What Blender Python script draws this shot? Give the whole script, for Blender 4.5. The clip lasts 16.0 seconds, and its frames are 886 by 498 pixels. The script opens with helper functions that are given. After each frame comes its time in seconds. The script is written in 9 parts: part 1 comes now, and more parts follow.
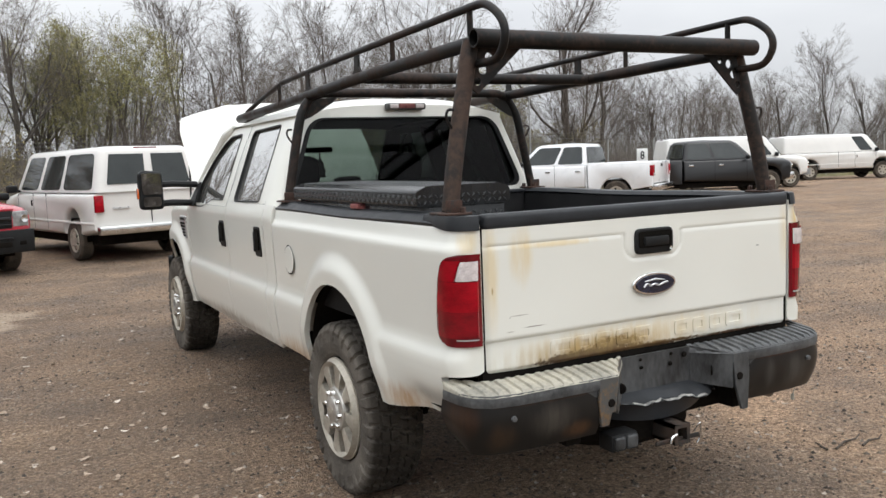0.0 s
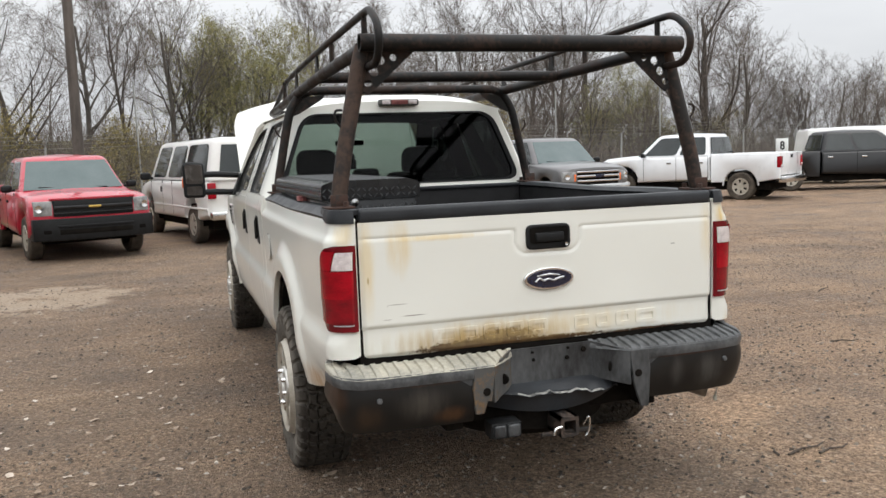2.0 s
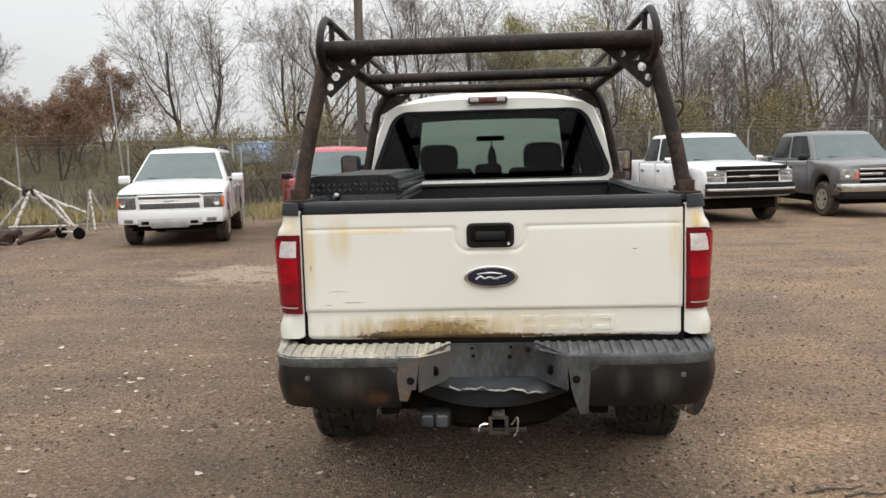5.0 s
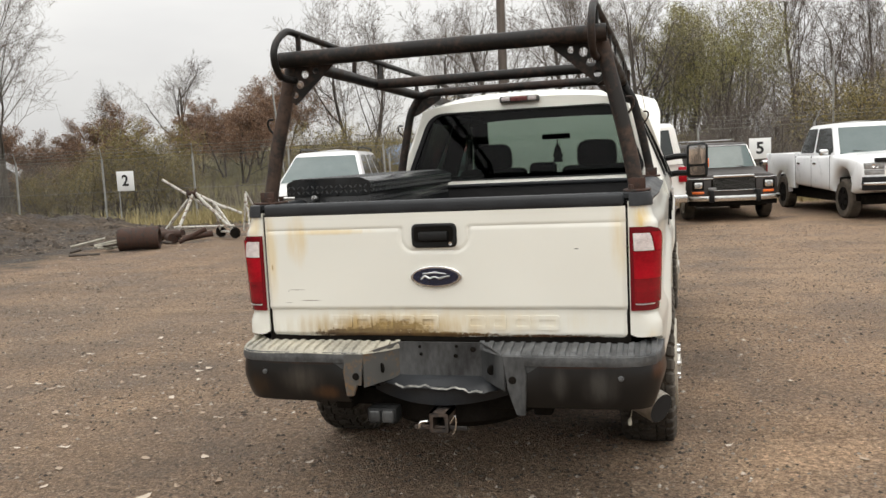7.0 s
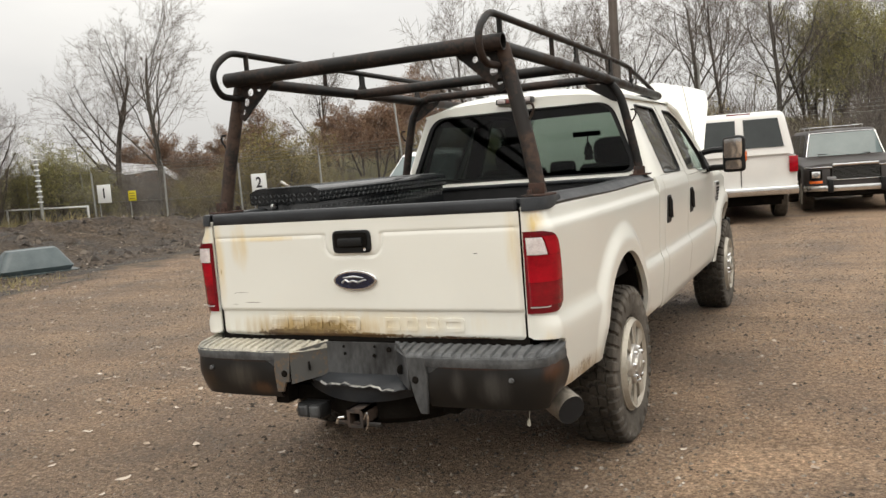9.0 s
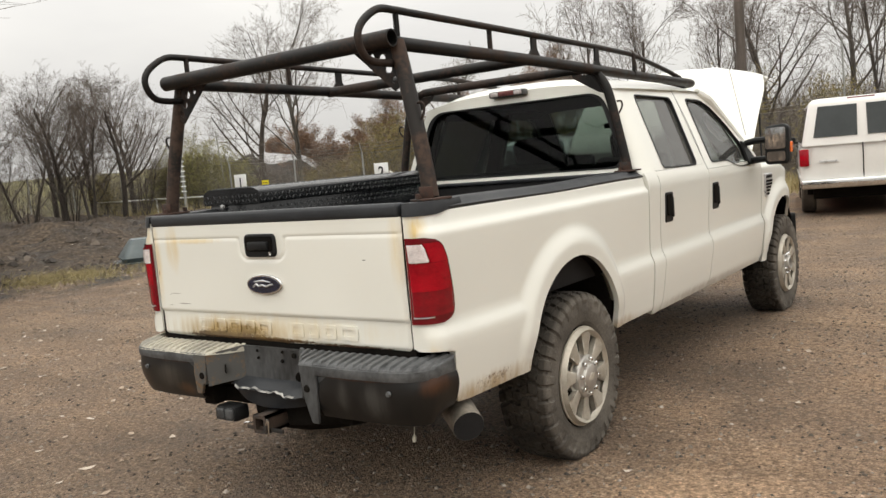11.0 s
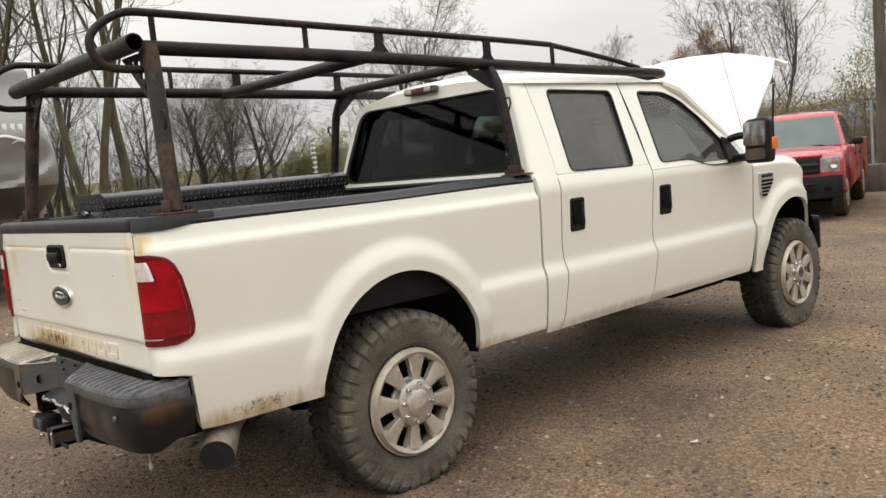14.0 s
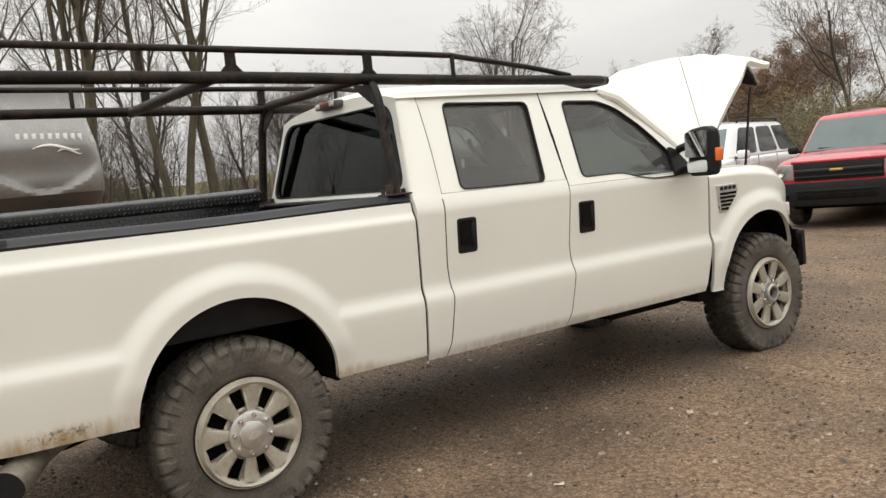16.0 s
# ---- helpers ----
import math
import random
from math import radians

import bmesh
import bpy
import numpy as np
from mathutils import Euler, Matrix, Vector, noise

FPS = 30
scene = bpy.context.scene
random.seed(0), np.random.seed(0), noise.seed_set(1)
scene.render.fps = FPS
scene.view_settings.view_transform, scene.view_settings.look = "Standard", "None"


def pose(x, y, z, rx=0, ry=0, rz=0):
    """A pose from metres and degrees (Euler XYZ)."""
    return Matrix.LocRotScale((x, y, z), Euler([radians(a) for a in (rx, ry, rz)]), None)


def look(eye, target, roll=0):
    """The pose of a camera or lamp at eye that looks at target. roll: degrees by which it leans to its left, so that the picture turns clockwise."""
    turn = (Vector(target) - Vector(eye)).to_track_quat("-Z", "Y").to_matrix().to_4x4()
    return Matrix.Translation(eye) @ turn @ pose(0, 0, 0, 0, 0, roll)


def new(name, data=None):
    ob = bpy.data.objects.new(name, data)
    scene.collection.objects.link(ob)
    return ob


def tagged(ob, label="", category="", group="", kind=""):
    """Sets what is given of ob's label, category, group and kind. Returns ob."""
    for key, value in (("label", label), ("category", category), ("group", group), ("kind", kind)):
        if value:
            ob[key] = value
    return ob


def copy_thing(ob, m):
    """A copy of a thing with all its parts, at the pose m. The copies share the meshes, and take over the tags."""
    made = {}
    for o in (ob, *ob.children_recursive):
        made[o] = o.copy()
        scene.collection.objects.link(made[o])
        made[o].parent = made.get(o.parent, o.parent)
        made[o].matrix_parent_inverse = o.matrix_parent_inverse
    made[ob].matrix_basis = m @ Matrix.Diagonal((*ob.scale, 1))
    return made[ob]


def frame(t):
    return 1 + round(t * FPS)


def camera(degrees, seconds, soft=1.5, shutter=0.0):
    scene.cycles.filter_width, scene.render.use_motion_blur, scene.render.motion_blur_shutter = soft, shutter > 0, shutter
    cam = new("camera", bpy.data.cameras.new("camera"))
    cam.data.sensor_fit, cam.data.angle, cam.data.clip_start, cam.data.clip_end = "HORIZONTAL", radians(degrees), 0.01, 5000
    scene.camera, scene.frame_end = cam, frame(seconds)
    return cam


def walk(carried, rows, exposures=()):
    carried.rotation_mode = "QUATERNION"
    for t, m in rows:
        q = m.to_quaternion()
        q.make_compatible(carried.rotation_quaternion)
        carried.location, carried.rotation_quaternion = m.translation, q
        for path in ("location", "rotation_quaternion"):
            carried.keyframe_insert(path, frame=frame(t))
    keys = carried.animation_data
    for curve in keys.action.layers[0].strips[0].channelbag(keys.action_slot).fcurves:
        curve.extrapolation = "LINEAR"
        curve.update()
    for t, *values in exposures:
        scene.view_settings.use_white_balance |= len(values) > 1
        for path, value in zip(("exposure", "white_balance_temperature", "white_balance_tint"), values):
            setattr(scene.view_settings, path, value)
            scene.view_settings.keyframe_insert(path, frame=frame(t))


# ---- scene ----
cam = camera(55.1, 16.0)
EXPOSURES = [(0.0, 0.25, 6490, 9), (3.5, 0.26, 6650, 9), (5.0, 0.25, 6740, 9), (8.5, 0.26, 7090, 9), (11.0, 0.26, 7130, 9), (14.0, 0.25, 7150, 9), (16.0, 0.20, 7080, 9)]
PATH = [
    (0, (-2.429, -3.896, 1.618), (-1.492, -2.141, 1.409), -2.2),
    (0.5, (-2.251, -4.123, 1.622), (-1.381, -2.335, 1.404), -2.5),
    (1, (-2.046, -4.248, 1.613), (-1.248, -2.427, 1.393), -2.5),
    (1.5, (-1.788, -4.348, 1.613), (-1.079, -2.491, 1.389), -2.3),
    (2, (-1.526, -4.496, 1.614), (-0.914, -2.605, 1.392), -2.0),
    (2.5, (-1.276, -4.582, 1.613), (-0.765, -2.661, 1.397), -1.7),
    (3, (-1.005, -4.62, 1.613), (-0.606, -2.672, 1.4), -1.6),
    (3.5, (-0.715, -4.711, 1.603), (-0.438, -2.743, 1.385), -1.5),
    (4, (-0.453, -4.772, 1.604), (-0.301, -2.791, 1.381), -1.5),
    (4.5, (-0.235, -4.789, 1.604), (-0.226, -2.801, 1.381), -1.4),
    (5, (0.037, -4.857, 1.597), (-0.084, -2.873, 1.378), -1.5),
    (7.5, (1.299, -4.736, 1.574), (0.689, -2.843, 1.371), -3.1),
    (8, (1.552, -4.714, 1.572), (0.875, -2.842, 1.374), -3.4),
    (8.5, (1.869, -4.647, 1.578), (1.093, -2.815, 1.378), -3.9),
    (10.8, (2.881, -3.907, 1.56), (1.726, -2.286, 1.36), -5.1),
    (11, (3.003, -3.824, 1.556), (1.822, -2.223, 1.353), -5.0),
    (11.5, (3.25, -3.619, 1.547), (2.017, -2.059, 1.338), -5.1),
    (12, (3.407, -3.381, 1.535), (2.124, -1.862, 1.319), -5.1),
    (12.5, (3.588, -3.153, 1.522), (2.25, -1.682, 1.311), -5.1),
    (13, (3.781, -2.947, 1.515), (2.392, -1.523, 1.309), -5.2),
    (13.5, (3.91, -2.72, 1.507), (2.474, -1.343, 1.305), -5.2),
    (14, (4.038, -2.473, 1.498), (2.563, -1.136, 1.302), -5.3),
    (14.5, (4.239, -2.205, 1.486), (2.726, -0.911, 1.292), -5.3),
    (15, (4.36, -1.935, 1.467), (2.809, -0.686, 1.28), -5.4),
    (15.5, (4.492, -1.657, 1.492), (2.898, -0.462, 1.308), -5.5),
    (16, (4.667, -1.368, 1.501), (3.029, -0.235, 1.321), -5.7),
]
walk(cam, [(t, look(eye, target, roll)) for t, eye, target, roll in PATH], EXPOSURES)

# ---- world and light: a bright overcast sky ----
world = bpy.data.worlds.new("overcast_sky")
scene.world = world
world.use_nodes = True
wn, wl = world.node_tree.nodes, world.node_tree.links
wn.clear()
w_out = wn.new("ShaderNodeOutputWorld")
w_bg = wn.new("ShaderNodeBackground")
w_sky = wn.new("ShaderNodeTexSky")
w_sky.sky_type = "NISHITA"
w_sky.sun_disc = False
w_sky.sun_elevation, w_sky.sun_rotation = radians(38), radians(200)
w_sky.air_density, w_sky.dust_density, w_sky.ozone_density = 1.0, 4.0, 1.0
w_grey = wn.new("ShaderNodeHueSaturation")
w_grey.inputs["Saturation"].default_value = 0.12
w_coord = wn.new("ShaderNodeTexCoord")
w_map = wn.new("ShaderNodeMapping")
w_map.inputs["Scale"].default_value = (1.6, 1.6, 5.0)
w_noise = wn.new("ShaderNodeTexNoise")
w_noise.inputs["Scale"].default_value, w_noise.inputs["Detail"].default_value = 1.6, 6
w_ramp = wn.new("ShaderNodeValToRGB")
w_ramp.color_ramp.elements[0].position, w_ramp.color_ramp.elements[0].color = 0.30, (4.72, 4.86, 5.16, 1)
w_ramp.color_ramp.elements[1].position, w_ramp.color_ramp.elements[1].color = 0.72, (5.85, 6.0, 6.2, 1)
w_mix = wn.new("ShaderNodeMixRGB")
w_mix.inputs["Fac"].default_value = 0.93
wl.new(w_coord.outputs["Generated"], w_map.inputs["Vector"])
wl.new(w_map.outputs["Vector"], w_noise.inputs["Vector"])
wl.new(w_noise.outputs["Fac"], w_ramp.inputs["Fac"])
wl.new(w_sky.outputs["Color"], w_grey.inputs["Color"])
wl.new(w_grey.outputs["Color"], w_mix.inputs["Color1"])
wl.new(w_ramp.outputs["Color"], w_mix.inputs["Color2"])
# an overcast sky is about three times brighter overhead than at the horizon
w_sep, w_up, w_mul = wn.new("ShaderNodeSeparateXYZ"), wn.new("ShaderNodeMapRange"), wn.new("ShaderNodeVectorMath")
w_up.inputs["From Min"].default_value, w_up.inputs["From Max"].default_value = 0.05, 1.0
w_up.inputs["To Min"].default_value, w_up.inputs["To Max"].default_value = 1.0, 3.1
w_mul.operation = "SCALE"
wl.new(w_coord.outputs["Generated"], w_sep.inputs[0])
wl.new(w_sep.outputs["Z"], w_up.inputs["Value"])
wl.new(w_mix.outputs["Color"], w_mul.inputs[0])
wl.new(w_up.outputs["Result"], w_mul.inputs["Scale"])
wl.new(w_mul.outputs["Vector"], w_bg.inputs["Color"])
wl.new(w_bg.outputs["Background"], w_out.inputs["Surface"])
w_bg.inputs["Strength"].default_value = 0.115
sun = new("sun", bpy.data.lights.new("sun", "SUN"))
sun.data.energy, sun.data.angle, sun.data.color = 0.7, radians(40), (1.0, 0.97, 0.92)
sun.matrix_world = look((0, 0, 30), (-6, 14, 0))

# ---- materials ----
def new_mat(name):
    m = bpy.data.materials.new(name)
    m.use_nodes = True
    nt = m.node_tree
    return m, nt.nodes, nt.links, nt.nodes["Principled BSDF"]


def coords(n, l, scale=(1, 1, 1), kind="Object"):
    c, mp = n.new("ShaderNodeTexCoord"), n.new("ShaderNodeMapping")
    mp.inputs["Scale"].default_value = scale
    l.new(c.outputs[kind], mp.inputs["Vector"])
    return mp.outputs["Vector"]


def noise_tex(n, l, vec, scale, detail=5, rough=0.55):
    t = n.new("ShaderNodeTexNoise")
    t.inputs["Scale"].default_value, t.inputs["Detail"].default_value, t.inputs["Roughness"].default_value = scale, detail, rough
    l.new(vec, t.inputs["Vector"])
    return t.outputs["Fac"]


def ramp(n, l, fac, *stops):
    r = n.new("ShaderNodeValToRGB")
    e = r.color_ramp.elements
    while len(e) < len(stops):
        e.new(0.5)
    for el, (p, c) in zip(e, stops):
        el.position = p
        el.color = (*c, 1) if len(c) == 3 else c
    l.new(fac, r.inputs["Fac"])
    return r.outputs["Color"]


def mix(n, l, fac, a, b, mode="MIX"):
    m = n.new("ShaderNodeMixRGB")
    m.blend_type = mode
    for sock, v in ((m.inputs["Fac"], fac), (m.inputs["Color1"], a), (m.inputs["Color2"], b)):
        if isinstance(v, (int, float)):
            sock.default_value = v
        elif isinstance(v, tuple):
            sock.default_value = (*v, 1)
        else:
            l.new(v, sock)
    return m.outputs["Color"]


def math_node(n, l, op, a, b=0.0, clamp=False):
    m = n.new("ShaderNodeMath")
    m.operation, m.use_clamp = op, clamp
    for sock, v in zip(m.inputs, (a, b)):
        if isinstance(v, (int, float)):
            sock.default_value = v
        else:
            l.new(v, sock)
    return m.outputs["Value"]


def bump(n, l, bsdf, height, strength=0.3, dist=0.01):
    b = n.new("ShaderNodeBump")
    b.inputs["Strength"].default_value, b.inputs["Distance"].default_value = strength, dist
    l.new(height, b.inputs["Height"])
    l.new(b.outputs["Normal"], bsdf.inputs["Normal"])


def surface(name, c1, c2, scale=8.0, rough=(0.5, 0.7), metal=0.0, relief=0.1, relief_scale=60.0, dist=0.004, coat=0.0, detail_mix=0.35, stretch=(1, 1, 1)):
    """Two tones at two scales, with grain."""
    m, n, l, b = new_mat(name)
    v = coords(n, l, stretch)
    big, small = noise_tex(n, l, v, scale, 6), noise_tex(n, l, v, relief_scale, 4)
    f = math_node(n, l, "ADD", math_node(n, l, "MULTIPLY", big, 1 - detail_mix), math_node(n, l, "MULTIPLY", small, detail_mix))
    l.new(ramp(n, l, f, (0.36, c1), (0.64, c2)), b.inputs["Base Color"])
    r = ramp(n, l, f, (0.35, (rough[0],) * 3), (0.65, (rough[1],) * 3))
    l.new(r, b.inputs["Roughness"])
    b.inputs["Metallic"].default_value = metal
    b.inputs["Coat Weight"].default_value = coat
    b.inputs["Coat Roughness"].default_value = 0.06
    if relief:
        bump(n, l, b, small, relief, dist)
    return m


def glass_mat(name, tint, rough=0.01, ior=1.5, haze=0.0):
    m, n, l, b = new_mat(name)
    n.remove(b)
    out = n["Material Output"]
    tr, gl, fr, mx = n.new("ShaderNodeBsdfTransparent"), n.new("ShaderNodeBsdfGlossy"), n.new("ShaderNodeFresnel"), n.new("ShaderNodeMixShader")
    tr.inputs["Color"].default_value = (*tint, 1)
    gl.inputs["Roughness"].default_value = rough
    fr.inputs["IOR"].default_value = ior
    l.new(fr.outputs["Fac"], mx.inputs["Fac"])
    l.new(tr.outputs["BSDF"], mx.inputs[1])
    l.new(gl.outputs["BSDF"], mx.inputs[2])
    if haze:
        # uneven grey haze over the pane, the sky's reflection put into its colour
        df, md = n.new("ShaderNodeBsdfDiffuse"), n.new("ShaderNodeMixShader")
        df.inputs["Color"].default_value = (0.42, 0.41, 0.38, 1)
        f = noise_tex(n, l, coords(n, l), 3.5, 6, 0.65)
        l.new(math_node(n, l, "MULTIPLY", f, haze * 2), md.inputs["Fac"])
        l.new(mx.outputs["Shader"], md.inputs[1])
        l.new(df.outputs["BSDF"], md.inputs[2])
        l.new(md.outputs["Shader"], out.inputs["Surface"])
    else:
        l.new(mx.outputs["Shader"], out.inputs["Surface"])
    return m


def rusty(name, paint, rust=(0.13, 0.05, 0.025), amount=0.5, scale=9.0, rough=(0.35, 0.85), spec=0.5):
    """Old paint broken by rust patches."""
    m, n, l, b = new_mat(name)
    v = coords(n, l)
    big, fine = noise_tex(n, l, v, scale, 8, 0.65), noise_tex(n, l, v, scale * 9, 4)
    f = math_node(n, l, "ADD", math_node(n, l, "MULTIPLY", big, 0.75), math_node(n, l, "MULTIPLY", fine, 0.25))
    mask = ramp(n, l, f, (0.62 - 0.28 * amount, (0, 0, 0)), (0.70 - 0.28 * amount, (1, 1, 1)))
    rc = mix(n, l, fine, tuple(c * 0.55 for c in rust), tuple(min(1, c * 1.7) for c in rust))
    l.new(mix(n, l, mask, paint, rc), b.inputs["Base Color"])
    l.new(ramp(n, l, mask, (0.0, (rough[0],) * 3), (1.0, (rough[1],) * 3)), b.inputs["Roughness"])
    b.inputs["Specular IOR Level"].default_value = spec
    bump(n, l, b, f, 0.25, 0.004)
    return m


def truck_paint(name, base, stains):
    """Worn white paint. stains: (x, y, z, rx, ry, rz, strength, colour) rust-water and dirt marks, broken up by noise."""
    m, n, l, b = new_mat(name)
    v = coords(n, l)
    streak = noise_tex(n, l, coords(n, l, (1, 1, 0.18)), 26, 6, 0.6)
    fine, cloud = noise_tex(n, l, v, 55, 6, 0.7), noise_tex(n, l, v, 2.2, 5)
    col = mix(n, l, cloud, tuple(c * 0.95 for c in base), base)
    sep = n.new("ShaderNodeSeparateXYZ")
    l.new(v, sep.inputs[0])
    for sx, sy, sz, rx, ry, rz, k, colour, grain in stains:
        total = None
        for axis, c, r in (("X", sx, rx), ("Y", sy, ry), ("Z", sz, rz)):
            d = math_node(n, l, "DIVIDE", math_node(n, l, "SUBTRACT", sep.outputs[axis], c), r)
            d = math_node(n, l, "MULTIPLY", d, d)
            total = d if total is None else math_node(n, l, "ADD", total, d)
        fall = math_node(n, l, "SUBTRACT", 1.0, total, True)
        mk = math_node(n, l, "ADD", fall, math_node(n, l, "MULTIPLY", math_node(n, l, "SUBTRACT", fine if grain else streak, 0.5), 2.4))
        mk = math_node(n, l, "MULTIPLY", math_node(n, l, "MULTIPLY", mk, fall, True), k, True)
        if grain:
            mk = ramp(n, l, mk, (0.45, (0, 0, 0)), (0.66, (1, 1, 1)))
        col = mix(n, l, mk, col, colour)
    l.new(col, b.inputs["Base Color"])
    l.new(ramp(n, l, cloud, (0.3, (0.30,) * 3), (0.7, (0.42,) * 3)), b.inputs["Roughness"])
    b.inputs["Coat Weight"].default_value, b.inputs["Coat Roughness"].default_value = 0.6, 0.06
    bump(n, l, b, fine, 0.03, 0.002)
    return m


RUST, OCHRE, MUD, SCRAPE = (0.10, 0.045, 0.018), (0.66, 0.48, 0.18), (0.20, 0.14, 0.09), (0.16, 0.13, 0.10)
M_WHITE = truck_paint("worn_white_paint", (0.765, 0.765, 0.705), [
    (-0.28, -1.20, 0.815, 0.62, 0.2, 0.105, 0.9, (0.40, 0.29, 0.15), 0), (-0.26, -1.20, 0.81, 0.42, 0.2, 0.095, 0.8, (0.24, 0.155, 0.075), 0), (-0.30, -1.20, 0.800, 0.56, 0.2, 0.062, 1.1, (0.085, 0.05, 0.026), 1), (-0.20, -1.20, 0.84, 0.30, 0.2, 0.05, 0.85, (0.12, 0.075, 0.04), 1), (-0.1, -1.20, 0.80, 0.72, 0.2, 0.028, 1.1, (0.10, 0.055, 0.028), 1),
    (0.5, -1.20, 0.795, 0.5, 0.2, 0.022, 0.9, RUST, 1),
    (-0.66, -1.20, 1.24, 0.075, 0.2, 0.15, 0.5, OCHRE, 0), (-0.68, -1.20, 1.010, 0.055, 0.2, 0.0028, 1.0, SCRAPE, 0), (-0.61, -1.20, 0.960, 0.070, 0.2, 0.0030, 1.0, SCRAPE, 0), (-0.72, -1.20, 0.950, 0.030, 0.2, 0.0026, 1.0, SCRAPE, 0), (-0.795, -1.20, 1.115, 0.006, 0.2, 0.020, 1.0, SCRAPE, 0), (0.62, -1.20, 1.178, 0.014, 0.2, 0.0030, 1.6, (0.02, 0.03, 0.02), 0), (-0.50, -1.20, 1.275, 0.30, 0.2, 0.018, 0.6, OCHRE, 0), (-0.80, -1.20, 1.20, 0.05, 0.2, 0.30, 0.5, OCHRE, 0), (0.80, -1.2, 1.22, 0.05, 0.2, 0.22, 0.4, OCHRE, 0),
    (0.89, -1.19, 1.31, 0.06, 0.1, 0.09, 0.9, OCHRE, 0), (-0.89, -1.19, 1.31, 0.06, 0.1, 0.09, 0.6, OCHRE, 0),
    (0.0, -1.2, 0.86, 0.9, 0.2, 0.09, 0.35, OCHRE, 0),
    (0.97, -0.80, 0.565, 0.1, 0.55, 0.085, 0.9, (0.40, 0.29, 0.16), 0), (0.98, 0.55, 0.56, 0.1, 0.30, 0.06, 0.7, (0.40, 0.27, 0.14), 0),
    (0.99, -0.80, 0.59, 0.1, 0.42, 0.10, 0.74, MUD, 1), (-0.96, -0.75, 0.60, 0.1, 0.40, 0.10, 0.8, (0.42, 0.24, 0.10), 0),
    (-0.96, 0.7, 0.55, 0.1, 0.5, 0.12, 0.8, (0.45, 0.28, 0.13), 0), (0.96, 2.0, 0.53, 0.1, 1.6, 0.06, 0.45, MUD, 0), (0.93, -1.18, 0.72, 0.06, 0.1, 0.14, 0.5, OCHRE, 0),
    (-0.96, 2.2, 0.54, 0.1, 1.4, 0.10, 0.6, MUD, 0)])
M_BLACK_PLASTIC = surface("black_plastic", (0.006, 0.0063, 0.0066), (0.014, 0.0145, 0.015), 12, (0.42, 0.6), relief=0.15, relief_scale=220, dist=0.001)
M_TRIM = surface("weathered_black_trim", (0.015, 0.0165, 0.019), (0.030, 0.033, 0.037), 7, (0.35, 0.55), relief=0.1, relief_scale=150, dist=0.001)
M_RUBBER = surface("tyre_rubber", (0.034, 0.029, 0.024), (0.115, 0.096, 0.077), 6, (0.8, 0.95), relief=0.25, relief_scale=90, dist=0.003)
M_TRUCK_TYRE = surface("dusty_tyre_rubber", (0.055, 0.048, 0.041), (0.150, 0.134, 0.114), 5, (0.8, 0.95), relief=0.25, relief_scale=90, dist=0.002)
# the running face is darker than the dusty side wall
_n, _l = M_TRUCK_TYRE.node_tree.nodes, M_TRUCK_TYRE.node_tree.links
_sock = _n["Principled BSDF"].inputs["Base Color"]
_sep = _n.new("ShaderNodeSeparateXYZ")
_l.new(coords(_n, _l), _sep.inputs[0])
_r2 = math_node(_n, _l, "ADD", math_node(_n, _l, "MULTIPLY", _sep.outputs["Y"], _sep.outputs["Y"]), math_node(_n, _l, "MULTIPLY", _sep.outputs["Z"], _sep.outputs["Z"]))
_l.new(mix(_n, _l, 1.0, _sock.links[0].from_socket, ramp(_n, _l, math_node(_n, _l, "SQRT", _r2), (0.405, (1, 1, 1)), (0.424, (0.42, 0.41, 0.40))), "MULTIPLY"), _sock)
M_RACK = rusty("black_rack_paint_with_rust", (0.009, 0.0085, 0.008), (0.028, 0.019, 0.015), 0.5, 5.0, (0.45, 0.65), 0.22)
M_RACK_RUST = rusty("rusted_rack_post", (0.018, 0.0155, 0.014), (0.052, 0.034, 0.026), 0.62, 4.0, (0.5, 0.75), 0.25)
# near-black for dark parts, and for shade in wells, gaps and underneath
M_DARK = surface("near_black_parts_and_shade", (0.005, 0.0045, 0.004), (0.014, 0.012, 0.01), 6, (0.8, 0.95), relief=0.3)
M_BED = surface("black_bed_liner", (0.008, 0.008, 0.0085), (0.02, 0.02, 0.021), 9, (0.6, 0.8), relief=0.4, relief_scale=140)
M_ALLOY = surface("dusty_alloy", (0.34, 0.31, 0.255), (0.50, 0.46, 0.39), 9, (0.4, 0.55), metal=0.35, relief=0.05)
M_HUB = surface("machined_alloy", (0.46, 0.44, 0.41), (0.60, 0.585, 0.55), 12, (0.28, 0.42), metal=0.7, relief=0.03)
M_CHROME = surface("chrome", (0.62, 0.62, 0.61), (0.75, 0.75, 0.74), 5, (0.10, 0.22), metal=1.0, relief=0.02)
M_BLUE = surface("dark_blue_enamel", (0.004, 0.007, 0.022), (0.006, 0.010, 0.032), 8, (0.2, 0.3), relief=0, coat=0.5)
M_SILVER = surface("silver_script", (0.55, 0.56, 0.58), (0.68, 0.69, 0.7), 20, (0.25, 0.35), metal=0.6, relief=0)
M_RED_LENS = surface("red_lens", (0.19, 0.001, 0.006), (0.40, 0.003, 0.013), 7, (0.07, 0.12), relief=0.04, relief_scale=130, dist=0.002, coat=0.0, stretch=(1, 1, 2.2))
M_RED_LENS.node_tree.nodes["Principled BSDF"].inputs["Specular IOR Level"].default_value = 0.3
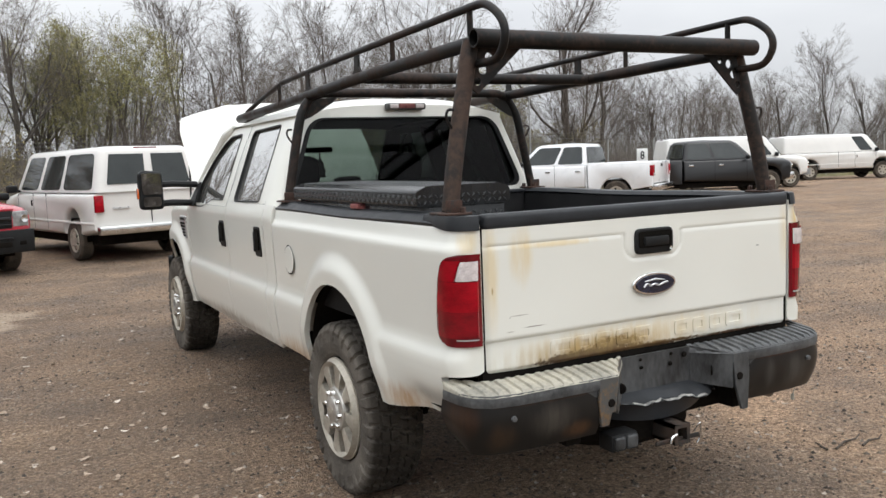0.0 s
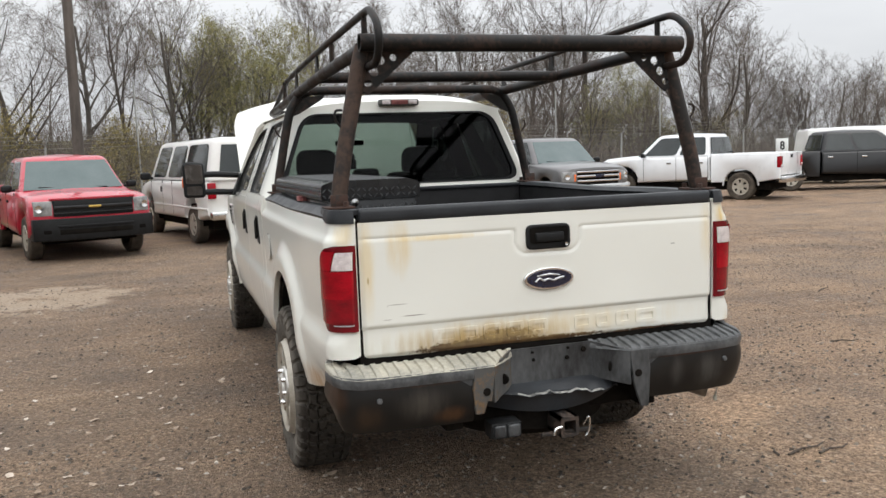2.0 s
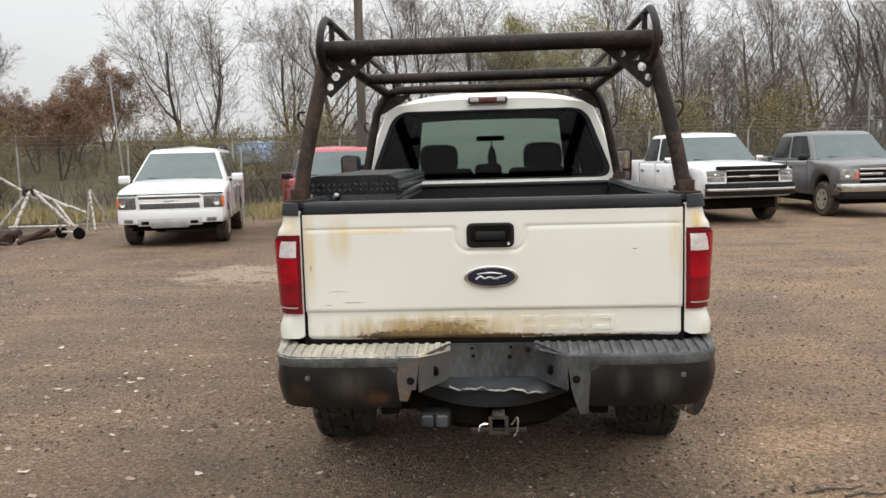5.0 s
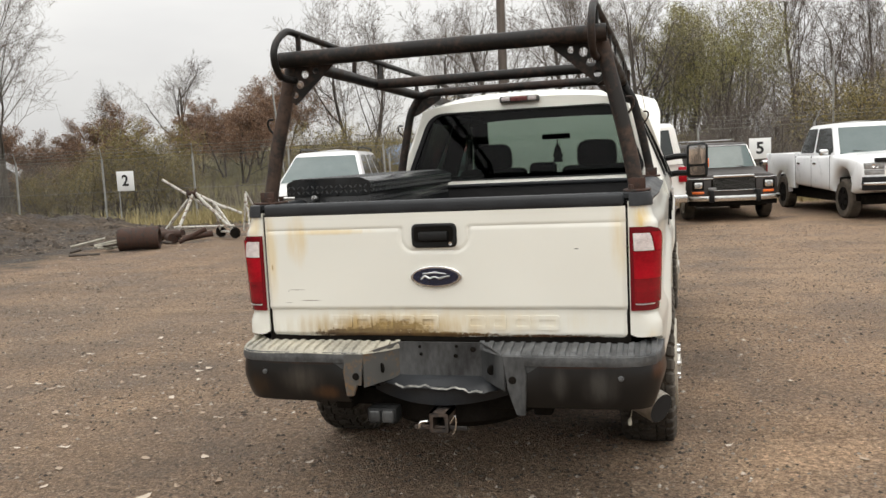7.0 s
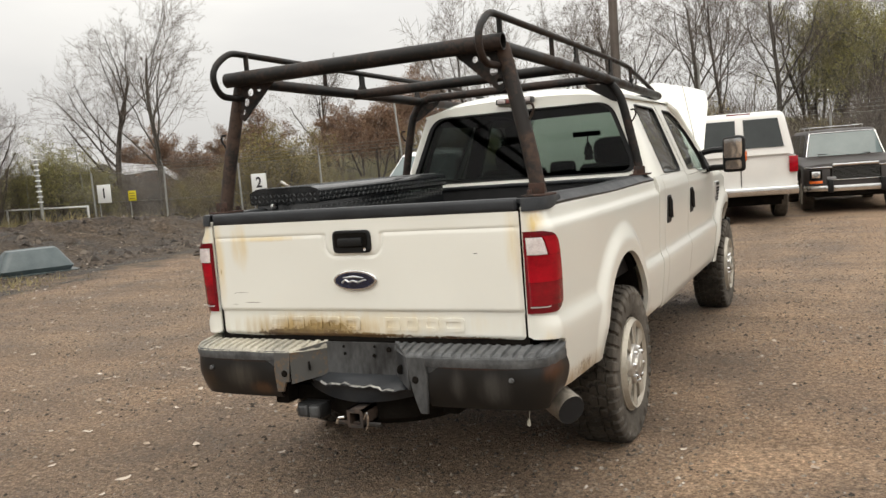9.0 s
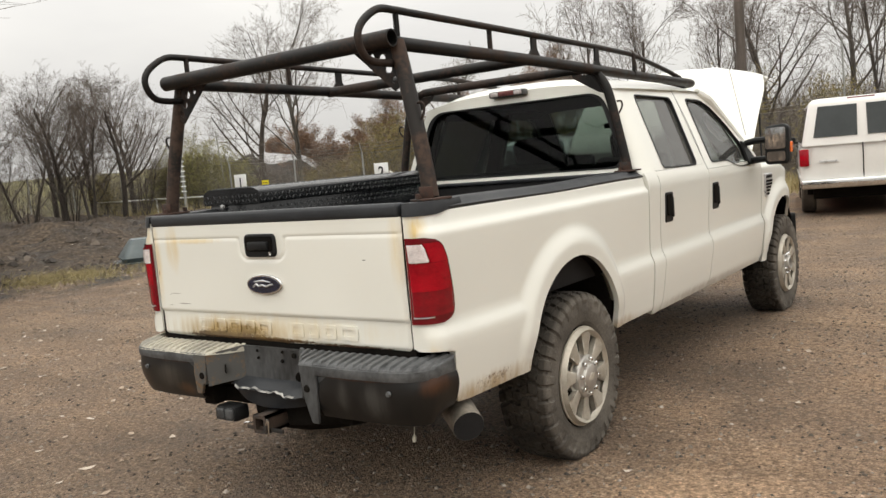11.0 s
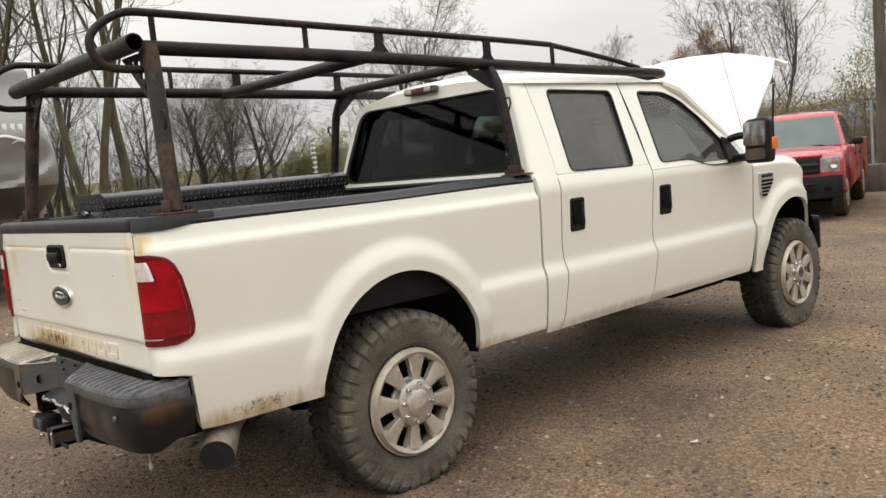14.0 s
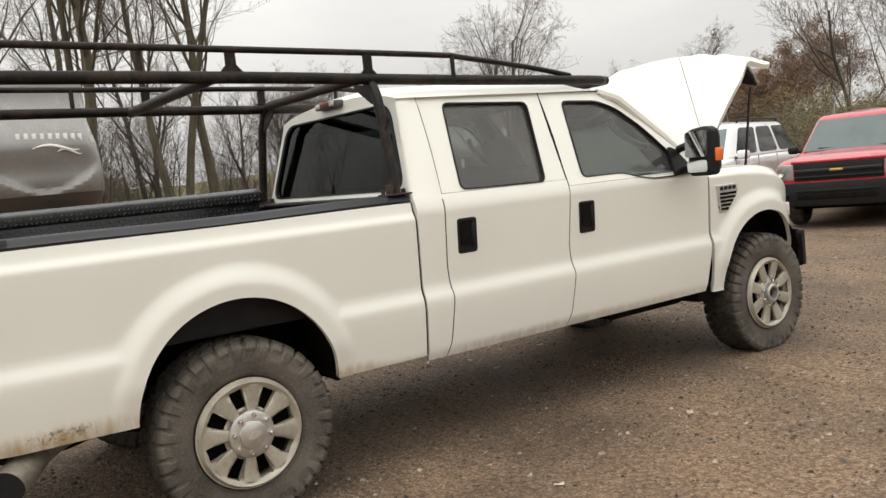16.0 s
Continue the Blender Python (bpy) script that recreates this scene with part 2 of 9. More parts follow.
M_DEEP_RED = surface("deep_red_lens", (0.11, 0.001, 0.005), (0.27, 0.002, 0.010), 9, (0.05, 0.10), relief=0.04, relief_scale=130, dist=0.002, coat=0.0, stretch=(1, 1, 2.2))
M_DARK_RED_LENS = surface("dark_red_lens", (0.10, 0.001, 0.005), (0.16, 0.002, 0.008), 5, (0.08, 0.14), relief=0.05, coat=0.0)
M_CLEAR_LENS = surface("clear_lens", (0.62, 0.56, 0.56), (0.90, 0.84, 0.83), 40, (0.08, 0.2), metal=0.1, relief=0.3, relief_scale=160, coat=0.8)
M_AMBER = surface("amber_lens", (0.75, 0.13, 0.015), (0.85, 0.18, 0.03), 10, (0.15, 0.2), relief=0.1, coat=0.6)
M_GLASS_DARK = glass_mat("dark_tinted_glass", (0.13, 0.158, 0.145), ior=1.24)
M_GLASS_PRIVACY = glass_mat("privacy_glass", (0.27, 0.285, 0.28), ior=1.6, haze=0.15)
M_GLASS = glass_mat("tinted_door_glass", (0.80, 0.94, 0.90), ior=1.6, haze=0.10)
M_GLASS_CLEAR = glass_mat("windscreen_glass", (0.86, 0.95, 0.90), ior=1.35)
M_SEAT = surface("dark_cloth_and_cab_shade", (0.005, 0.005, 0.0055), (0.012, 0.012, 0.0125), 14, (0.85, 0.95), relief=0.3, relief_scale=200)
M_GREY_TRIM = surface("grey_trim", (0.07, 0.07, 0.068), (0.12, 0.12, 0.115), 8, (0.6, 0.75), relief=0.1)
M_MIRROR = surface("mirror_glass", (0.66, 0.68, 0.69), (0.72, 0.74, 0.75), 3, (0.02, 0.04), metal=1.0, relief=0)
M_BUMPER = surface("worn_grey_bumper", (0.014, 0.0155, 0.017), (0.080, 0.083, 0.085), 9, (0.36, 0.62), relief=0.15, relief_scale=70, stretch=(1, 1, 0.4))
M_BUMPER_DARK = truck_paint("dark_bumper_shell_with_rust", (0.010, 0.0095, 0.009), [
    (0.95, -1.20, 0.68, 0.06, 0.15, 0.06, 0.7, (0.075, 0.030, 0.013), 0), (-0.95, -1.20, 0.66, 0.05, 0.2, 0.10, 0.5, (0.055, 0.024, 0.012), 0), (0.62, -1.31, 0.705, 0.30, 0.1, 0.016, 0.8, (0.085, 0.030, 0.013), 0), (-0.60, -1.31, 0.705, 0.36, 0.1, 0.018, 0.7, (0.06, 0.028, 0.014), 0),
    (0.72, -1.31, 0.61, 0.10, 0.1, 0.10, 0.55, (0.075, 0.072, 0.066), 0), (0.55, -1.31, 0.62, 0.05, 0.1, 0.10, 0.5, (0.06, 0.057, 0.052), 0), (-0.62, -1.31, 0.62, 0.14, 0.1, 0.09, 0.5, (0.085, 0.075, 0.062), 0), (-0.84, -1.31, 0.58, 0.08, 0.2, 0.08, 0.45, (0.06, 0.034, 0.018), 0), (-0.50, -1.31, 0.56, 0.10, 0.1, 0.05, 0.6, (0.10, 0.048, 0.022), 0)])
_shell = M_BUMPER_DARK.node_tree.nodes["Principled BSDF"].inputs
_shell["Coat Weight"].default_value, _shell["Specular IOR Level"].default_value = 0.12, 0.28
M_STEP = surface("worn_step_pad", (0.034, 0.036, 0.038), (0.115, 0.119, 0.122), 14, (0.45, 0.6), relief=0.15)
M_WORN_FLANGE = rusty("scraped_grey_bumper_frame", (0.085, 0.085, 0.082), (0.13, 0.085, 0.05), 0.42, 7, (0.4, 0.65), 0.2)
M_STEP_DUSTY = surface("dusty_step_pad", (0.20, 0.195, 0.17), (0.46, 0.43, 0.35), 7, (0.55, 0.75), relief=0.2)
M_BARE = surface("torn_bare_metal", (0.10, 0.10, 0.10), (0.55, 0.54, 0.50), 12, (0.35, 0.6), metal=0.5, relief=0.3)
M_EXHAUST = surface("stained_steel_pipe", (0.16, 0.14, 0.115), (0.36, 0.32, 0.27), 9, (0.4, 0.65), metal=0.5, relief=0.2)
M_BORE_SHADE = surface("bore_shade_black", (0.004, 0.004, 0.0045), (0.012, 0.012, 0.013), 20, (0.85, 0.95), relief=0.2)
M_HITCH = rusty("dirty_black_steel", (0.018, 0.016, 0.015), (0.045, 0.03, 0.022), 0.6, 14, (0.5, 0.8))
M_LABEL = surface("faded_red_label", (0.16, 0.04, 0.04), (0.30, 0.10, 0.09), 30, (0.5, 0.6), relief=0)
M_RUST = rusty("rust_brown_steel", (0.016, 0.012, 0.010), (0.044, 0.022, 0.015), 0.75, 14, (0.7, 0.9))


def diamond_plate(name):
    m, n, l, b = new_mat(name)
    v = coords(n, l, (1, 1, 1))
    f = noise_tex(n, l, v, 7, 5)
    l.new(ramp(n, l, f, (0.35, (0.007, 0.008, 0.009)), (0.7, (0.018, 0.020, 0.022))), b.inputs["Base Color"])
    b.inputs["Roughness"].default_value, b.inputs["Specular IOR Level"].default_value = 0.24, 0.5
    return m


M_PLATE = diamond_plate("black_diamond_plate")
# raised lozenges, a paler tone than the plate
M_TREAD = surface("paler_tread_lozenges", (0.010, 0.011, 0.012), (0.055, 0.058, 0.06), 22, (0.3, 0.5), relief=0)

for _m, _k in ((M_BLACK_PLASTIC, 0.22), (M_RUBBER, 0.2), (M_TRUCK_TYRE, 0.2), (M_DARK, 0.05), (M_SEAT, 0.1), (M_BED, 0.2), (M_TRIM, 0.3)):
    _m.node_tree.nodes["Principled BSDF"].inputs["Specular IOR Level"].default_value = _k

# ---- mesh helpers ----
def mark_rim(me):
    """Open edges stay crisp once the sheet has its thickness."""
    uses = {}
    for p in me.polygons:
        for k in p.edge_keys:
            uses[k] = uses.get(k, 0) + 1
    sharp = me.attributes.get("sharp_edge") or me.attributes.new("sharp_edge", "BOOLEAN", "EDGE")
    for e in me.edges:
        if uses.get(e.key, 0) == 1:
            sharp.data[e.index].value = True


def part(name, bm, material, parent=None, label="", smooth=True, solid=0.0, bevel=0.0):
    me = bpy.data.meshes.new(name)
    bm.to_mesh(me)
    bm.free()
    me.materials.append(material)
    if smooth:
        me.shade_smooth()
        me.set_sharp_from_angle(angle=radians(38))
    ob = new(name, me)
    ob.parent = parent
    if solid:
        mark_rim(me)
        s = ob.modifiers.new("thickness", "SOLIDIFY")
        s.thickness, s.offset = abs(solid), -1 if solid > 0 else 1
    if bevel:
        b = ob.modifiers.new("soft_edges", "BEVEL")
        b.width, b.segments, b.limit_method, b.angle_limit = bevel, 2, "ANGLE", radians(35)
    if label:
        ob["label"] = label
    return ob


def thing(name, label, category, group="", at=None):
    return tagged(new(name), label, category, group) if at is None else put_at(tagged(new(name), label, category, group), at)


def put_at(ob, m):
    ob.matrix_basis = m
    return ob


def BM():
    return bmesh.new()


def box(bm, x0, x1, y0, y1, z0, z1, m=None):
    v = [bm.verts.new((x, y, z)) for z in (z0, z1) for y in (y0, y1) for x in (x0, x1)]
    for f in ((0, 2, 3, 1), (4, 5, 7, 6), (0, 1, 5, 4), (2, 6, 7, 3), (0, 4, 6, 2), (1, 3, 7, 5)):
        bm.faces.new([v[i] for i in f])
    if m is not None:
        for p in v:
            p.co = m @ p.co
    return bm


def rbox(x0, x1, y0, y1, z0, z1, r=0.02, seg=2):
    bm = box(BM(), x0, x1, y0, y1, z0, z1)
    bmesh.ops.bevel(bm, geom=bm.edges[:], offset=r, segments=seg, affect="EDGES", profile=0.5)
    return bm


def curve_pts(pts, n=8):
    """A smooth line through the points."""
    P = [Vector(p) for p in pts]
    P = [2 * P[0] - P[1]] + P + [2 * P[-1] - P[-2]]
    out = []
    for a, b, c, d in zip(P, P[1:], P[2:], P[3:]):
        for i in range(n):
            t = i / n
            out.append(0.5 * ((2 * b) + (c - a) * t + (2 * a - 5 * b + 4 * c - d) * t * t + (3 * b - a - 3 * c + d) * t ** 3))
    return out + [P[-2]]


def tube(bm, pts, r, n=10, cap=True, hollow=0.0):
    """A round bar along the points; r: one radius, or one a point."""
    P = [Vector(p) for p in pts]
    rs = r if isinstance(r, (list, tuple)) else [r] * len(P)
    t0 = (P[1] - P[0]).normalized()
    side = t0.orthogonal().normalized()
    rings = []
    for i, p in enumerate(P):
        a = (P[i] - P[i - 1]).normalized() if i else t0
        b = (P[i + 1] - P[i]).normalized() if i + 1 < len(P) else a
        t = (a + b).normalized() if (a + b).length > 1e-6 else a
        side = (side - t * side.dot(t)).normalized()
        up = t.cross(side)
        rings.append([bm.verts.new(p + (side * math.cos(k * math.tau / n) + up * math.sin(k * math.tau / n)) * rs[i]) for k in range(n)])
    for A, B in zip(rings, rings[1:]):
        for k in range(n):
            bm.faces.new((A[k], A[(k + 1) % n], B[(k + 1) % n], B[k]))
    if cap and not hollow:
        bm.faces.new(rings[0][::-1]), bm.faces.new(rings[-1])
    if hollow:
        for ring, way in ((rings[0], (P[1] - P[0]).normalized()), (rings[-1], (P[-2] - P[-1]).normalized())):
            c = sum((v.co for v in ring), Vector()) / n
            inner = [bm.verts.new(c + (v.co - c) * hollow) for v in ring]
            deep = [bm.verts.new(v.co + way * 0.12) for v in inner]
            for k in range(n):
                j = (k + 1) % n
                bm.faces.new((ring[k], ring[j], inner[j], inner[k]))
                bm.faces.new((inner[k], inner[j], deep[j], deep[k]))
            bm.faces.new(deep)
    return bm


def lathe(bm, prof, n=48, m=None, close=False):
    """Turns (radius, x) pairs about the x axis."""
    m = m or Matrix()
    rings = []
    for r, x in prof:
        rings.append([bm.verts.new(m @ Vector((x, r * math.cos(k * math.tau / n), r * math.sin(k * math.tau / n)))) for k in range(n)])
    for A, B in zip(rings, rings[1:]):
        for k in range(n):
            bm.faces.new((A[k], B[k], B[(k + 1) % n], A[(k + 1) % n]))
    if close:
        bm.faces.new(rings[0]), bm.faces.new(rings[-1][::-1])
    return bm


def grid(bm, nu, nv, fun):
    """A sheet of points fun(u, v); cells with a missing corner are left out."""
    V = [[None] * (nv + 1) for _ in range(nu + 1)]
    for i in range(nu + 1):
        for j in range(nv + 1):
            p = fun(i / nu, j / nv)
            if p is not None:
                V[i][j] = bm.verts.new(p)
    for i in range(nu):
        for j in range(nv):
            q = (V[i][j], V[i + 1][j], V[i + 1][j + 1], V[i][j + 1])
            if all(q):
                bm.faces.new(q)
    return bm


def rounded(poly, r, n=4):
    """A polygon with rounded corners."""
    out = []
    k = len(poly)
    for i in range(k):
        a, b, c = (Vector(poly[(i + d) % k]) for d in (-1, 0, 1))
        ra = min(r, (a - b).length * 0.48, (c - b).length * 0.48)
        p, q = b + (a - b).normalized() * ra, b + (c - b).normalized() * ra
        for j in range(n + 1):
            t = j / n
            out.append(tuple((1 - t) ** 2 * p + 2 * t * (1 - t) * b + t * t * q))
    return out


def holed(outer, holes, place):
    """A flat panel with openings; place maps (a, b) to a point."""
    bm = BM()
    edges = []
    for loop in [outer] + list(holes):
        vs = [bm.verts.new((a, b, 0)) for a, b in loop]
        edges += [bm.edges.new((vs[i], vs[(i + 1) % len(vs)])) for i in range(len(vs))]
    bmesh.ops.triangle_fill(bm, edges=edges, use_beauty=True, use_dissolve=False)
    for v in bm.verts:
        v.co = place(v.co.x, v.co.y)
    return bm


def prism(bm, poly, place, d0, d1):
    """A polygon in (a, b), thickened between two depths; place maps (a, b, depth)."""
    A, B = [bm.verts.new(place(a, b, d0)) for a, b in poly], [bm.verts.new(place(a, b, d1)) for a, b in poly]
    bm.faces.new(A), bm.faces.new(B[::-1])
    for i in range(len(poly)):
        j = (i + 1) % len(poly)
        bm.faces.new((A[j], A[i], B[i], B[j]))
    return bm


def lerp_table(tab, z):
    for (a, p), (b, q) in zip(tab, tab[1:]):
        if z <= b:
            t = max(0.0, (z - a) / (b - a))
            return p + (q - p) * t
    return tab[-1][1]


def smooth01(a, b, x):
    t = min(1.0, max(0.0, (x - a) / (b - a)))
    return t * t * (3 - 2 * t)


def fix(bm):
    bmesh.ops.recalc_face_normals(bm, faces=bm.faces)
    return bm


def mirror_x(bm):
    for v in bm.verts:
        v.co.x = -v.co.x
    bmesh.ops.reverse_faces(bm, faces=bm.faces)
    return bm

# ---- ground: packed gravel yard, one sheet out to the horizon ----
def ground_mat():
    m, n, l, b = new_mat("packed_gravel")
    v = coords(n, l)
    fine, mid, big, huge = noise_tex(n, l, v, 60, 6, 0.8), noise_tex(n, l, v, 9, 6, 0.7), noise_tex(n, l, v, 0.9, 6, 0.6), noise_tex(n, l, v, 0.16, 4, 0.5)
    vor = n.new("ShaderNodeTexVoronoi")
    vor.inputs["Scale"].default_value = 88
    l.new(v, vor.inputs["Vector"])
    stones = ramp(n, l, vor.outputs["Color"], (0.15, (0.095, 0.072, 0.054)), (0.5, (0.195, 0.152, 0.115)), (0.78, (0.35, 0.295, 0.24)), (0.95, (0.50, 0.45, 0.385)))
    dirt = ramp(n, l, fine, (0.38, (0.105, 0.077, 0.057)), (0.50, (0.195, 0.149, 0.111)), (0.62, (0.33, 0.262, 0.200)))
    col = mix(n, l, ramp(n, l, mid, (0.50, (0, 0, 0)), (0.64, (0.85, 0.85, 0.85))), dirt, stones)
    wet = ramp(n, l, big, (0.34, (0.68, 0.66, 0.64)), (0.5, (1.02, 1.0, 0.975)), (0.66, (1.28, 1.25, 1.205)))
    col = mix(n, l, 1.0, col, wet, "MULTIPLY")
    tone = ramp(n, l, huge, (0.35, (1.20, 1.095, 1.01)), (0.65, (1.21, 1.15, 1.09)))
    col = mix(n, l, 1.0, col, tone, "MULTIPLY")
    # old wheel tracks across the yard
    track = noise_tex(n, l, coords(n, l, (0.14, 1.0, 1)), 1.3, 3, 0.5)
    col = mix(n, l, 1.0, col, ramp(n, l, track, (0.36, (0.88, 0.875, 0.87)), (0.5, (1.0, 1.0, 1.0)), (0.66, (1.06, 1.06, 1.06))), "MULTIPLY")
    sep = n.new("ShaderNodeSeparateXYZ")
    l.new(v, sep.inputs[0])
    # paler lane along the passenger side, palest towards the rear
    lane = math_node(n, l, "ADD", math_node(n, l, "SUBTRACT", sep.outputs["X"], 0.9), math_node(n, l, "MULTIPLY", math_node(n, l, "SUBTRACT", big, 0.5), 3.0))
    lane = math_node(n, l, "MULTIPLY", lane, 0.8, True)
    rear = math_node(n, l, "MULTIPLY", math_node(n, l, "SUBTRACT", 1.5, sep.outputs["Y"]), 0.4, True)
    lane = math_node(n, l, "MULTIPLY", lane, math_node(n, l, "ADD", 0.5, math_node(n, l, "MULTIPLY", rear, 0.5)))
    col = mix(n, l, 1.0, col, mix(n, l, lane, (1.05, 1.04, 1.03), (1.52, 1.46, 1.40)), "MULTIPLY")
    # clumped grit and long scraped ruts
    clump = noise_tex(n, l, v, 27, 4, 0.75)
    col = mix(n, l, 1.0, col, ramp(n, l, clump, (0.38, (0.60, 0.59, 0.58)), (0.5, (1.0, 0.99, 0.98)), (0.62, (1.34, 1.33, 1.31))), "MULTIPLY")
    rut = noise_tex(n, l, coords(n, l, (0.22, 2.3, 1)), 1.6, 5, 0.6)
    col = mix(n, l, 1.0, col, ramp(n, l, rut, (0.34, (0.86, 0.855, 0.85)), (0.46, (1.0, 1.0, 1.0)), (0.68, (1.05, 1.05, 1.05))), "MULTIPLY")
    # pale sandy patch
    dx = math_node(n, l, "DIVIDE", math_node(n, l, "SUBTRACT", sep.outputs["X"], -3.25), 1.5)
    dy = math_node(n, l, "DIVIDE", math_node(n, l, "SUBTRACT", sep.outputs["Y"], 6.9), 1.3)
    d = math_node(n, l, "ADD", math_node(n, l, "MULTIPLY", dx, dx), math_node(n, l, "MULTIPLY", dy, dy))
    f = math_node(n, l, "MULTIPLY", math_node(n, l, "SUBTRACT", 1.0, d, True), math_node(n, l, "ADD", math_node(n, l, "MULTIPLY", math_node(n, l, "SUBTRACT", noise_tex(n, l, v, 2.2, 6, 0.65), 0.5), 5.0), 0.75), True)
    f = ramp(n, l, f, (0.16, (0, 0, 0)), (0.42, (0.85, 0.85, 0.85)))
    col = mix(n, l, f, col, mix(n, l, ramp(n, l, clump, (0.35, (0, 0, 0)), (0.65, (1, 1, 1))), (0.40, 0.298, 0.212), (0.57, 0.45, 0.335)))
    # dark spoil and leaf litter on the bank
    bank = math_node(n, l, "SUBTRACT", -9.6, math_node(n, l, "ADD", sep.outputs["X"], math_node(n, l, "MULTIPLY", math_node(n, l, "SUBTRACT", big, 0.5), 9.0)))
    bank = math_node(n, l, "MULTIPLY", bank, 0.45, True)
    soil = ramp(n, l, mid, (0.30, (0.030, 0.022, 0.016)), (0.5, (0.095, 0.071, 0.051)), (0.70, (0.21, 0.165, 0.12)))
    soil = mix(n, l, 1.0, soil, ramp(n, l, big, (0.36, (0.42, 0.41, 0.40)), (0.64, (1.15, 1.10, 1.04))), "MULTIPLY")
    col = mix(n, l, bank, col, soil)
    # rough grass and leaf litter past the fence
    past = math_node(n, l, "SUBTRACT", sep.outputs["Y"], math_node(n, l, "ADD", math_node(n, l, "MULTIPLY", sep.outputs["X"], 0.12), 19.6))
    past = math_node(n, l, "ADD", past, math_node(n, l, "MULTIPLY", math_node(n, l, "SUBTRACT", big, 0.5), 5.0))
    past = ramp(n, l, math_node(n, l, "MULTIPLY", past, 0.5, True), (0.2, (0, 0, 0)), (0.9, (1, 1, 1)))
    grass = ramp(n, l, mid, (0.3, (0.075, 0.068, 0.026)), (0.5, (0.145, 0.130, 0.048)), (0.7, (0.24, 0.20, 0.085)))
    col = mix(n, l, past, col, grass)
    l.new(col, b.inputs["Base Color"])
    l.new(ramp(n, l, big, (0.34, (0.55,) * 3), (0.6, (0.88,) * 3)), b.inputs["Roughness"])
    b.inputs["Specular IOR Level"].default_value = 0.35
    h = math_node(n, l, "ADD", math_node(n, l, "MULTIPLY", vor.outputs["Distance"], -0.8), math_node(n, l, "ADD", math_node(n, l, "ADD", fine, math_node(n, l, "MULTIPLY", clump, 1.3)), mid))
    bump(n, l, b, h, 0.95, 0.03)
    return m


M_GROUND = ground_mat()


def ground_z(x, y):
    """Ruts and hollows near, a bank of spoil towards the fence on the driver's side, a grassed embankment beyond."""
    z = 0.012 * noise.noise(Vector((x * 0.9, y * 0.9, 0))) + 0.006 * noise.noise(Vector((x * 3.1, y * 3.1, 4)))
    r = math.hypot(x - 0.5, y - 1.0)
    z *= smooth01(0.0, 2.0, r) * 0.8 + 0.2
    if r > 9:
        z += smooth01(9, 22, r) * 0.05 * noise.noise(Vector((x * 0.25, y * 0.25, 9)))
    # spoil bank
    edge = lerp_table([(-8, -15.5), (4, -14.5), (9, -13.5), (14, -12.5), (17, -12.0), (30, -12.0)], y)
    t = smooth01(edge, edge - 4.5, x) * smooth01(18.5, 15.5, y) * smooth01(-22, -10, y)
    z += t * (0.52 + 0.30 * noise.noise(Vector((x * 0.5, y * 0.5, 3))) + 0.26 * noise.noise(Vector((x * 1.3, y * 1.3, 7))) + 0.07 * noise.noise(Vector((x * 4.5, y * 4.5, 2))))
    # embankment behind the fence
    a = smooth01(34, 56, y - 0.25 * x) * smooth01(14, -6, x)
    z += a * (3.1 + 0.25 * noise.noise(Vector((x * 0.1, y * 0.1, 5))))
    return z


def axis_steps(lo, hi, near_lo, near_hi, fine, grow):
    out, v, st = [near_lo], near_hi, fine
    x = near_lo
    while x < near_hi:
        x += fine
        out.append(x)
    st = fine
    while x < hi:
        st *= grow
        x += st
        out.append(x)
    x, st = near_lo, fine
    while x > lo:
        st *= grow
        x -= st
        out.append(x)
    return sorted(out)


gx, gy = axis_steps(-1500, 1500, -16, 8, 0.16, 1.055), axis_steps(-1500, 1500, -6, 18, 0.16, 1.055)
me = bpy.data.meshes.new("ground")
nx, ny = len(gx), len(gy)
me.from_pydata([(x, y, ground_z(x, y)) for x in gx for y in gy], [], [(i * ny + j, (i + 1) * ny + j, (i + 1) * ny + j + 1, i * ny + j + 1) for i in range(nx - 1) for j in range(ny - 1)])
me.materials.append(M_GROUND)
me.shade_smooth()
ground = tagged(new("ground", me), "brown packed gravel yard with ruts and spoil", "ground", kind="structure")


def scatter(name, label, spots, shape, mats, kind="stuff"):
    """Many small loose pieces as one mesh of kind stuff."""
    verts, faces, idx = [], [], []
    for x, y, size, turn, k in spots:
        pts, fs = shape(k)
        b = len(verts)
        ca, sa, z0 = math.cos(turn), math.sin(turn), ground_z(x, y)
        verts += [(x + (p[0] * ca - p[1] * sa) * size, y + (p[0] * sa + p[1] * ca) * size, z0 + p[2] * size) for p in pts]
        faces += [tuple(b + i for i in f) for f in fs]
        idx += [k % len(mats)] * len(fs)
    me = bpy.data.meshes.new(name)
    me.from_pydata(verts, [], faces)
    for mt in mats:
        me.materials.append(mt)
    me.polygons.foreach_set("material_index", idx)
    me.update()
    return tagged(new(name, me), label, name.replace("_", " "), kind=kind)


def island_mat(name, stops, rough=0.85):
    m, n, l, b = new_mat(name)
    g = n.new("ShaderNodeNewGeometry")
    v = coords(n, l)
    f = math_node(n, l, "ADD", math_node(n, l, "MULTIPLY", g.outputs["Random Per Island"], 0.8), math_node(n, l, "MULTIPLY", noise_tex(n, l, v, 40, 4), 0.2))
    l.new(ramp(n, l, f, *stops), b.inputs["Base Color"])
    b.inputs["Roughness"].default_value = rough
    return m


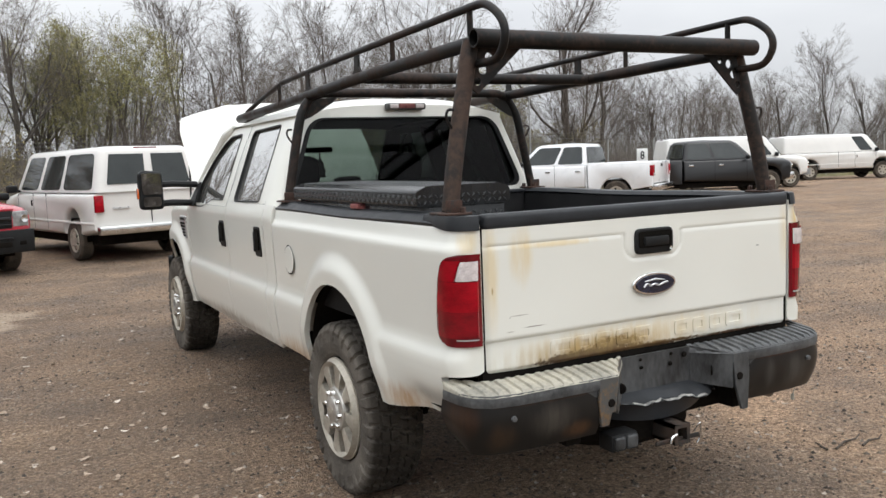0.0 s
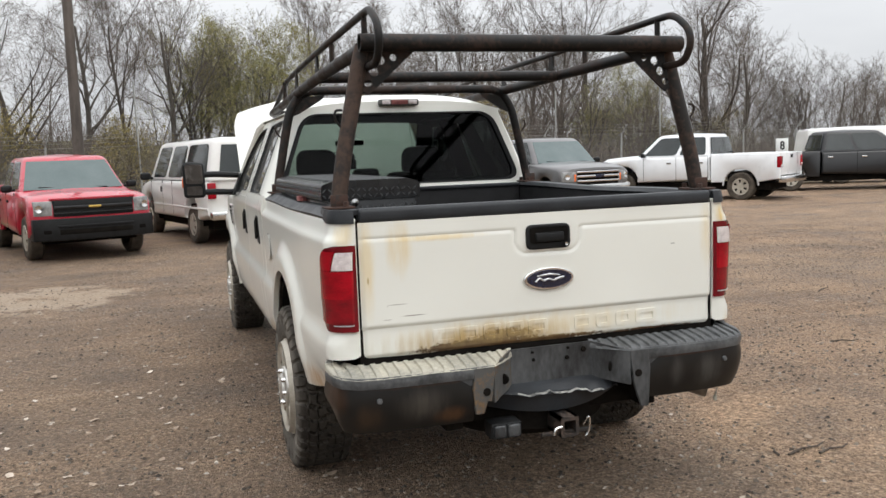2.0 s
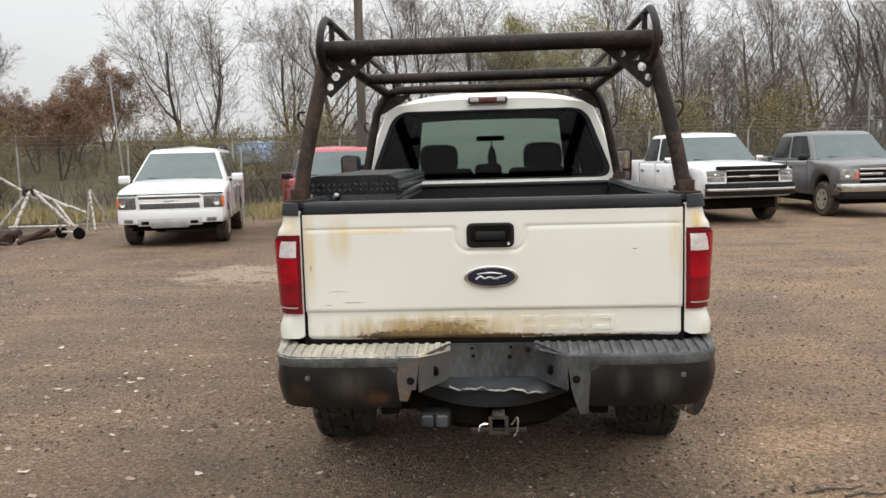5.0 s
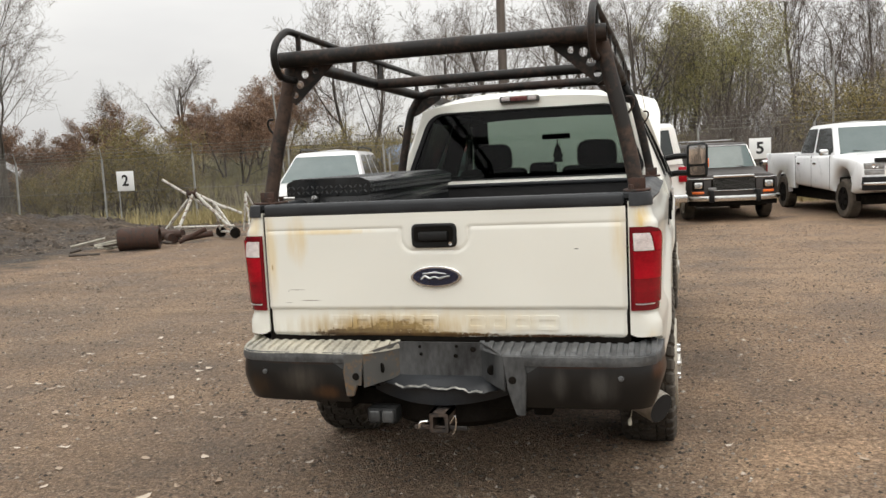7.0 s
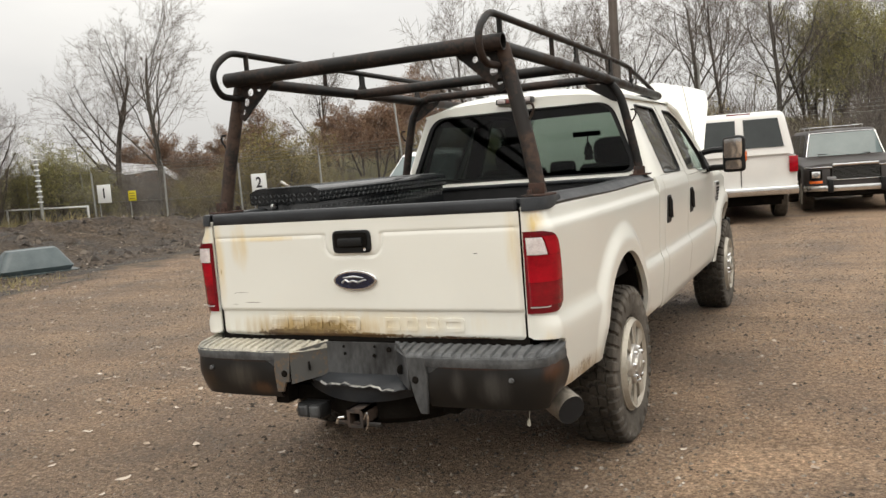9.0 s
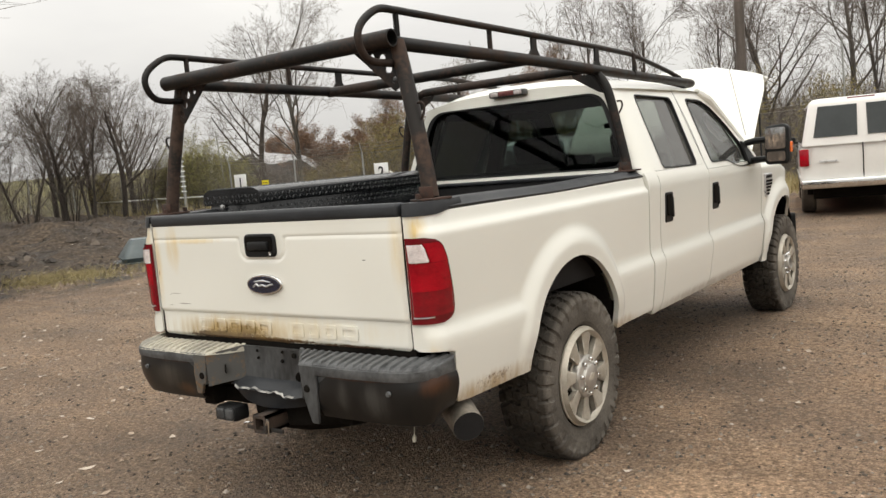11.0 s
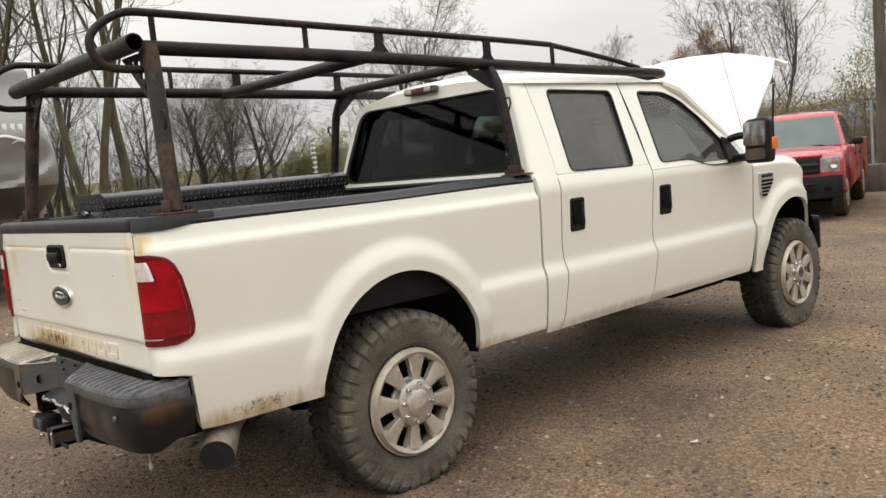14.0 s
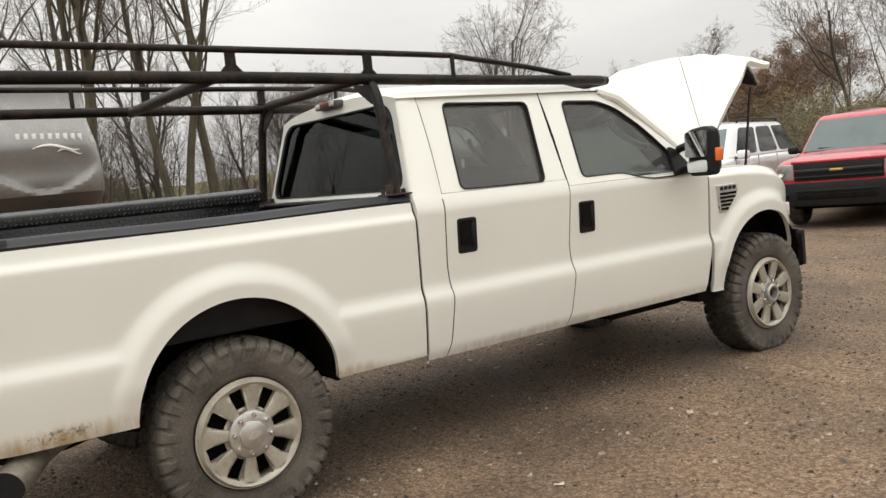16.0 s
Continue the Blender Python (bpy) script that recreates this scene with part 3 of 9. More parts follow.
M_STONE = island_mat("loose_stones", [(0.0, (0.028, 0.022, 0.018)), (0.45, (0.085, 0.066, 0.050)), (0.75, (0.22, 0.178, 0.140)), (0.9, (0.38, 0.33, 0.28)), (1.0, (0.62, 0.57, 0.51))])
M_CLOD = island_mat("dark_clods", [(0.0, (0.018, 0.014, 0.011)), (0.5, (0.060, 0.046, 0.036)), (0.9, (0.14, 0.112, 0.088)), (1.0, (0.40, 0.37, 0.33))])
M_LEAF = island_mat("fallen_leaves", [(0.0, (0.17, 0.11, 0.07)), (0.5, (0.36, 0.28, 0.21)), (1.0, (0.66, 0.58, 0.50))])


def stone_shape(k):
    rr = random.Random(k)
    w = rr.choice((0.16, 0.25, 0.40, 0.45))
    pts = [(0.5 * rr.uniform(0.7, 1.1), 0, 0), (0, w * rr.uniform(0.7, 1), 0.02), (-0.5 * rr.uniform(0.7, 1.1), 0.05, 0), (0, -w, 0.0), (0.15 * rr.uniform(-1, 1), w * 0.25, 0.34 * rr.uniform(0.5, 1)), (-0.12, -w * 0.3, 0.28)]
    return pts, [(0, 1, 4), (1, 2, 4), (2, 5, 4), (2, 3, 5), (3, 0, 5), (0, 4, 5)]


def leaf_shape(k):
    rr = random.Random(k)
    c, t = rr.uniform(0.06, 0.22), rr.uniform(-0.05, 0.15)
    pts = [(0.5, 0, c), (0.2, 0.26, 0.03 + t), (-0.2, 0.24, 0.05), (-0.5, 0, c * 0.8), (-0.15, -0.27, 0.03), (0.22, -0.24, 0.06 + t), (0, 0, 0.02)]
    return pts, [(0, 1, 6), (1, 2, 6), (2, 3, 6), (3, 4, 6), (4, 5, 6), (5, 0, 6)]


rg = random.Random(5)
near = []
while len(near) < 95000:
    a, r = rg.uniform(0, math.tau), 13.0 * rg.random() ** 0.60
    x, y = 0.8 + r * math.cos(a), 0.2 + r * math.sin(a)
    # chips lie in drifts, with bare packed dirt between
    drift = noise.noise(Vector((x * 0.8, y * 0.8, 6))) + 0.6 * noise.noise(Vector((x * 2.3, y * 2.3, 1)))
    if drift < rg.uniform(-0.75, 0.45):
        continue
    near.append((x, y, rg.choice((0.009, 0.011, 0.013, 0.016, 0.020, 0.026, 0.034)) * rg.uniform(0.8, 1.3), rg.uniform(0, 6.3), rg.randrange(60)))
scatter("gravel_stones", "small loose stones on the packed gravel", near, stone_shape, [M_STONE])
lv = []
for _ in range(420):
    lv.append((rg.gauss(-3.5, 3.6), rg.gauss(1.0, 5.0), rg.uniform(0.035, 0.085), rg.uniform(0, 6.3), rg.randrange(60)))
for _ in range(1500):
    lv.append((rg.uniform(-18, -5), rg.uniform(-5, 14), rg.uniform(0.04, 0.10), rg.uniform(0, 6.3), rg.randrange(60)))
for _ in range(60):
    lv.append((rg.uniform(1, 7), rg.uniform(-3, 9), rg.uniform(0.03, 0.06), rg.uniform(0, 6.3), rg.randrange(60)))
for x, y, s in ((-1.56, 1.56, 0.075), (-2.60, 1.165, 0.095), (-1.50, -1.30, 0.10), (1.745, -0.80, 0.08), (-2.45, 2.6, 0.10), (-1.0, -1.6, 0.10), (-1.35, -1.75, 0.09)):
    lv.append((x, y, s, rg.uniform(0, 6), 7))
for _ in range(110):
    lv.append((rg.uniform(-5.0, -0.6), rg.uniform(-3.4, 2.5), rg.uniform(0.04, 0.085), rg.uniform(0, 6.3), rg.randrange(60)))
for _ in range(200):
    lv.append((rg.uniform(-7.0, -1.2), rg.uniform(0.0, 9.0), rg.uniform(0.035, 0.07), rg.uniform(0, 6.3), rg.randrange(60)))
scatter("fallen_leaves", "pale dry leaves scattered on the gravel", lv, leaf_shape, [M_LEAF])
cl = []
for _ in range(11000):
    x, y = rg.uniform(-24, -12), rg.uniform(-9, 17)
    cl.append((x, y, rg.choice((0.03, 0.045, 0.06, 0.08, 0.13)) * rg.uniform(0.7, 1.3), rg.uniform(0, 6.3), rg.randrange(60)))
for _ in range(420):
    cl.append((rg.uniform(-23, -12.5), rg.uniform(-9, 17), rg.uniform(0.18, 0.42), rg.uniform(0, 6.3), rg.randrange(60)))
scatter("spoil_rubble", "dark clods and rubble on the spoil bank", cl, stone_shape, [M_CLOD])

# ---- the white crew-cab pickup; rear axle at y = 0, front towards +y ----
TRUCK_AT = pose(0.02, 0, 0)
truck = put_at(thing("pickup_truck", "worn white crew-cab pickup with rust stains, raised bonnet and muddy tyres", "pickup truck"), TRUCK_AT)
ARCHES = ((0.012, 0.545, 0.482), (3.985, 0.53, 0.475))
SIDE = [(0.50, 0.930), (0.57, 0.955), (0.70, 0.971), (0.78, 0.979), (0.82, 0.981), (0.845, 0.979), (0.868, 0.970), (0.892, 0.9605), (0.92, 0.957), (1.05, 0.963), (1.20, 0.970), (1.268, 0.972), (1.282, 0.968), (1.304, 0.952), (1.33, 0.946), (1.36, 0.940), (1.385, 0.922), (1.42, 0.92)]

# the cab leans in from a shoulder line under the windows
CAB_SIDE = [p for p in SIDE if p[0] < 1.27] + [(1.275, 0.972), (1.283, 0.974), (1.300, 0.974), (1.312, 0.971), (1.335, 0.966), (1.36, 0.9565), (1.387, 0.945), (1.42, 0.93)]


def arch_gap(y, z, arch):
    yc, zc, r = arch
    return math.hypot(y - yc, z - zc) - r if z > zc else abs(y - yc) - r


def body_x(y, z):
    x = lerp_table(CAB_SIDE if y > 1.03 else SIDE, z)
    for arch in ARCHES:
        d = arch_gap(y, z, arch)
        if d < 0.2 and z < 1.3:
            out = 0.038 * (1 - smooth01(0.055, 0.17, d))
            base = 0.957 + 0.014 * smooth01(0.9, 1.25, z) + out - 0.045 * smooth01(0.75, 0.5, z)
            # a rounded meeting of flare and panel
            k = 0.4 * out + 1e-6
            h = min(1.0, max(0.0, 0.5 + 0.5 * (base - x) / k))
            x = x + (base - x) * h + k * h * (1 - h)
    if y > 4.0:
        x -= 0.22 * smooth01(4.05, 4.75, y) ** 1.3
    return x


def clear_arch(y, z):
    """Pulls a point inside a wheel opening out to its rim."""
    for yc, zc, r in ARCHES:
        d = arch_gap(y, z, (yc, zc, r))
        if d < 0:
            if z > zc:
                k = r / max(1e-6, math.hypot(y - yc, z - zc))
                return yc + (y - yc) * k, zc + (z - zc) * k, d < -0.045
            return yc + math.copysign(r, y - yc), z, d < -0.045
    return y, z, False


def trim_arch(bm):
    """Takes away the cells that folded flat on a wheel opening's rim."""
    flat = [fc for fc in bm.faces if any(all(abs(arch_gap(v.co.y, v.co.z, a)) < 2e-4 for v in fc.verts) for a in ARCHES) or fc.calc_area() < 2e-7]
    bmesh.ops.delete(bm, geom=flat, context="FACES")
    loose = [v for v in bm.verts if not v.link_faces]
    bmesh.ops.delete(bm, geom=loose, context="VERTS")
    return bm


def side_skin(name, y0, y1, z0, z1, ny, nz, mat, label="", thick=0.03):
    for s in (-1, 1):
        def f(u, v):
            z = z0 + (z1 - z0) * v if not callable(z1) else None
            a, b = (y0(z) if callable(y0) else y0), (y1(z) if callable(y1) else y1)
            y = a + (b - a) * u
            y, z, gone = clear_arch(y, z)
            return None if gone else Vector((s * body_x(y, z), y, z))
        bm = trim_arch(grid(BM(), ny, nz, f))
        bmesh.ops.recalc_face_normals(bm, faces=bm.faces)
        c = sum((fc.normal.x * fc.calc_area() for fc in bm.faces))
        if c * s < 0:
            bmesh.ops.reverse_faces(bm, faces=bm.faces)
        yield part(name, bm, mat, truck, label, solid=thick)


# box sides, with the rounded rear corner
REAR_Y, CORNER = -1.17, 0.085


def rear_tuck(y):
    """The box draws in a little towards its tail."""
    return 0.016 * smooth01(-0.5, -1.08, y)


def corner_path(s, half):
    """Point and outward way at s metres round the rear corner, from the tailgate's edge."""
    half -= 0.016
    flat = half - CORNER - 0.835
    arc = CORNER * math.pi / 2
    if s < flat:
        return Vector((0.835 + s, REAR_Y, 0)), Vector((0, -1, 0))
    if s < flat + arc:
        a = (s - flat) / CORNER
        way = Vector((math.sin(a), -math.cos(a), 0))
        return Vector((half - CORNER, REAR_Y + CORNER, 0)) + way * CORNER, way
    return Vector((half, REAR_Y + CORNER + s - flat - arc, 0)), Vector((1, 0, 0))


for s in (-1, 1):
    def f(u, v, s=s):
        z = 0.55 + 0.82 * v
        s0 = 0.20 * smooth01(0.787, 0.775, z)
        ss = s0 + (0.22 - s0) * (u / 0.12) if u < 0.12 else 0.22 + 2.19 * (u - 0.12) / 0.88
        p, way = corner_path(ss, lerp_table(SIDE, z))
        if ss > 0.22:
            y, z, gone = clear_arch(p.y, z)
            y = min(y, 1.02)
            if gone:
                return None
            p = Vector((body_x(y, z) - rear_tuck(y), y, 0))
        p.z = z + 0.02 * smooth01(-0.9, -1.2, p.y) * (1 - v)
        if s < 0 and p.y < -0.4:
            # knocked up and in behind the wheel
            k = smooth01(0.80, 0.55, z) * smooth01(-0.5, -0.85, p.y)
            p.z += 0.045 * k
            p.x -= 0.05 * k * k
        p.x *= s
        return p
    bm = trim_arch(grid(BM(), 170, 70, f))
    fix(bm)
    if sum(fc.normal.x * fc.calc_area() for fc in bm.faces) * s < 0:
        bmesh.ops.reverse_faces(bm, faces=bm.faces)
    part("box_side", bm, M_WHITE, truck, "white box side with flared wheel arch", solid=0.03)

# cab skins below the windows
R_SEAM = [(0.5, 1.15), (0.60, 1.185), (0.84, 1.215), (1.0, 1.20), (1.40, 1.215)]
F_SEAM = [(0.5, 2.02), (0.60, 2.07), (0.82, 2.105), (1.0, 2.09), (1.40, 2.13)]
A_SEAM = [(0.5, 3.33), (0.84, 3.385), (1.40, 3.40)]
seam = lambda tab, d: (lambda z: lerp_table(tab, z) + d)
list(side_skin("cab_corner", 1.036, seam(R_SEAM, -0.004), 0.52, 1.385, 8, 40, M_WHITE))
for s, door in zip((-1, 1), side_skin("rear_door", seam(R_SEAM, 0.004), seam(F_SEAM, -0.004), 0.52, 1.385, 24, 44, M_WHITE)):
    door["label"] = "white rear door with black pull handle"
for s, door in zip((-1, 1), side_skin("front_door", seam(F_SEAM, 0.004), seam(A_SEAM, -0.005), 0.52, 1.345, 30, 44, M_WHITE)):
    door["label"] = "white front door with black pull handle"

# dark shut lines between the panels
for s in (-1, 1):
    for tab, z1 in ((R_SEAM, 1.385), (F_SEAM, 1.385), (A_SEAM, 1.345)):
        part("shut_line", fix(grid(BM(), 1, 24, lambda u, v: (lambda z: Vector((s * (body_x(lerp_table(tab, z), z) - 0.003), lerp_table(tab, z) - 0.0042 + 0.0084 * u, z)))(0.525 + (z1 - 0.525) * v))), M_DARK, truck)
    part("shut_line", fix(grid(BM(), 1, 24, lambda u, v: (lambda z: Vector((s * (body_x(1.0, z) - 0.012), 1.02 + 0.016 * u, z)))(0.56 + 0.80 * v))), M_DARK, truck)


def fender_top(y):
    return lerp_table([(3.4, 1.345), (3.75, 1.345), (4.0, 1.33), (4.2, 1.29), (4.38, 1.235), (4.5, 1.19)], y)


for s in (-1, 1):
    def f(u, v, s=s):
        y = 3.405 + 1.075 * u
        z = 0.50 + (fender_top(y) - 0.50) * v
        y, z, gone = clear_arch(y, z)
        return None if gone else Vector((s * (body_x(y, z) - 0.05 * smooth01(-0.07, 0.0, z - fender_top(y))), y, z))
    bm = fix(trim_arch(grid(BM(), 72, 66, f)))
    if sum(fc.normal.x * fc.calc_area() for fc in bm.faces) * s < 0:
        bmesh.ops.reverse_faces(bm, faces=bm.faces)
    part("front_fender", bm, M_WHITE, truck, solid=0.025)
    # ledge that closes the engine bay from above, inner wing
    bm = grid(BM(), 24, 5, lambda u, v: Vector((s * (body_x(3.405 + 1.075 * u, 1.2) - 0.05 - 0.20 * v), 3.405 + 1.075 * u, fender_top(3.405 + 1.075 * u) - 0.004 - 0.03 * v * v)))
    part("inner_wing", fix(bm), M_WHITE, truck, solid=0.01)
    # wheel wells, near-black with the shade inside put into the colour
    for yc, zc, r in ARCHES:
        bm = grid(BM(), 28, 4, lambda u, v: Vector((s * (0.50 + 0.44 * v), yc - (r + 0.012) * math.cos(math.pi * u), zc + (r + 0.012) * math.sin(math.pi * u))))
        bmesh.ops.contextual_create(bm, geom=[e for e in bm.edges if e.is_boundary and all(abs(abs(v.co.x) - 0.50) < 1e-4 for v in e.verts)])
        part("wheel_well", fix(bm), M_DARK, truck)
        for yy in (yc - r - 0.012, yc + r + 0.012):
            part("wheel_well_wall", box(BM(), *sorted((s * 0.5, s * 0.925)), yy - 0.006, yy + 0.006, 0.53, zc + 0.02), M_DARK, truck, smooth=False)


# greenhouse
def lean(y, z, s=1, out=0.0):
    return Vector((s * (0.948 - 0.42 * (z - 1.38) + 0.012 * math.sin(math.pi * min(1, max(0, (z - 1.38) / 0.55))) + out), y, z))


REAR_WIN = [(1.345, 1.395), (1.96, 1.385), (2.035, 1.87), (1.415, 1.885)]
FRONT_WIN = [(2.25, 1.385), (2.60, 1.385), (2.74, 1.345), (2.86, 1.325), (3.12, 1.325), (3.10, 1.48), (2.92, 1.67), (2.76, 1.80), (2.62, 1.855), (2.31, 1.865)]
for s in (-1, 1):
    W1, W2 = rounded(REAR_WIN, 0.045), rounded(FRONT_WIN, 0.05)
    bm = holed([(1.222, 1.387), (2.120, 1.387), (2.150, 1.925), (1.262, 1.925)], [W1], lambda a, b: lean(a, b, s))
    d1 = part("rear_door_frame", fix(bm), M_WHITE, truck, solid=0.0)
    bm = holed([(2.130, 1.347), (3.395, 1.347), (3.26, 1.50), (3.03, 1.735), (2.84, 1.87), (2.70, 1.915), (2.159, 1.925)], [[(a, max(b, 1.352)) for a, b in W2]], lambda a, b: lean(a, b, s))
    part("front_door_frame", fix(bm), M_WHITE, truck)
    # seals and glass, set in from the frame
    for loop, name, gm in ((W1, "rear_side_window", M_GLASS_PRIVACY), (W2, "front_side_window", M_GLASS)):
        c = sum((Vector(p) for p in loop), Vector((0, 0))) / len(loop)
        inner = [tuple(c + (Vector(p) - c) * 0.972) for p in loop]
        outer = [tuple(c + (Vector(p) - c) * 1.004) for p in loop]
        bm = BM()
        k = len(loop)
        A, B, D = ([bm.verts.new(lean(a, b, s, o)) for a, b in L] for L, o in ((outer, 0.004), (inner, 0.004), (inner, -0.03)))
        for i in range(k):
            j = (i + 1) % k
            bm.faces.new((A[i], A[j], B[j], B[i])), bm.faces.new((B[i], B[j], D[j], D[i]))
        part("window_seal", fix(bm), M_BLACK_PLASTIC, truck, "black rubber seal")
        bm = BM()
        bm.faces.new([bm.verts.new(lean(a, b, s, -0.018)) for a, b in [tuple(c + (Vector(p) - c) * 0.980) for p in loop]])
        pane = part(name, bm, gm, truck, "tinted side glass", smooth=False)
    for (a0, b0), (a1, b1) in (((1.2185, 1.387), (1.260, 1.92)), ((2.1252, 1.387), (2.1545, 1.92))):
        part("shut_line", fix(grid(BM(), 1, 10, lambda u, v: lean(a0 + (a1 - a0) * v - 0.0048 + 0.0096 * u, b0 + (b1 - b0) * v, s, -0.003))), M_DARK, truck)
    # black mirror corner on the front door
    bm = prism(BM(), rounded([(3.05, 1.33), (3.27, 1.325), (3.14, 1.50), (3.08, 1.52)], 0.02), lambda a, b, d: lean(a, b, s, d), 0.006, 0.02)
    part("mirror_base", fix(bm), M_BLACK_PLASTIC, truck)
    # rear pillar, wrapping to the back of the cab
    def pillar(u, v, s=s):
        z = 1.36 + 0.565 * v
        e = lean(lerp_table([(1.36, 1.216), (1.387, 1.218), (1.925, 1.258)], z), z)
        x0, y0 = lerp_table([(1.36, 0.895), (1.90, 0.715), (1.925, 0.70)], z), 1.045 + 0.16 * (z - 1.36)
        k = u * math.pi / 2
        return Vector((s * (x0 + (e.x - x0) * math.sin(k)), y0 + (e.y - y0) * (1 - math.cos(k)), z))
    part("rear_pillar", fix(grid(BM(), 10, 20, pillar)), M_WHITE, truck)

# roof, rounded towards the sides
ROOF_W = 0.725


def roof_pt(u, v):
    x = -1 + 2 * v
    crown = 2.028 + 0.018 * math.sin(math.pi * u) - 0.10 * smooth01(0.80, 1.0, u) - 0.045 * (1 - smooth01(0.0, 0.07, u))
    z = 1.920 + (crown - 1.920) * (1 - abs(x) ** 3.2)
    y = 1.045 + 0.16 * (z - 1.36) + 1.615 * u
    return Vector((x * (ROOF_W + 0.02 * smooth01(0.0, 0.08, u)), y + 0.10 * u * (1 - x * x), z))


part("roof", fix(grid(BM(), 30, 36, roof_pt)), M_WHITE, truck, solid=0.0)
# back of the cab with its wide window
BACK = [(-0.898, 1.36), (0.898, 1.36), (0.718, 1.90)] + [(0.725 * (1 - k / 12), 1.920 + 0.063 * (1 - abs(1 - k / 12) ** 3.2)) for k in range(25)] + [(-0.718, 1.90)]
BACK_WIN = rounded([(-0.845, 1.425), (0.845, 1.425), (0.66, 1.905), (-0.66, 1.905)], 0.11, 7)
back_place = lambda a, b, d=0.0: Vector((a, 1.045 + 0.16 * (b - 1.36) + d, b))
part("cab_back", fix(holed(BACK, [BACK_WIN], back_place)), M_WHITE, truck, solid=0.0)
bm = BM()
c = Vector((0, 1.66))
rims = [[tuple(c + (Vector(p) - c) * k) for p in BACK_WIN] for k in (1.003, 0.962)]
A, B, D = ([bm.verts.new(back_place(a, b, o)) for a, b in L] for L, o in ((rims[0], -0.004), (rims[1], -0.004), (rims[1], 0.03)))
for i in range(len(BACK_WIN)):
    j = (i + 1) % len(BACK_WIN)
    bm.faces.new((A[i], A[j], B[j], B[i])), bm.faces.new((B[i], B[j], D[j], D[i]))
part("rear_window_seal", fix(bm), M_BLACK_PLASTIC, truck, "black window seal")
bm = BM()
bm.faces.new([bm.verts.new(back_place(c.x + (a - c.x) * 0.97, c.y + (b - c.y) * 0.97, 0.012)) for a, b in BACK_WIN])
rear_glass = part("rear_window", bm, M_GLASS_DARK, truck, "dark tinted rear window", smooth=False)
part("cab_back_lower", box(BM(), -0.915, 0.915, 1.045, 1.06, 0.60, 1.362), M_WHITE, truck, smooth=False)
# high brake light
hb = part("high_brake_light", rbox(-0.147, 0.127, 1.085, 1.15, 1.950, 1.992, 0.012), M_GREY_TRIM, truck)
part("red_lens", rbox(-0.068, 0.048, 1.079, 1.10, 1.956, 1.987, 0.006), M_LABEL, hb, "faded red lens")
for x in (-0.102, 0.082):
    part("cargo_lamp_lens", rbox(x - 0.030, x + 0.030, 1.080, 1.10, 1.957, 1.986, 0.006), M_CLEAR_LENS, hb)
# windscreen
bm = grid(BM(), 16, 8, lambda u, v: Vector(((-1 + 2 * u) * (0.90 - 0.20 * v), 3.27 - 0.52 * v + 0.06 * (1 - (2 * u - 1) ** 2), 1.36 + 0.56 * v)))
ws = part("windscreen", fix(bm), M_GLASS_CLEAR, truck, "green-tinted windscreen")
ws.visible_shadow = False
for s in (-1, 1):
    part("front_pillar", tube(BM(), [(s * 0.93, 3.36, 1.34), (s * 0.85, 3.10, 1.60), (s * 0.765, 2.80, 1.86), (s * 0.72, 2.66, 1.915)], 0.032, 8), M_WHITE, truck)
part("cowl", rbox(-0.90, 0.90, 3.38, 3.62, 1.27, 1.345, 0.02), M_BLACK_PLASTIC, truck)

# tailgate: raised lower band, channel round the handle


def tg_depth(x, z):
    d = 0.0
    for line, h in ((1.283, 0.006), (0.918, 0.006)):
        d += 0.75 * h * math.exp(-((z - line) / 0.005) ** 2) * (1 if line < 1 or abs(x - 0.0) > 0.15 else 0)
    # loop under the handle
    if z < 1.30:
        hx, hz = max(0, abs(x) - 0.09), z - 1.245
        r = math.hypot(hx, min(0, hz))
        d += 0.006 * math.exp(-((r - 0.065) / 0.006) ** 2) * (1 if abs(x) < 0.165 and hz < 0.04 else 0)
    d += 0.012 * smooth01(0.93, 0.905, z)
    d += 0.004 * noise.noise(Vector((x * 3.1, z * 4.0, 1.7)))
    return d


def tg_pt(u, v):
    x, z = -0.826 + 1.652 * u, 0.79 + 0.562 * v
    edge = 0.012 * (smooth01(0.02, 0.0, 0.826 - abs(x)) + smooth01(0.02, 0.0, z - 0.79))
    return Vector((x, REAR_Y - 0.012 + tg_depth(x, z) + edge, z))


tailgate = part("tailgate", fix(grid(BM(), 204, 76, tg_pt)), M_WHITE, truck, "white tailgate with rust stains and scratches", solid=-0.05)
if tailgate.data.polygons[0].normal.y > 0:
    tailgate.modifiers["thickness"].offset = 1
else:
    tailgate.modifiers["thickness"].offset = -1
part("tailgate_cap", rbox(-0.82, 0.82, REAR_Y - 0.016, REAR_Y + 0.06, 1.350, 1.408, 0.016, 3), M_TRIM, truck, "black plastic tailgate cap")
hbz = part("handle_bezel", fix(prism(BM(), rounded([(-0.103, 1.195), (0.103, 1.195), (0.103, 1.302), (-0.103, 1.302)], 0.028), lambda a, b, d: Vector((a, d, b)), REAR_Y - 0.026, REAR_Y)), M_BLACK_PLASTIC, truck, "black tailgate handle", bevel=0.006)
part("handle_recess", fix(prism(BM(), rounded([(-0.088, 1.222), (0.088, 1.222), (0.088, 1.290), (-0.088, 1.290)], 0.015), lambda a, b, d: Vector((a, d, b)), REAR_Y - 0.030, REAR_Y - 0.02)), M_DARK, hbz)
part("handle_lever", rbox(-0.066, 0.066, REAR_Y - 0.044, REAR_Y - 0.02, 1.228, 1.268, 0.008), M_BLACK_PLASTIC, hbz)
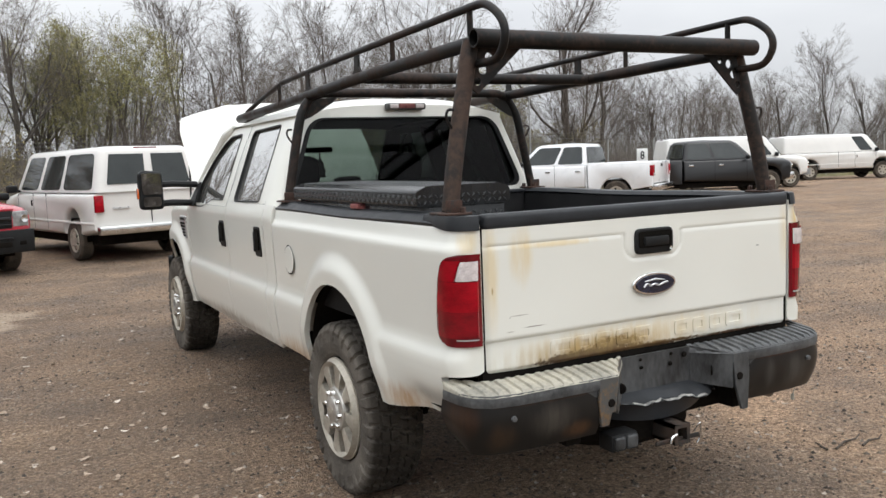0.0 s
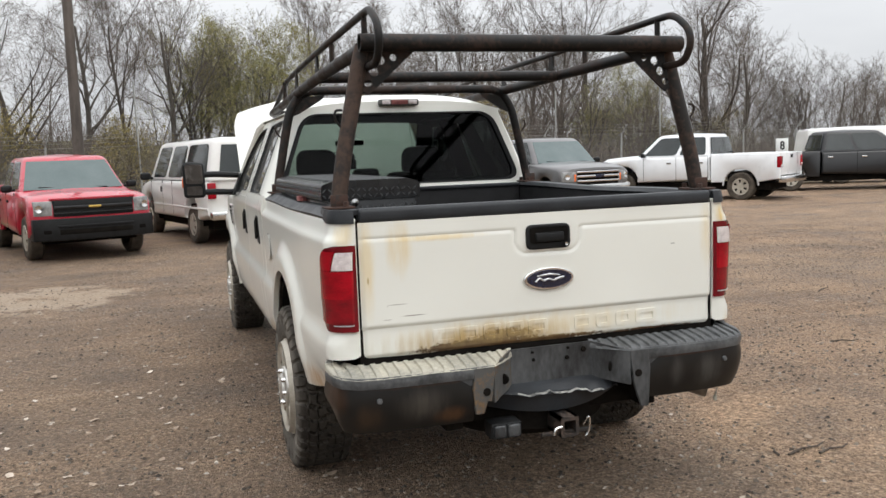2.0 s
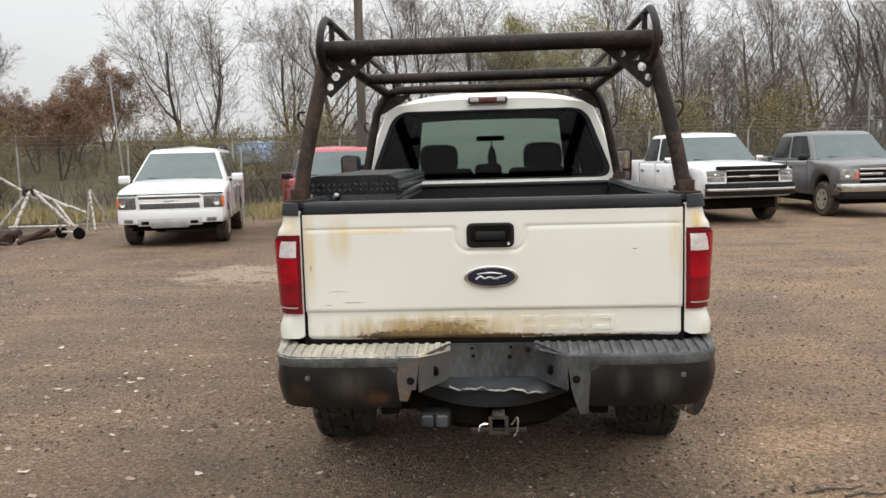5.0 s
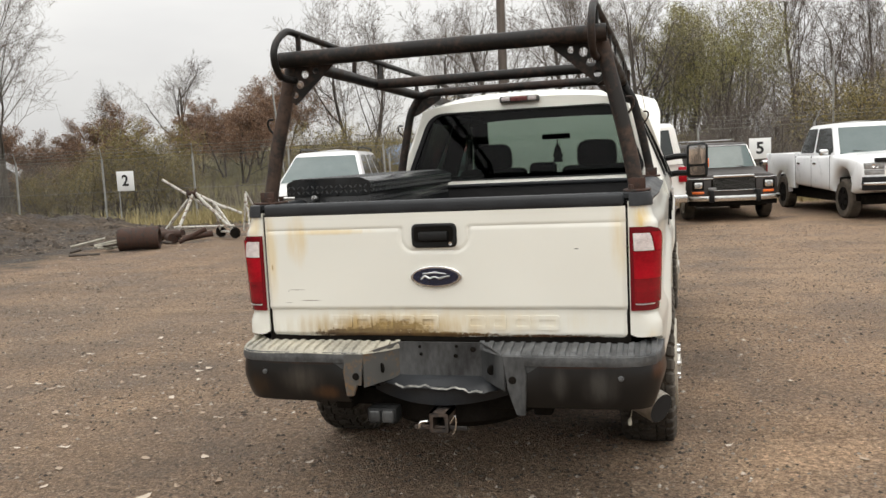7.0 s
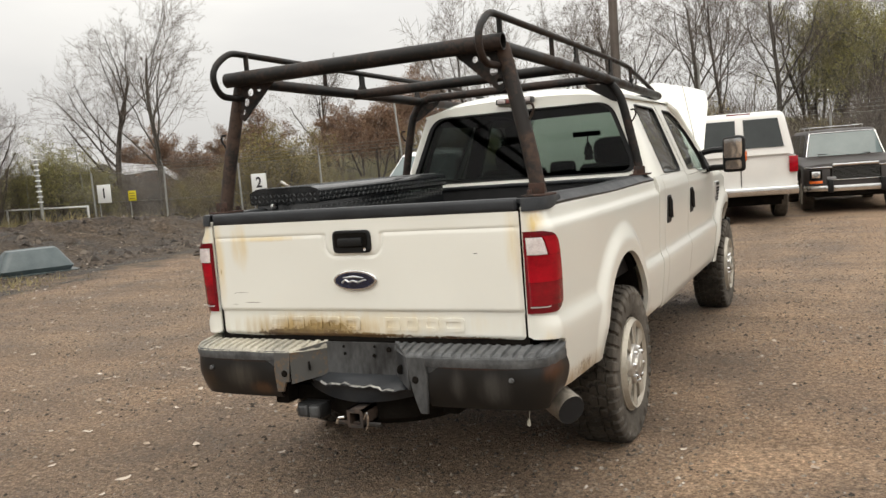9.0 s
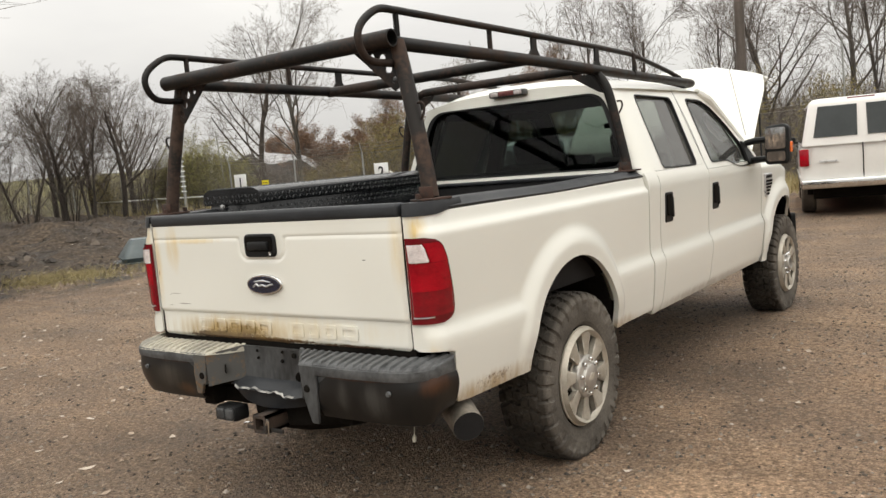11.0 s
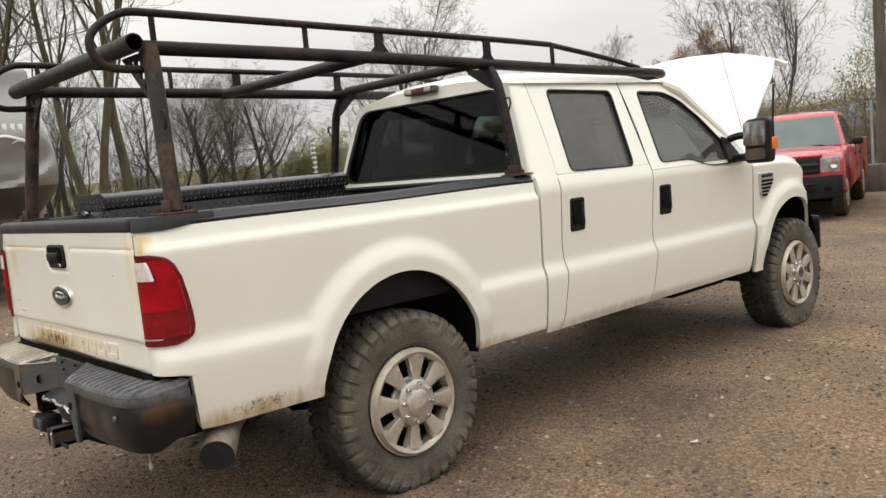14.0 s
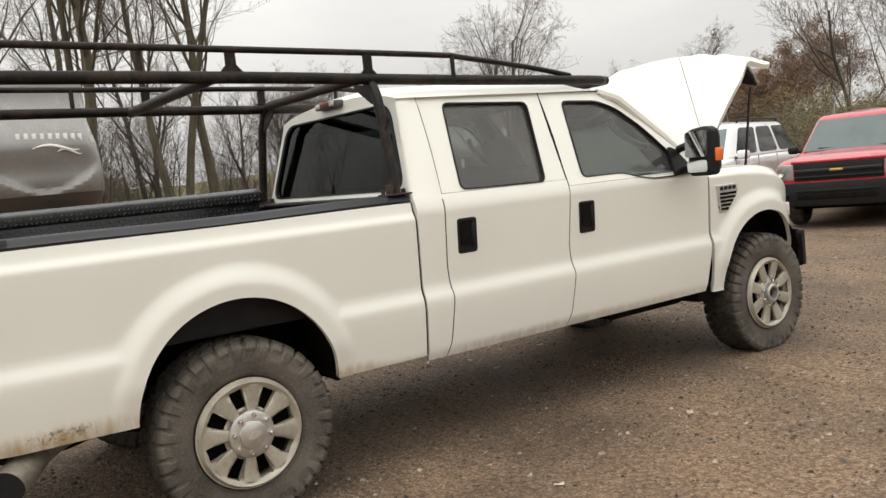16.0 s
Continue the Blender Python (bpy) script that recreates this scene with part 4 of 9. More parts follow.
part("lock", lathe(BM(), [(0.0, -0.004), (0.008, -0.003), (0.008, 0.004)], 16, pose(0.078, REAR_Y - 0.034, 1.214, 0, 0, -90)), M_CHROME, hbz)
# oval badge
oval = lambda a, b, n=40: [(a * math.cos(k * math.tau / n), b * math.sin(k * math.tau / n)) for k in range(n)]
badge = part("oval_badge", fix(prism(BM(), oval(0.118, 0.049), lambda a, b, d: Vector((a, d, b + 1.066)), REAR_Y - 0.022, REAR_Y)), M_CHROME, truck, "blue oval badge with a chrome rim", bevel=0.004)
part("badge_field", fix(prism(BM(), oval(0.104, 0.039), lambda a, b, d: Vector((a, d, b + 1.066)), REAR_Y - 0.026, REAR_Y - 0.015)), M_BLUE, badge)
part("badge_script", tube(BM(), curve_pts([(-0.066, REAR_Y - 0.027, 1.056), (-0.048, REAR_Y - 0.027, 1.070), (-0.028, REAR_Y - 0.027, 1.060), (-0.006, REAR_Y - 0.027, 1.066), (0.018, REAR_Y - 0.027, 1.059), (0.042, REAR_Y - 0.027, 1.066), (0.066, REAR_Y - 0.027, 1.070)], 6), 0.0042, 6), M_SILVER, badge)
part("badge_bar", tube(BM(), [(-0.06, REAR_Y - 0.027, 1.080), (0.0, REAR_Y - 0.027, 1.086), (0.05, REAR_Y - 0.027, 1.079)], [0.002, 0.005, 0.002], 6), M_SILVER, badge)
# pressed bars where the model name stands
for x0, x1 in ((-0.528, -0.415), (-0.408, -0.320), (-0.301, -0.215), (-0.195, -0.115), (-0.095, -0.002), (0.125, 0.212), (0.232, 0.305), (0.331, 0.411), (0.431, 0.538)):
    o = rounded([(x0, 0.826), (x1, 0.826), (x1, 0.889), (x0, 0.889)], 0.014)
    i = rounded([(x0 + 0.019, 0.843), (x1 - 0.019, 0.843), (x1 - 0.019, 0.872), (x0 + 0.019, 0.872)], 0.006)
    bm = holed(o, [i], lambda a, b: Vector((a, REAR_Y - 0.0048, b)))
    part("pressed_bar", fix(bm), M_WHITE, tailgate, solid=0.02)
# scratches
for k in range(9):
    x, z = random.uniform(-0.78, -0.56), random.uniform(0.93, 1.02)
    part("scratch", box(BM(), x, x + random.uniform(0.03, 0.09), REAR_Y - 0.0115, REAR_Y - 0.005, z, z + 0.0025, Matrix.Translation((x, 0, z)) @ pose(0, 0, 0, 0, random.uniform(-9, 12), 0) @ Matrix.Translation((-x, 0, -z))), M_DARK, tailgate, smooth=False)
# dark sheet behind the tailgate, standing in for the shade in its gaps
part("tailgate_gap", box(BM(), -0.836, 0.836, REAR_Y + 0.01, REAR_Y + 0.05, 0.72, 1.36), M_DARK, truck, smooth=False)


# tail lights wrapped round the corners
def light_edge(z):
    return lerp_table([(0.912, 0.15), (0.916, 0.178), (0.925, 0.202), (0.94, 0.219), (0.97, 0.228), (1.03, 0.226), (1.10, 0.216), (1.17, 0.202), (1.22, 0.180), (1.243, 0.158), (1.257, 0.132), (1.264, 0.09)], z)


for s in (-1, 1):
    def f(u, v, z0, z1, a, b, out, s=s):
        z = z0 + (z1 - z0) * v
        ss = 0.004 + (light_edge(z) - 0.004) * (a + (b - a) * u)
        p, way = corner_path(ss, lerp_table(SIDE, z))
        rim = 0.012 * (smooth01(0.0, 0.05, u) * smooth01(1.0, 0.95, u))
        p = p + way * (out + rim * 0.6)
        p.z, p.x = z, p.x * s
        return p
    tl = part("tail_light", fix(grid(BM(), 26, 34, lambda u, v: f(u, v, 0.912, 1.264, 0, 1, 0.004))), M_DARK_RED_LENS, truck, "red tail light with a clear reversing lens", solid=0.0)
    part("reversing_lens", fix(grid(BM(), 12, 8, lambda u, v: f(u, v, 1.165, 1.238, 0.09, 0.49, 0.0135))), M_CLEAR_LENS, tl, "clear reversing lens")
    part("red_lens", fix(grid(BM(), 20, 10, lambda u, v: f(u, v, 1.163, 1.242, 0.505, 0.90, 0.0100))), M_RED_LENS, tl)
    part("red_lens", fix(grid(BM(), 20, 14, lambda u, v: f(u, v, 1.047, 1.1615, 0.07, 0.91, 0.0105))), M_RED_LENS, tl)
    part("deep_red_lens", fix(grid(BM(), 20, 14, lambda u, v: f(u, v, 0.946, 1.046, 0.07, 0.91, 0.0105))), M_DEEP_RED, tl)
    for k in range(6):
        part("lens_rib", fix(grid(BM(), 8, 2, lambda u, v, k=k: f(u, v, 1.171 + 0.010 * k, 1.175 + 0.010 * k, 0.12, 0.47, 0.0165))), M_CLEAR_LENS, tl)
    part("lens_line", fix(grid(BM(), 12, 1, lambda u, v: f(u, v, 0.938, 0.943, 0.09, 0.46, 0.013))), M_SILVER, tl)

# load box: floor, walls, rail caps
part("box_floor", box(BM(), -0.80, 0.80, -1.13, 1.02, 0.86, 0.89), M_BED, truck, smooth=False)
for s in (-1, 1):
    part("box_inner_wall", rbox(*sorted((s * 0.80, s * 0.90)), -1.14, 1.02, 0.86, 1.375, 0.015), M_BED, truck)
    part("rail_cap", fix(grid(BM(), 40, 8, lambda u, v: Vector((s * (0.795 + (0.15 - rear_tuck(-1.155 + 2.175 * u) - 0.055 * smooth01(-1.00, -1.11, -1.155 + 2.175 * u)) * v), -1.155 + 2.175 * u, 1.403 - 0.034 * smooth01(0.62, 1.0, v) - 0.02 * smooth01(0.15, 0.0, v) + 0.004 * math.sin(9 * u))))), M_TRIM, truck, "black plastic bed rail cap", solid=0.02)

    def cap_pt(u, v, s=s):
        low = 1.350 + 0.022 * smooth01(0.35, 1.0, u)
        rise, roll = min(1.0, v / 0.6), max(0.0, (v - 0.6) / 0.4)
        p, way = corner_path(0.006 + 0.34 * u, lerp_table(SIDE, low))
        p = p + way * (0.009 - 0.004 * smooth01(0.5, 1.0, u) - 0.008 * rise ** 2 - 0.06 * roll)
        return Vector((s * p.x, p.y, low + (1.406 - low) * rise - 0.003 * roll))
    part("cap_corner", fix(grid(BM(), 28, 12, cap_pt)), M_TRIM, truck, solid=0.006)
part("box_front_wall", rbox(-0.80, 0.80, 0.97, 1.02, 0.86, 1.385, 0.012), M_BED, truck)
part("front_rail_cap", rbox(-0.80, 0.80, 0.955, 1.03, 1.38, 1.402, 0.008), M_TRIM, truck)
# fuel door on the driver's side
part("fuel_door", lathe(BM(), [(0.0, -0.974), (0.075, -0.974), (0.078, -0.969)], 28, pose(0, 0.72, 1.09)), M_WHITE, truck)
part("fuel_door_gap", lathe(BM(), [(0.077, -0.9715), (0.083, -0.9712)], 28, pose(0, 0.72, 1.09)), M_DARK, truck)

# door handles, vents, mirrors
for s in (-1, 1):
    for y in (1.345, 2.245):
        h = part("door_handle", fix(prism(BM(), rounded([(y - 0.067, 1.055), (y + 0.063, 1.055), (y + 0.067, 1.245), (y - 0.063, 1.245)], 0.02), lambda a, b, d: Vector((s * (body_x(a, b) + d), a, b)), -0.012, 0.006)), M_BLACK_PLASTIC, truck, "black vertical door handle", bevel=0.006)
        part("handle_pocket", fix(prism(BM(), rounded([(y - 0.05, 1.10), (y + 0.035, 1.10), (y + 0.035, 1.232), (y - 0.05, 1.232)], 0.015), lambda a, b, d: Vector((s * (0.966 + d), a, b)), 0.008, 0.016)), M_DARK, h)
        part("handle_grip", rbox(*sorted((s * 0.972, s * 0.988)), y + 0.02, y + 0.048, 1.085, 1.215, 0.008), M_BLACK_PLASTIC, h)
    vent_poly = [(3.47, 1.225), (3.685, 1.225), (3.70, 1.17), (3.60, 1.055), (3.57, 1.035), (3.50, 1.035)]
    vt = part("fender_vent", fix(prism(BM(), rounded(vent_poly, 0.012), lambda a, b, d: Vector((s * (body_x(a, b) + d), a, b)), -0.02, 0.012)), M_SILVER, truck, "silver fender vent with dark slats", bevel=0.004)
    for k, (a, b) in enumerate(((3.50, 3.672), (3.50, 3.66), (3.505, 3.635), (3.51, 3.61), (3.51, 3.585))):
        z = 1.163 - 0.026 * k
        part("vent_slat", fix(prism(BM(), [(a, z - 0.009), (b, z - 0.009), (b + 0.006, z + 0.008), (a, z + 0.008)], lambda p, q, d: Vector((s * (body_x(p, q) + d), p, q)), 0.009, 0.016)), M_DARK, vt)
    for k in range(4):
        part("name_bar", fix(prism(BM(), [(3.50 + 0.045 * k, 1.188), (3.532 + 0.045 * k, 1.188), (3.534 + 0.045 * k, 1.212), (3.502 + 0.045 * k, 1.212)], lambda p, q, d: Vector((s * (body_x(p, q) + d), p, q)), 0.009, 0.0155)), M_BLACK_PLASTIC, vt)
    mir = part("towing_mirror", fix(prism(BM(), rounded([(s * 1.105, 1.315), (s * 1.285, 1.315), (s * 1.29, 1.60), (s * 1.25, 1.625), (s * 1.11, 1.61)], 0.035, 5), lambda a, b, d: Vector((a, d, b)), 3.03, 3.13)), M_BLACK_PLASTIC, truck, "black telescopic towing mirror", bevel=0.02)
    part("mirror_glass", fix(prism(BM(), rounded([(s * 1.125, 1.435), (s * 1.265, 1.435), (s * 1.27, 1.60), (s * 1.13, 1.595)], 0.02), lambda a, b, d: Vector((a, d - 0.022 + s * (a - s * 1.195) * 0.25, b)), 3.026, 3.05)), M_MIRROR, mir, "mirror glass")
    part("spotter_glass", fix(prism(BM(), rounded([(s * 1.135, 1.34), (s * 1.262, 1.34), (s * 1.262, 1.415), (s * 1.135, 1.415)], 0.02), lambda a, b, d: Vector((a, d - 0.022 + s * (a - s * 1.195) * 0.25, b)), 3.026, 3.05)), M_MIRROR, mir)
    part("mirror_nose", rbox(*sorted((s * 1.12, s * 1.275)), 3.10, 3.17, 1.335, 1.595, 0.035, 3), M_BLACK_PLASTIC, mir)
    part("turn_lamp", rbox(*sorted((s * 1.262, s * 1.296)), 3.07, 3.145, 1.40, 1.485, 0.01), M_AMBER, mir, "amber turn lamp")
    reach = 0.11 if s < 0 else 0.0
    mir.location.x = s * reach
    for z in (1.36, 1.51):
        part("mirror_arm", tube(BM(), [(s * (0.93 - reach), 3.17, z - 0.015), (s * 1.02, 3.12, z), (s * 1.13, 3.09, z)], 0.026, 8), M_BLACK_PLASTIC, mir)

# raised bonnet, hinged at the cowl
HINGE, RISE = Vector((0, 3.42, 1.36)), radians(45.8)


def hood_pt(u, v):
    x = -1 + 2 * v
    L = 1.35 * u
    drop = 0.22 * smooth01(0.76, 1.0, u) ** 1.4 + 0.035 * abs(x) ** 4
    half = 0.875 - 0.10 * smooth01(0.6, 1.0, u)
    bow = 0.06 * math.sin(math.pi * min(1, u)) + 0.075 * (1 - x * x)
    crease = 0.016 * (smooth01(0.35, 0.5, abs(x)) - smooth01(0.5, 0.62, abs(x))) * smooth01(0.05, 0.3, u)
    up = bow + crease - drop
    L += -0.05 * (1 - x * x) * 0 - 0.10 * x * x * u
    return HINGE + Vector((x * half, L * math.cos(RISE) - up * math.sin(RISE), L * math.sin(RISE) + up * math.cos(RISE)))


hood = part("bonnet", fix(grid(BM(), 40, 44, hood_pt)), M_WHITE, truck, "white bonnet propped open", solid=0.035)
bm = tube(BM(), [hood_pt(0.08, 0.12) + Vector((0, 0.02, -0.06)), hood_pt(0.93, 0.16) + Vector((0, 0.02, -0.06)), hood_pt(0.95, 0.84) + Vector((0, 0.02, -0.06)), hood_pt(0.08, 0.88) + Vector((0, 0.02, -0.06))], 0.03, 8)
part("bonnet_frame", bm, M_BLACK_PLASTIC, hood)
part("bonnet_liner", fix(grid(BM(), 14, 14, lambda u, v: hood_pt(0.12 + 0.76 * u, 0.12 + 0.76 * v) + Vector((0, 0.03, -0.045)))), M_BED, hood)
part("prop_strut", tube(BM(), [(0.80, 4.05, 1.30), (0.74, 4.26, 1.90)], 0.009, 6), M_BLACK_PLASTIC, hood)
part("prop_strut", tube(BM(), [(-0.80, 4.05, 1.30), (-0.74, 4.26, 1.90)], 0.009, 6), M_BLACK_PLASTIC, hood)
# engine bay, front end
part("engine_bay", rbox(-0.70, 0.70, 3.60, 4.44, 0.75, 1.16, 0.03), M_DARK, truck)
part("radiator_support", rbox(-0.72, 0.72, 4.42, 4.50, 0.70, 1.20, 0.02), M_BLACK_PLASTIC, truck)
down = Vector((0, math.sin(RISE), -math.cos(RISE)))
gr = part("grille", fix(grid(BM(), 30, 6, lambda u, v: hood_pt(0.985, 0.14 + 0.72 * u) + down * (0.02 + 0.27 * v) + Vector((0, 0.02, 0.0)))), M_CHROME, hood, "chrome grille lifted with the bonnet", solid=0.02)
for k in range(4):
    part("grille_slot", fix(grid(BM(), 20, 1, lambda u, v: hood_pt(0.985, 0.18 + 0.64 * u) + down * (0.06 + 0.06 * k + 0.035 * v) + Vector((0, 0.045, 0.02)))), M_DARK, gr, solid=0.01)
part("grille_back", fix(grid(BM(), 20, 4, lambda u, v: hood_pt(0.965, 0.14 + 0.72 * u) + down * (0.03 + 0.25 * v))), M_BLACK_PLASTIC, hood, solid=0.02)
for s in (-1, 1):
    hl = part("headlight", fix(grid(BM(), 10, 10, lambda u, v: Vector((s * (0.60 + 0.26 * u - 0.01 * v), 4.56 - 0.16 * u * u + 0.012 * math.sin(math.pi * v), 0.90 + 0.28 * v)))), M_CLEAR_LENS, truck, "clear headlight", solid=0.03)
    part("marker_lens", rbox(*sorted((s * 0.84, s * 0.89)), 4.36, 4.44, 0.92, 1.02, 0.01), M_CLEAR_LENS, hl)
part("front_bumper", fix(grid(BM(), 40, 8, lambda u, v: (lambda a: Vector((math.sin(a) * 0.965, 4.42 + 0.27 * math.cos(a) ** 0.6 if math.cos(a) > 0 else 4.42, 0.54 + 0.26 * v)))(radians(-88 + 176 * u)))), M_BLACK_PLASTIC, truck, "dark front bumper", solid=0.04)
part("radio_aerial", tube(BM(), [(0.84, 3.62, 1.33), (0.72, 3.50, 2.13)], 0.0035, 5), M_CHROME, truck)

# underbody; its boxes also block light beneath the truck
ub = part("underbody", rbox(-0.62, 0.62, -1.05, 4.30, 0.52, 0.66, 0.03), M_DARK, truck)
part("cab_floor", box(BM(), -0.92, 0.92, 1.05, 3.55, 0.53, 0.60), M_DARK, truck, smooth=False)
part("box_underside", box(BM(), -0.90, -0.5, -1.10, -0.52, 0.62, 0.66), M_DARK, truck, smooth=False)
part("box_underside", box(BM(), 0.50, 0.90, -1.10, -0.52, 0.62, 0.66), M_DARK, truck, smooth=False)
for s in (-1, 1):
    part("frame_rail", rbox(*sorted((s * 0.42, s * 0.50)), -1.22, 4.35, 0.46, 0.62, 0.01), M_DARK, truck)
    part("leaf_spring", tube(BM(), curve_pts([(s * 0.55, -0.75, 0.55), (s * 0.55, -0.3, 0.44), (s * 0.55, 0.02, 0.41), (s * 0.55, 0.4, 0.44), (s * 0.55, 0.72, 0.56)]), 0.03, 6), M_DARK, truck)
    part("running_bracket", rbox(*sorted((s * 0.70, s * 0.90)), 3.30, 3.50, 0.44, 0.53, 0.015), M_DARK, truck)
for y, r in ((0.0, 0.055), (3.967, 0.05)):
    part("axle", tube(BM(), [(-0.86, y, 0.40), (0.86, y, 0.40)], r, 10), M_DARK, truck)
bm = lathe(BM(), [(0.0, -0.17), (0.10, -0.15), (0.17, -0.06), (0.18, 0.0), (0.17, 0.06), (0.10, 0.15), (0.0, 0.17)], 20, pose(0.0, 0.0, 0.40, 0, 0, 90))
part("differential", bm, M_DARK, truck)
# near-black in place of rubber, with the box's shade in its colour
part("spare_tyre", lathe(BM(), [(0.20, -0.11), (0.34, -0.13), (0.40, -0.09), (0.41, 0.0), (0.40, 0.09), (0.34, 0.13), (0.20, 0.11)], 32, pose(0.0, -0.79, 0.495, 0, 90, 0)), M_DARK, truck, "spare tyre slung under the load box")
# unseen underside parts, added to keep light from under the truck
part("fuel_tank", rbox(-0.60, -0.10, 0.90, 2.40, 0.35, 0.56, 0.05, 3), M_DARK, truck)
part("engine_sump", rbox(-0.36, 0.36, 3.05, 4.22, 0.34, 0.56, 0.05, 3), M_DARK, truck)
part("front_crossmember", rbox(-0.68, 0.68, 4.22, 4.38, 0.36, 0.56, 0.04, 3), M_DARK, truck)
part("drive_shaft", tube(BM(), [(0.0, 0.15, 0.41), (0.12, 2.7, 0.47)], 0.05, 10), M_DARK, truck)
for s in (-1, 1):
    part("shock_absorber", tube(BM(), [(s * 0.60, -0.14, 0.36), (s * 0.52, -0.26, 0.72)], 0.03, 8), M_DARK, truck)
part("transfer_case", rbox(0.24, 0.76, 2.60, 3.36, 0.42, 0.56, 0.06, 3), M_DARK, truck)
# exhaust
ex = part("exhaust_pipe", tube(BM(), curve_pts([(0.56, -0.30, 0.54), (0.60, -0.52, 0.55), (0.68, -0.72, 0.535), (0.80, -0.87, 0.495)], 6), 0.058, 18), M_EXHAUST, truck, "wide stained exhaust tailpipe")
tip_axis = [Vector((0.735, -0.83, 0.515)), Vector((0.948, -0.992, 0.440))]
tip_at = lambda t: tip_axis[0].lerp(tip_axis[1], t)
part("tip", tube(BM(), [tip_at(0), tip_at(0.04), tip_at(0.5), tip_at(0.97), tip_at(1.0)], [0.063, 0.070, 0.071, 0.071, 0.069], 24, cap=False), M_EXHAUST, ex, "wide stained steel exhaust tip")
# bore in near-black: the shade inside the pipe is put into its colour
part("bore", tube(BM(), [tip_at(1.0), tip_at(0.97), tip_at(0.35)], [0.0685, 0.0655, 0.0655], 24), M_BORE_SHADE, ex, "black bore with its inner shade in the colour")


# wheels
def tyre_mesh(R, W, rim, lugs=38):
    """One closed skin: bead, side wall with shoulder blocks, and a tread cut by zigzag grooves."""
    half = [(0.0, R, 1), (0.05, R, 1), (0.10, R, 1), (0.138, R, 1), (0.146, R, 0), (0.166, R, 0), (0.174, R, 1), (0.23, R, 1), (0.295, R - 0.001, 1), (0.318, R - 0.001, 0), (0.334, R - 0.001, 0), (0.344, R - 0.002, 1), (0.40, R - 0.004, 1), (0.45, R - 0.009, 1), (0.482, R - 0.022, 1), (0.497, R - 0.040, 2), (0.503, R - 0.058, 2), (0.506, R - 0.076, 3), (0.500, R - 0.10, 4), (0.488, rim + 0.055, 4), (0.462, rim + 0.026, 4), (0.43, rim + 0.012, 4), (0.36, rim, 4)]
    prof = [(-x, r, k) for x, r, k in half[::-1]] + half[1:]
    n = lugs * 8
    rows = []
    for x, r, kind in prof:
        ring, ax, side = [], abs(x), 1 if x >= 0 else -1
        for k in range(n):
            off = 0.0 if ax < 0.14 else 0.45 if ax < 0.31 else 0.12
            zig = 0.16 * math.sin(math.tau * k / 16) if 0.14 < ax < 0.34 else 0.0
            a = (k / 8 + off + (0.5 if side > 0 else 0.0) + (1.3 if ax < 0.31 else 0.7) * ax * (1 if ax < 0.14 else -1)) % 2.0
            up = 0.0 if a % 1.0 < 0.27 else 1.0
            deep = 0.022 if a < 1.0 else 0.018
            if kind == 0:
                up = 1.0 if zig > 0.12 else 0.0
            if kind == 2:
                up, deep = up * (1.0 if a < 1.0 or r > R - 0.05 else 0.35), 0.011
            if kind == 3:
                up, deep = (up if a < 1.0 else 0.0), 0.007
            rr, xx = r, x * W
            if kind < 2:
                rr = r - deep * (1 - up)
                if ax > 0.44:
                    xx += side * 0.006 * (up - 1)
            elif kind < 4:
                xx += side * deep * (up - 0.6)
            t = k * math.tau / n
            ring.append((xx, rr * math.cos(t), rr * math.sin(t)))
        rows.append(ring)
    bm = BM()
    V = [[bm.verts.new(p) for p in ring] for ring in rows]
    for A, B in zip(V, V[1:]):
        for k in range(n):
            bm.faces.new((A[k], B[k], B[(k + 1) % n], A[(k + 1) % n]))
    return fix(bm)


def spoke_rim(R, spokes=8, wide=1.0):
    """Rim face looking to +x: broad crowned spokes with tapered slots between them, round a raised lip."""
    bm = BM()
    rows = [(0.09, -0.016, 0.26), (0.119, -0.016, 0.26), (0.123, -0.003, 0.25), (0.136, -0.005, 0.25), (0.175, -0.006, 0.215), (0.218, -0.004, 0.185), (0.234, -0.001, 0.155), (R - 0.010, 0.003, 0.15), (R - 0.006, 0.007, 0.15), (R - 0.002, 0.009, 0.15)]
    rings = []
    for i, (r, dx, w) in enumerate(rows):
        ring, w = [], min(0.31, w * wide)
        for sp in range(spokes):
            for ph in (-0.5, -0.42, -0.34, -w - 0.02, -w, -w * 0.45, w * 0.45, w, w + 0.02, 0.34, 0.42):
                a = (sp + ph) * math.tau / spokes
                crown = -0.0035 if 2 <= i <= 6 and abs(ph) <= w + 0.021 else 0.0
                ring.append(bm.verts.new(Vector((dx + crown, r * math.cos(a), r * math.sin(a)))))
        rings.append(ring)
    n = spokes * 11
    for i in range(len(rings) - 1):
        for k in range(n):
            if 2 <= i <= 5 and k % 11 in (4, 5, 6):
                continue
            bm.faces.new((rings[i][k], rings[i][(k + 1) % n], rings[i + 1][(k + 1) % n], rings[i + 1][k]))
    return bm


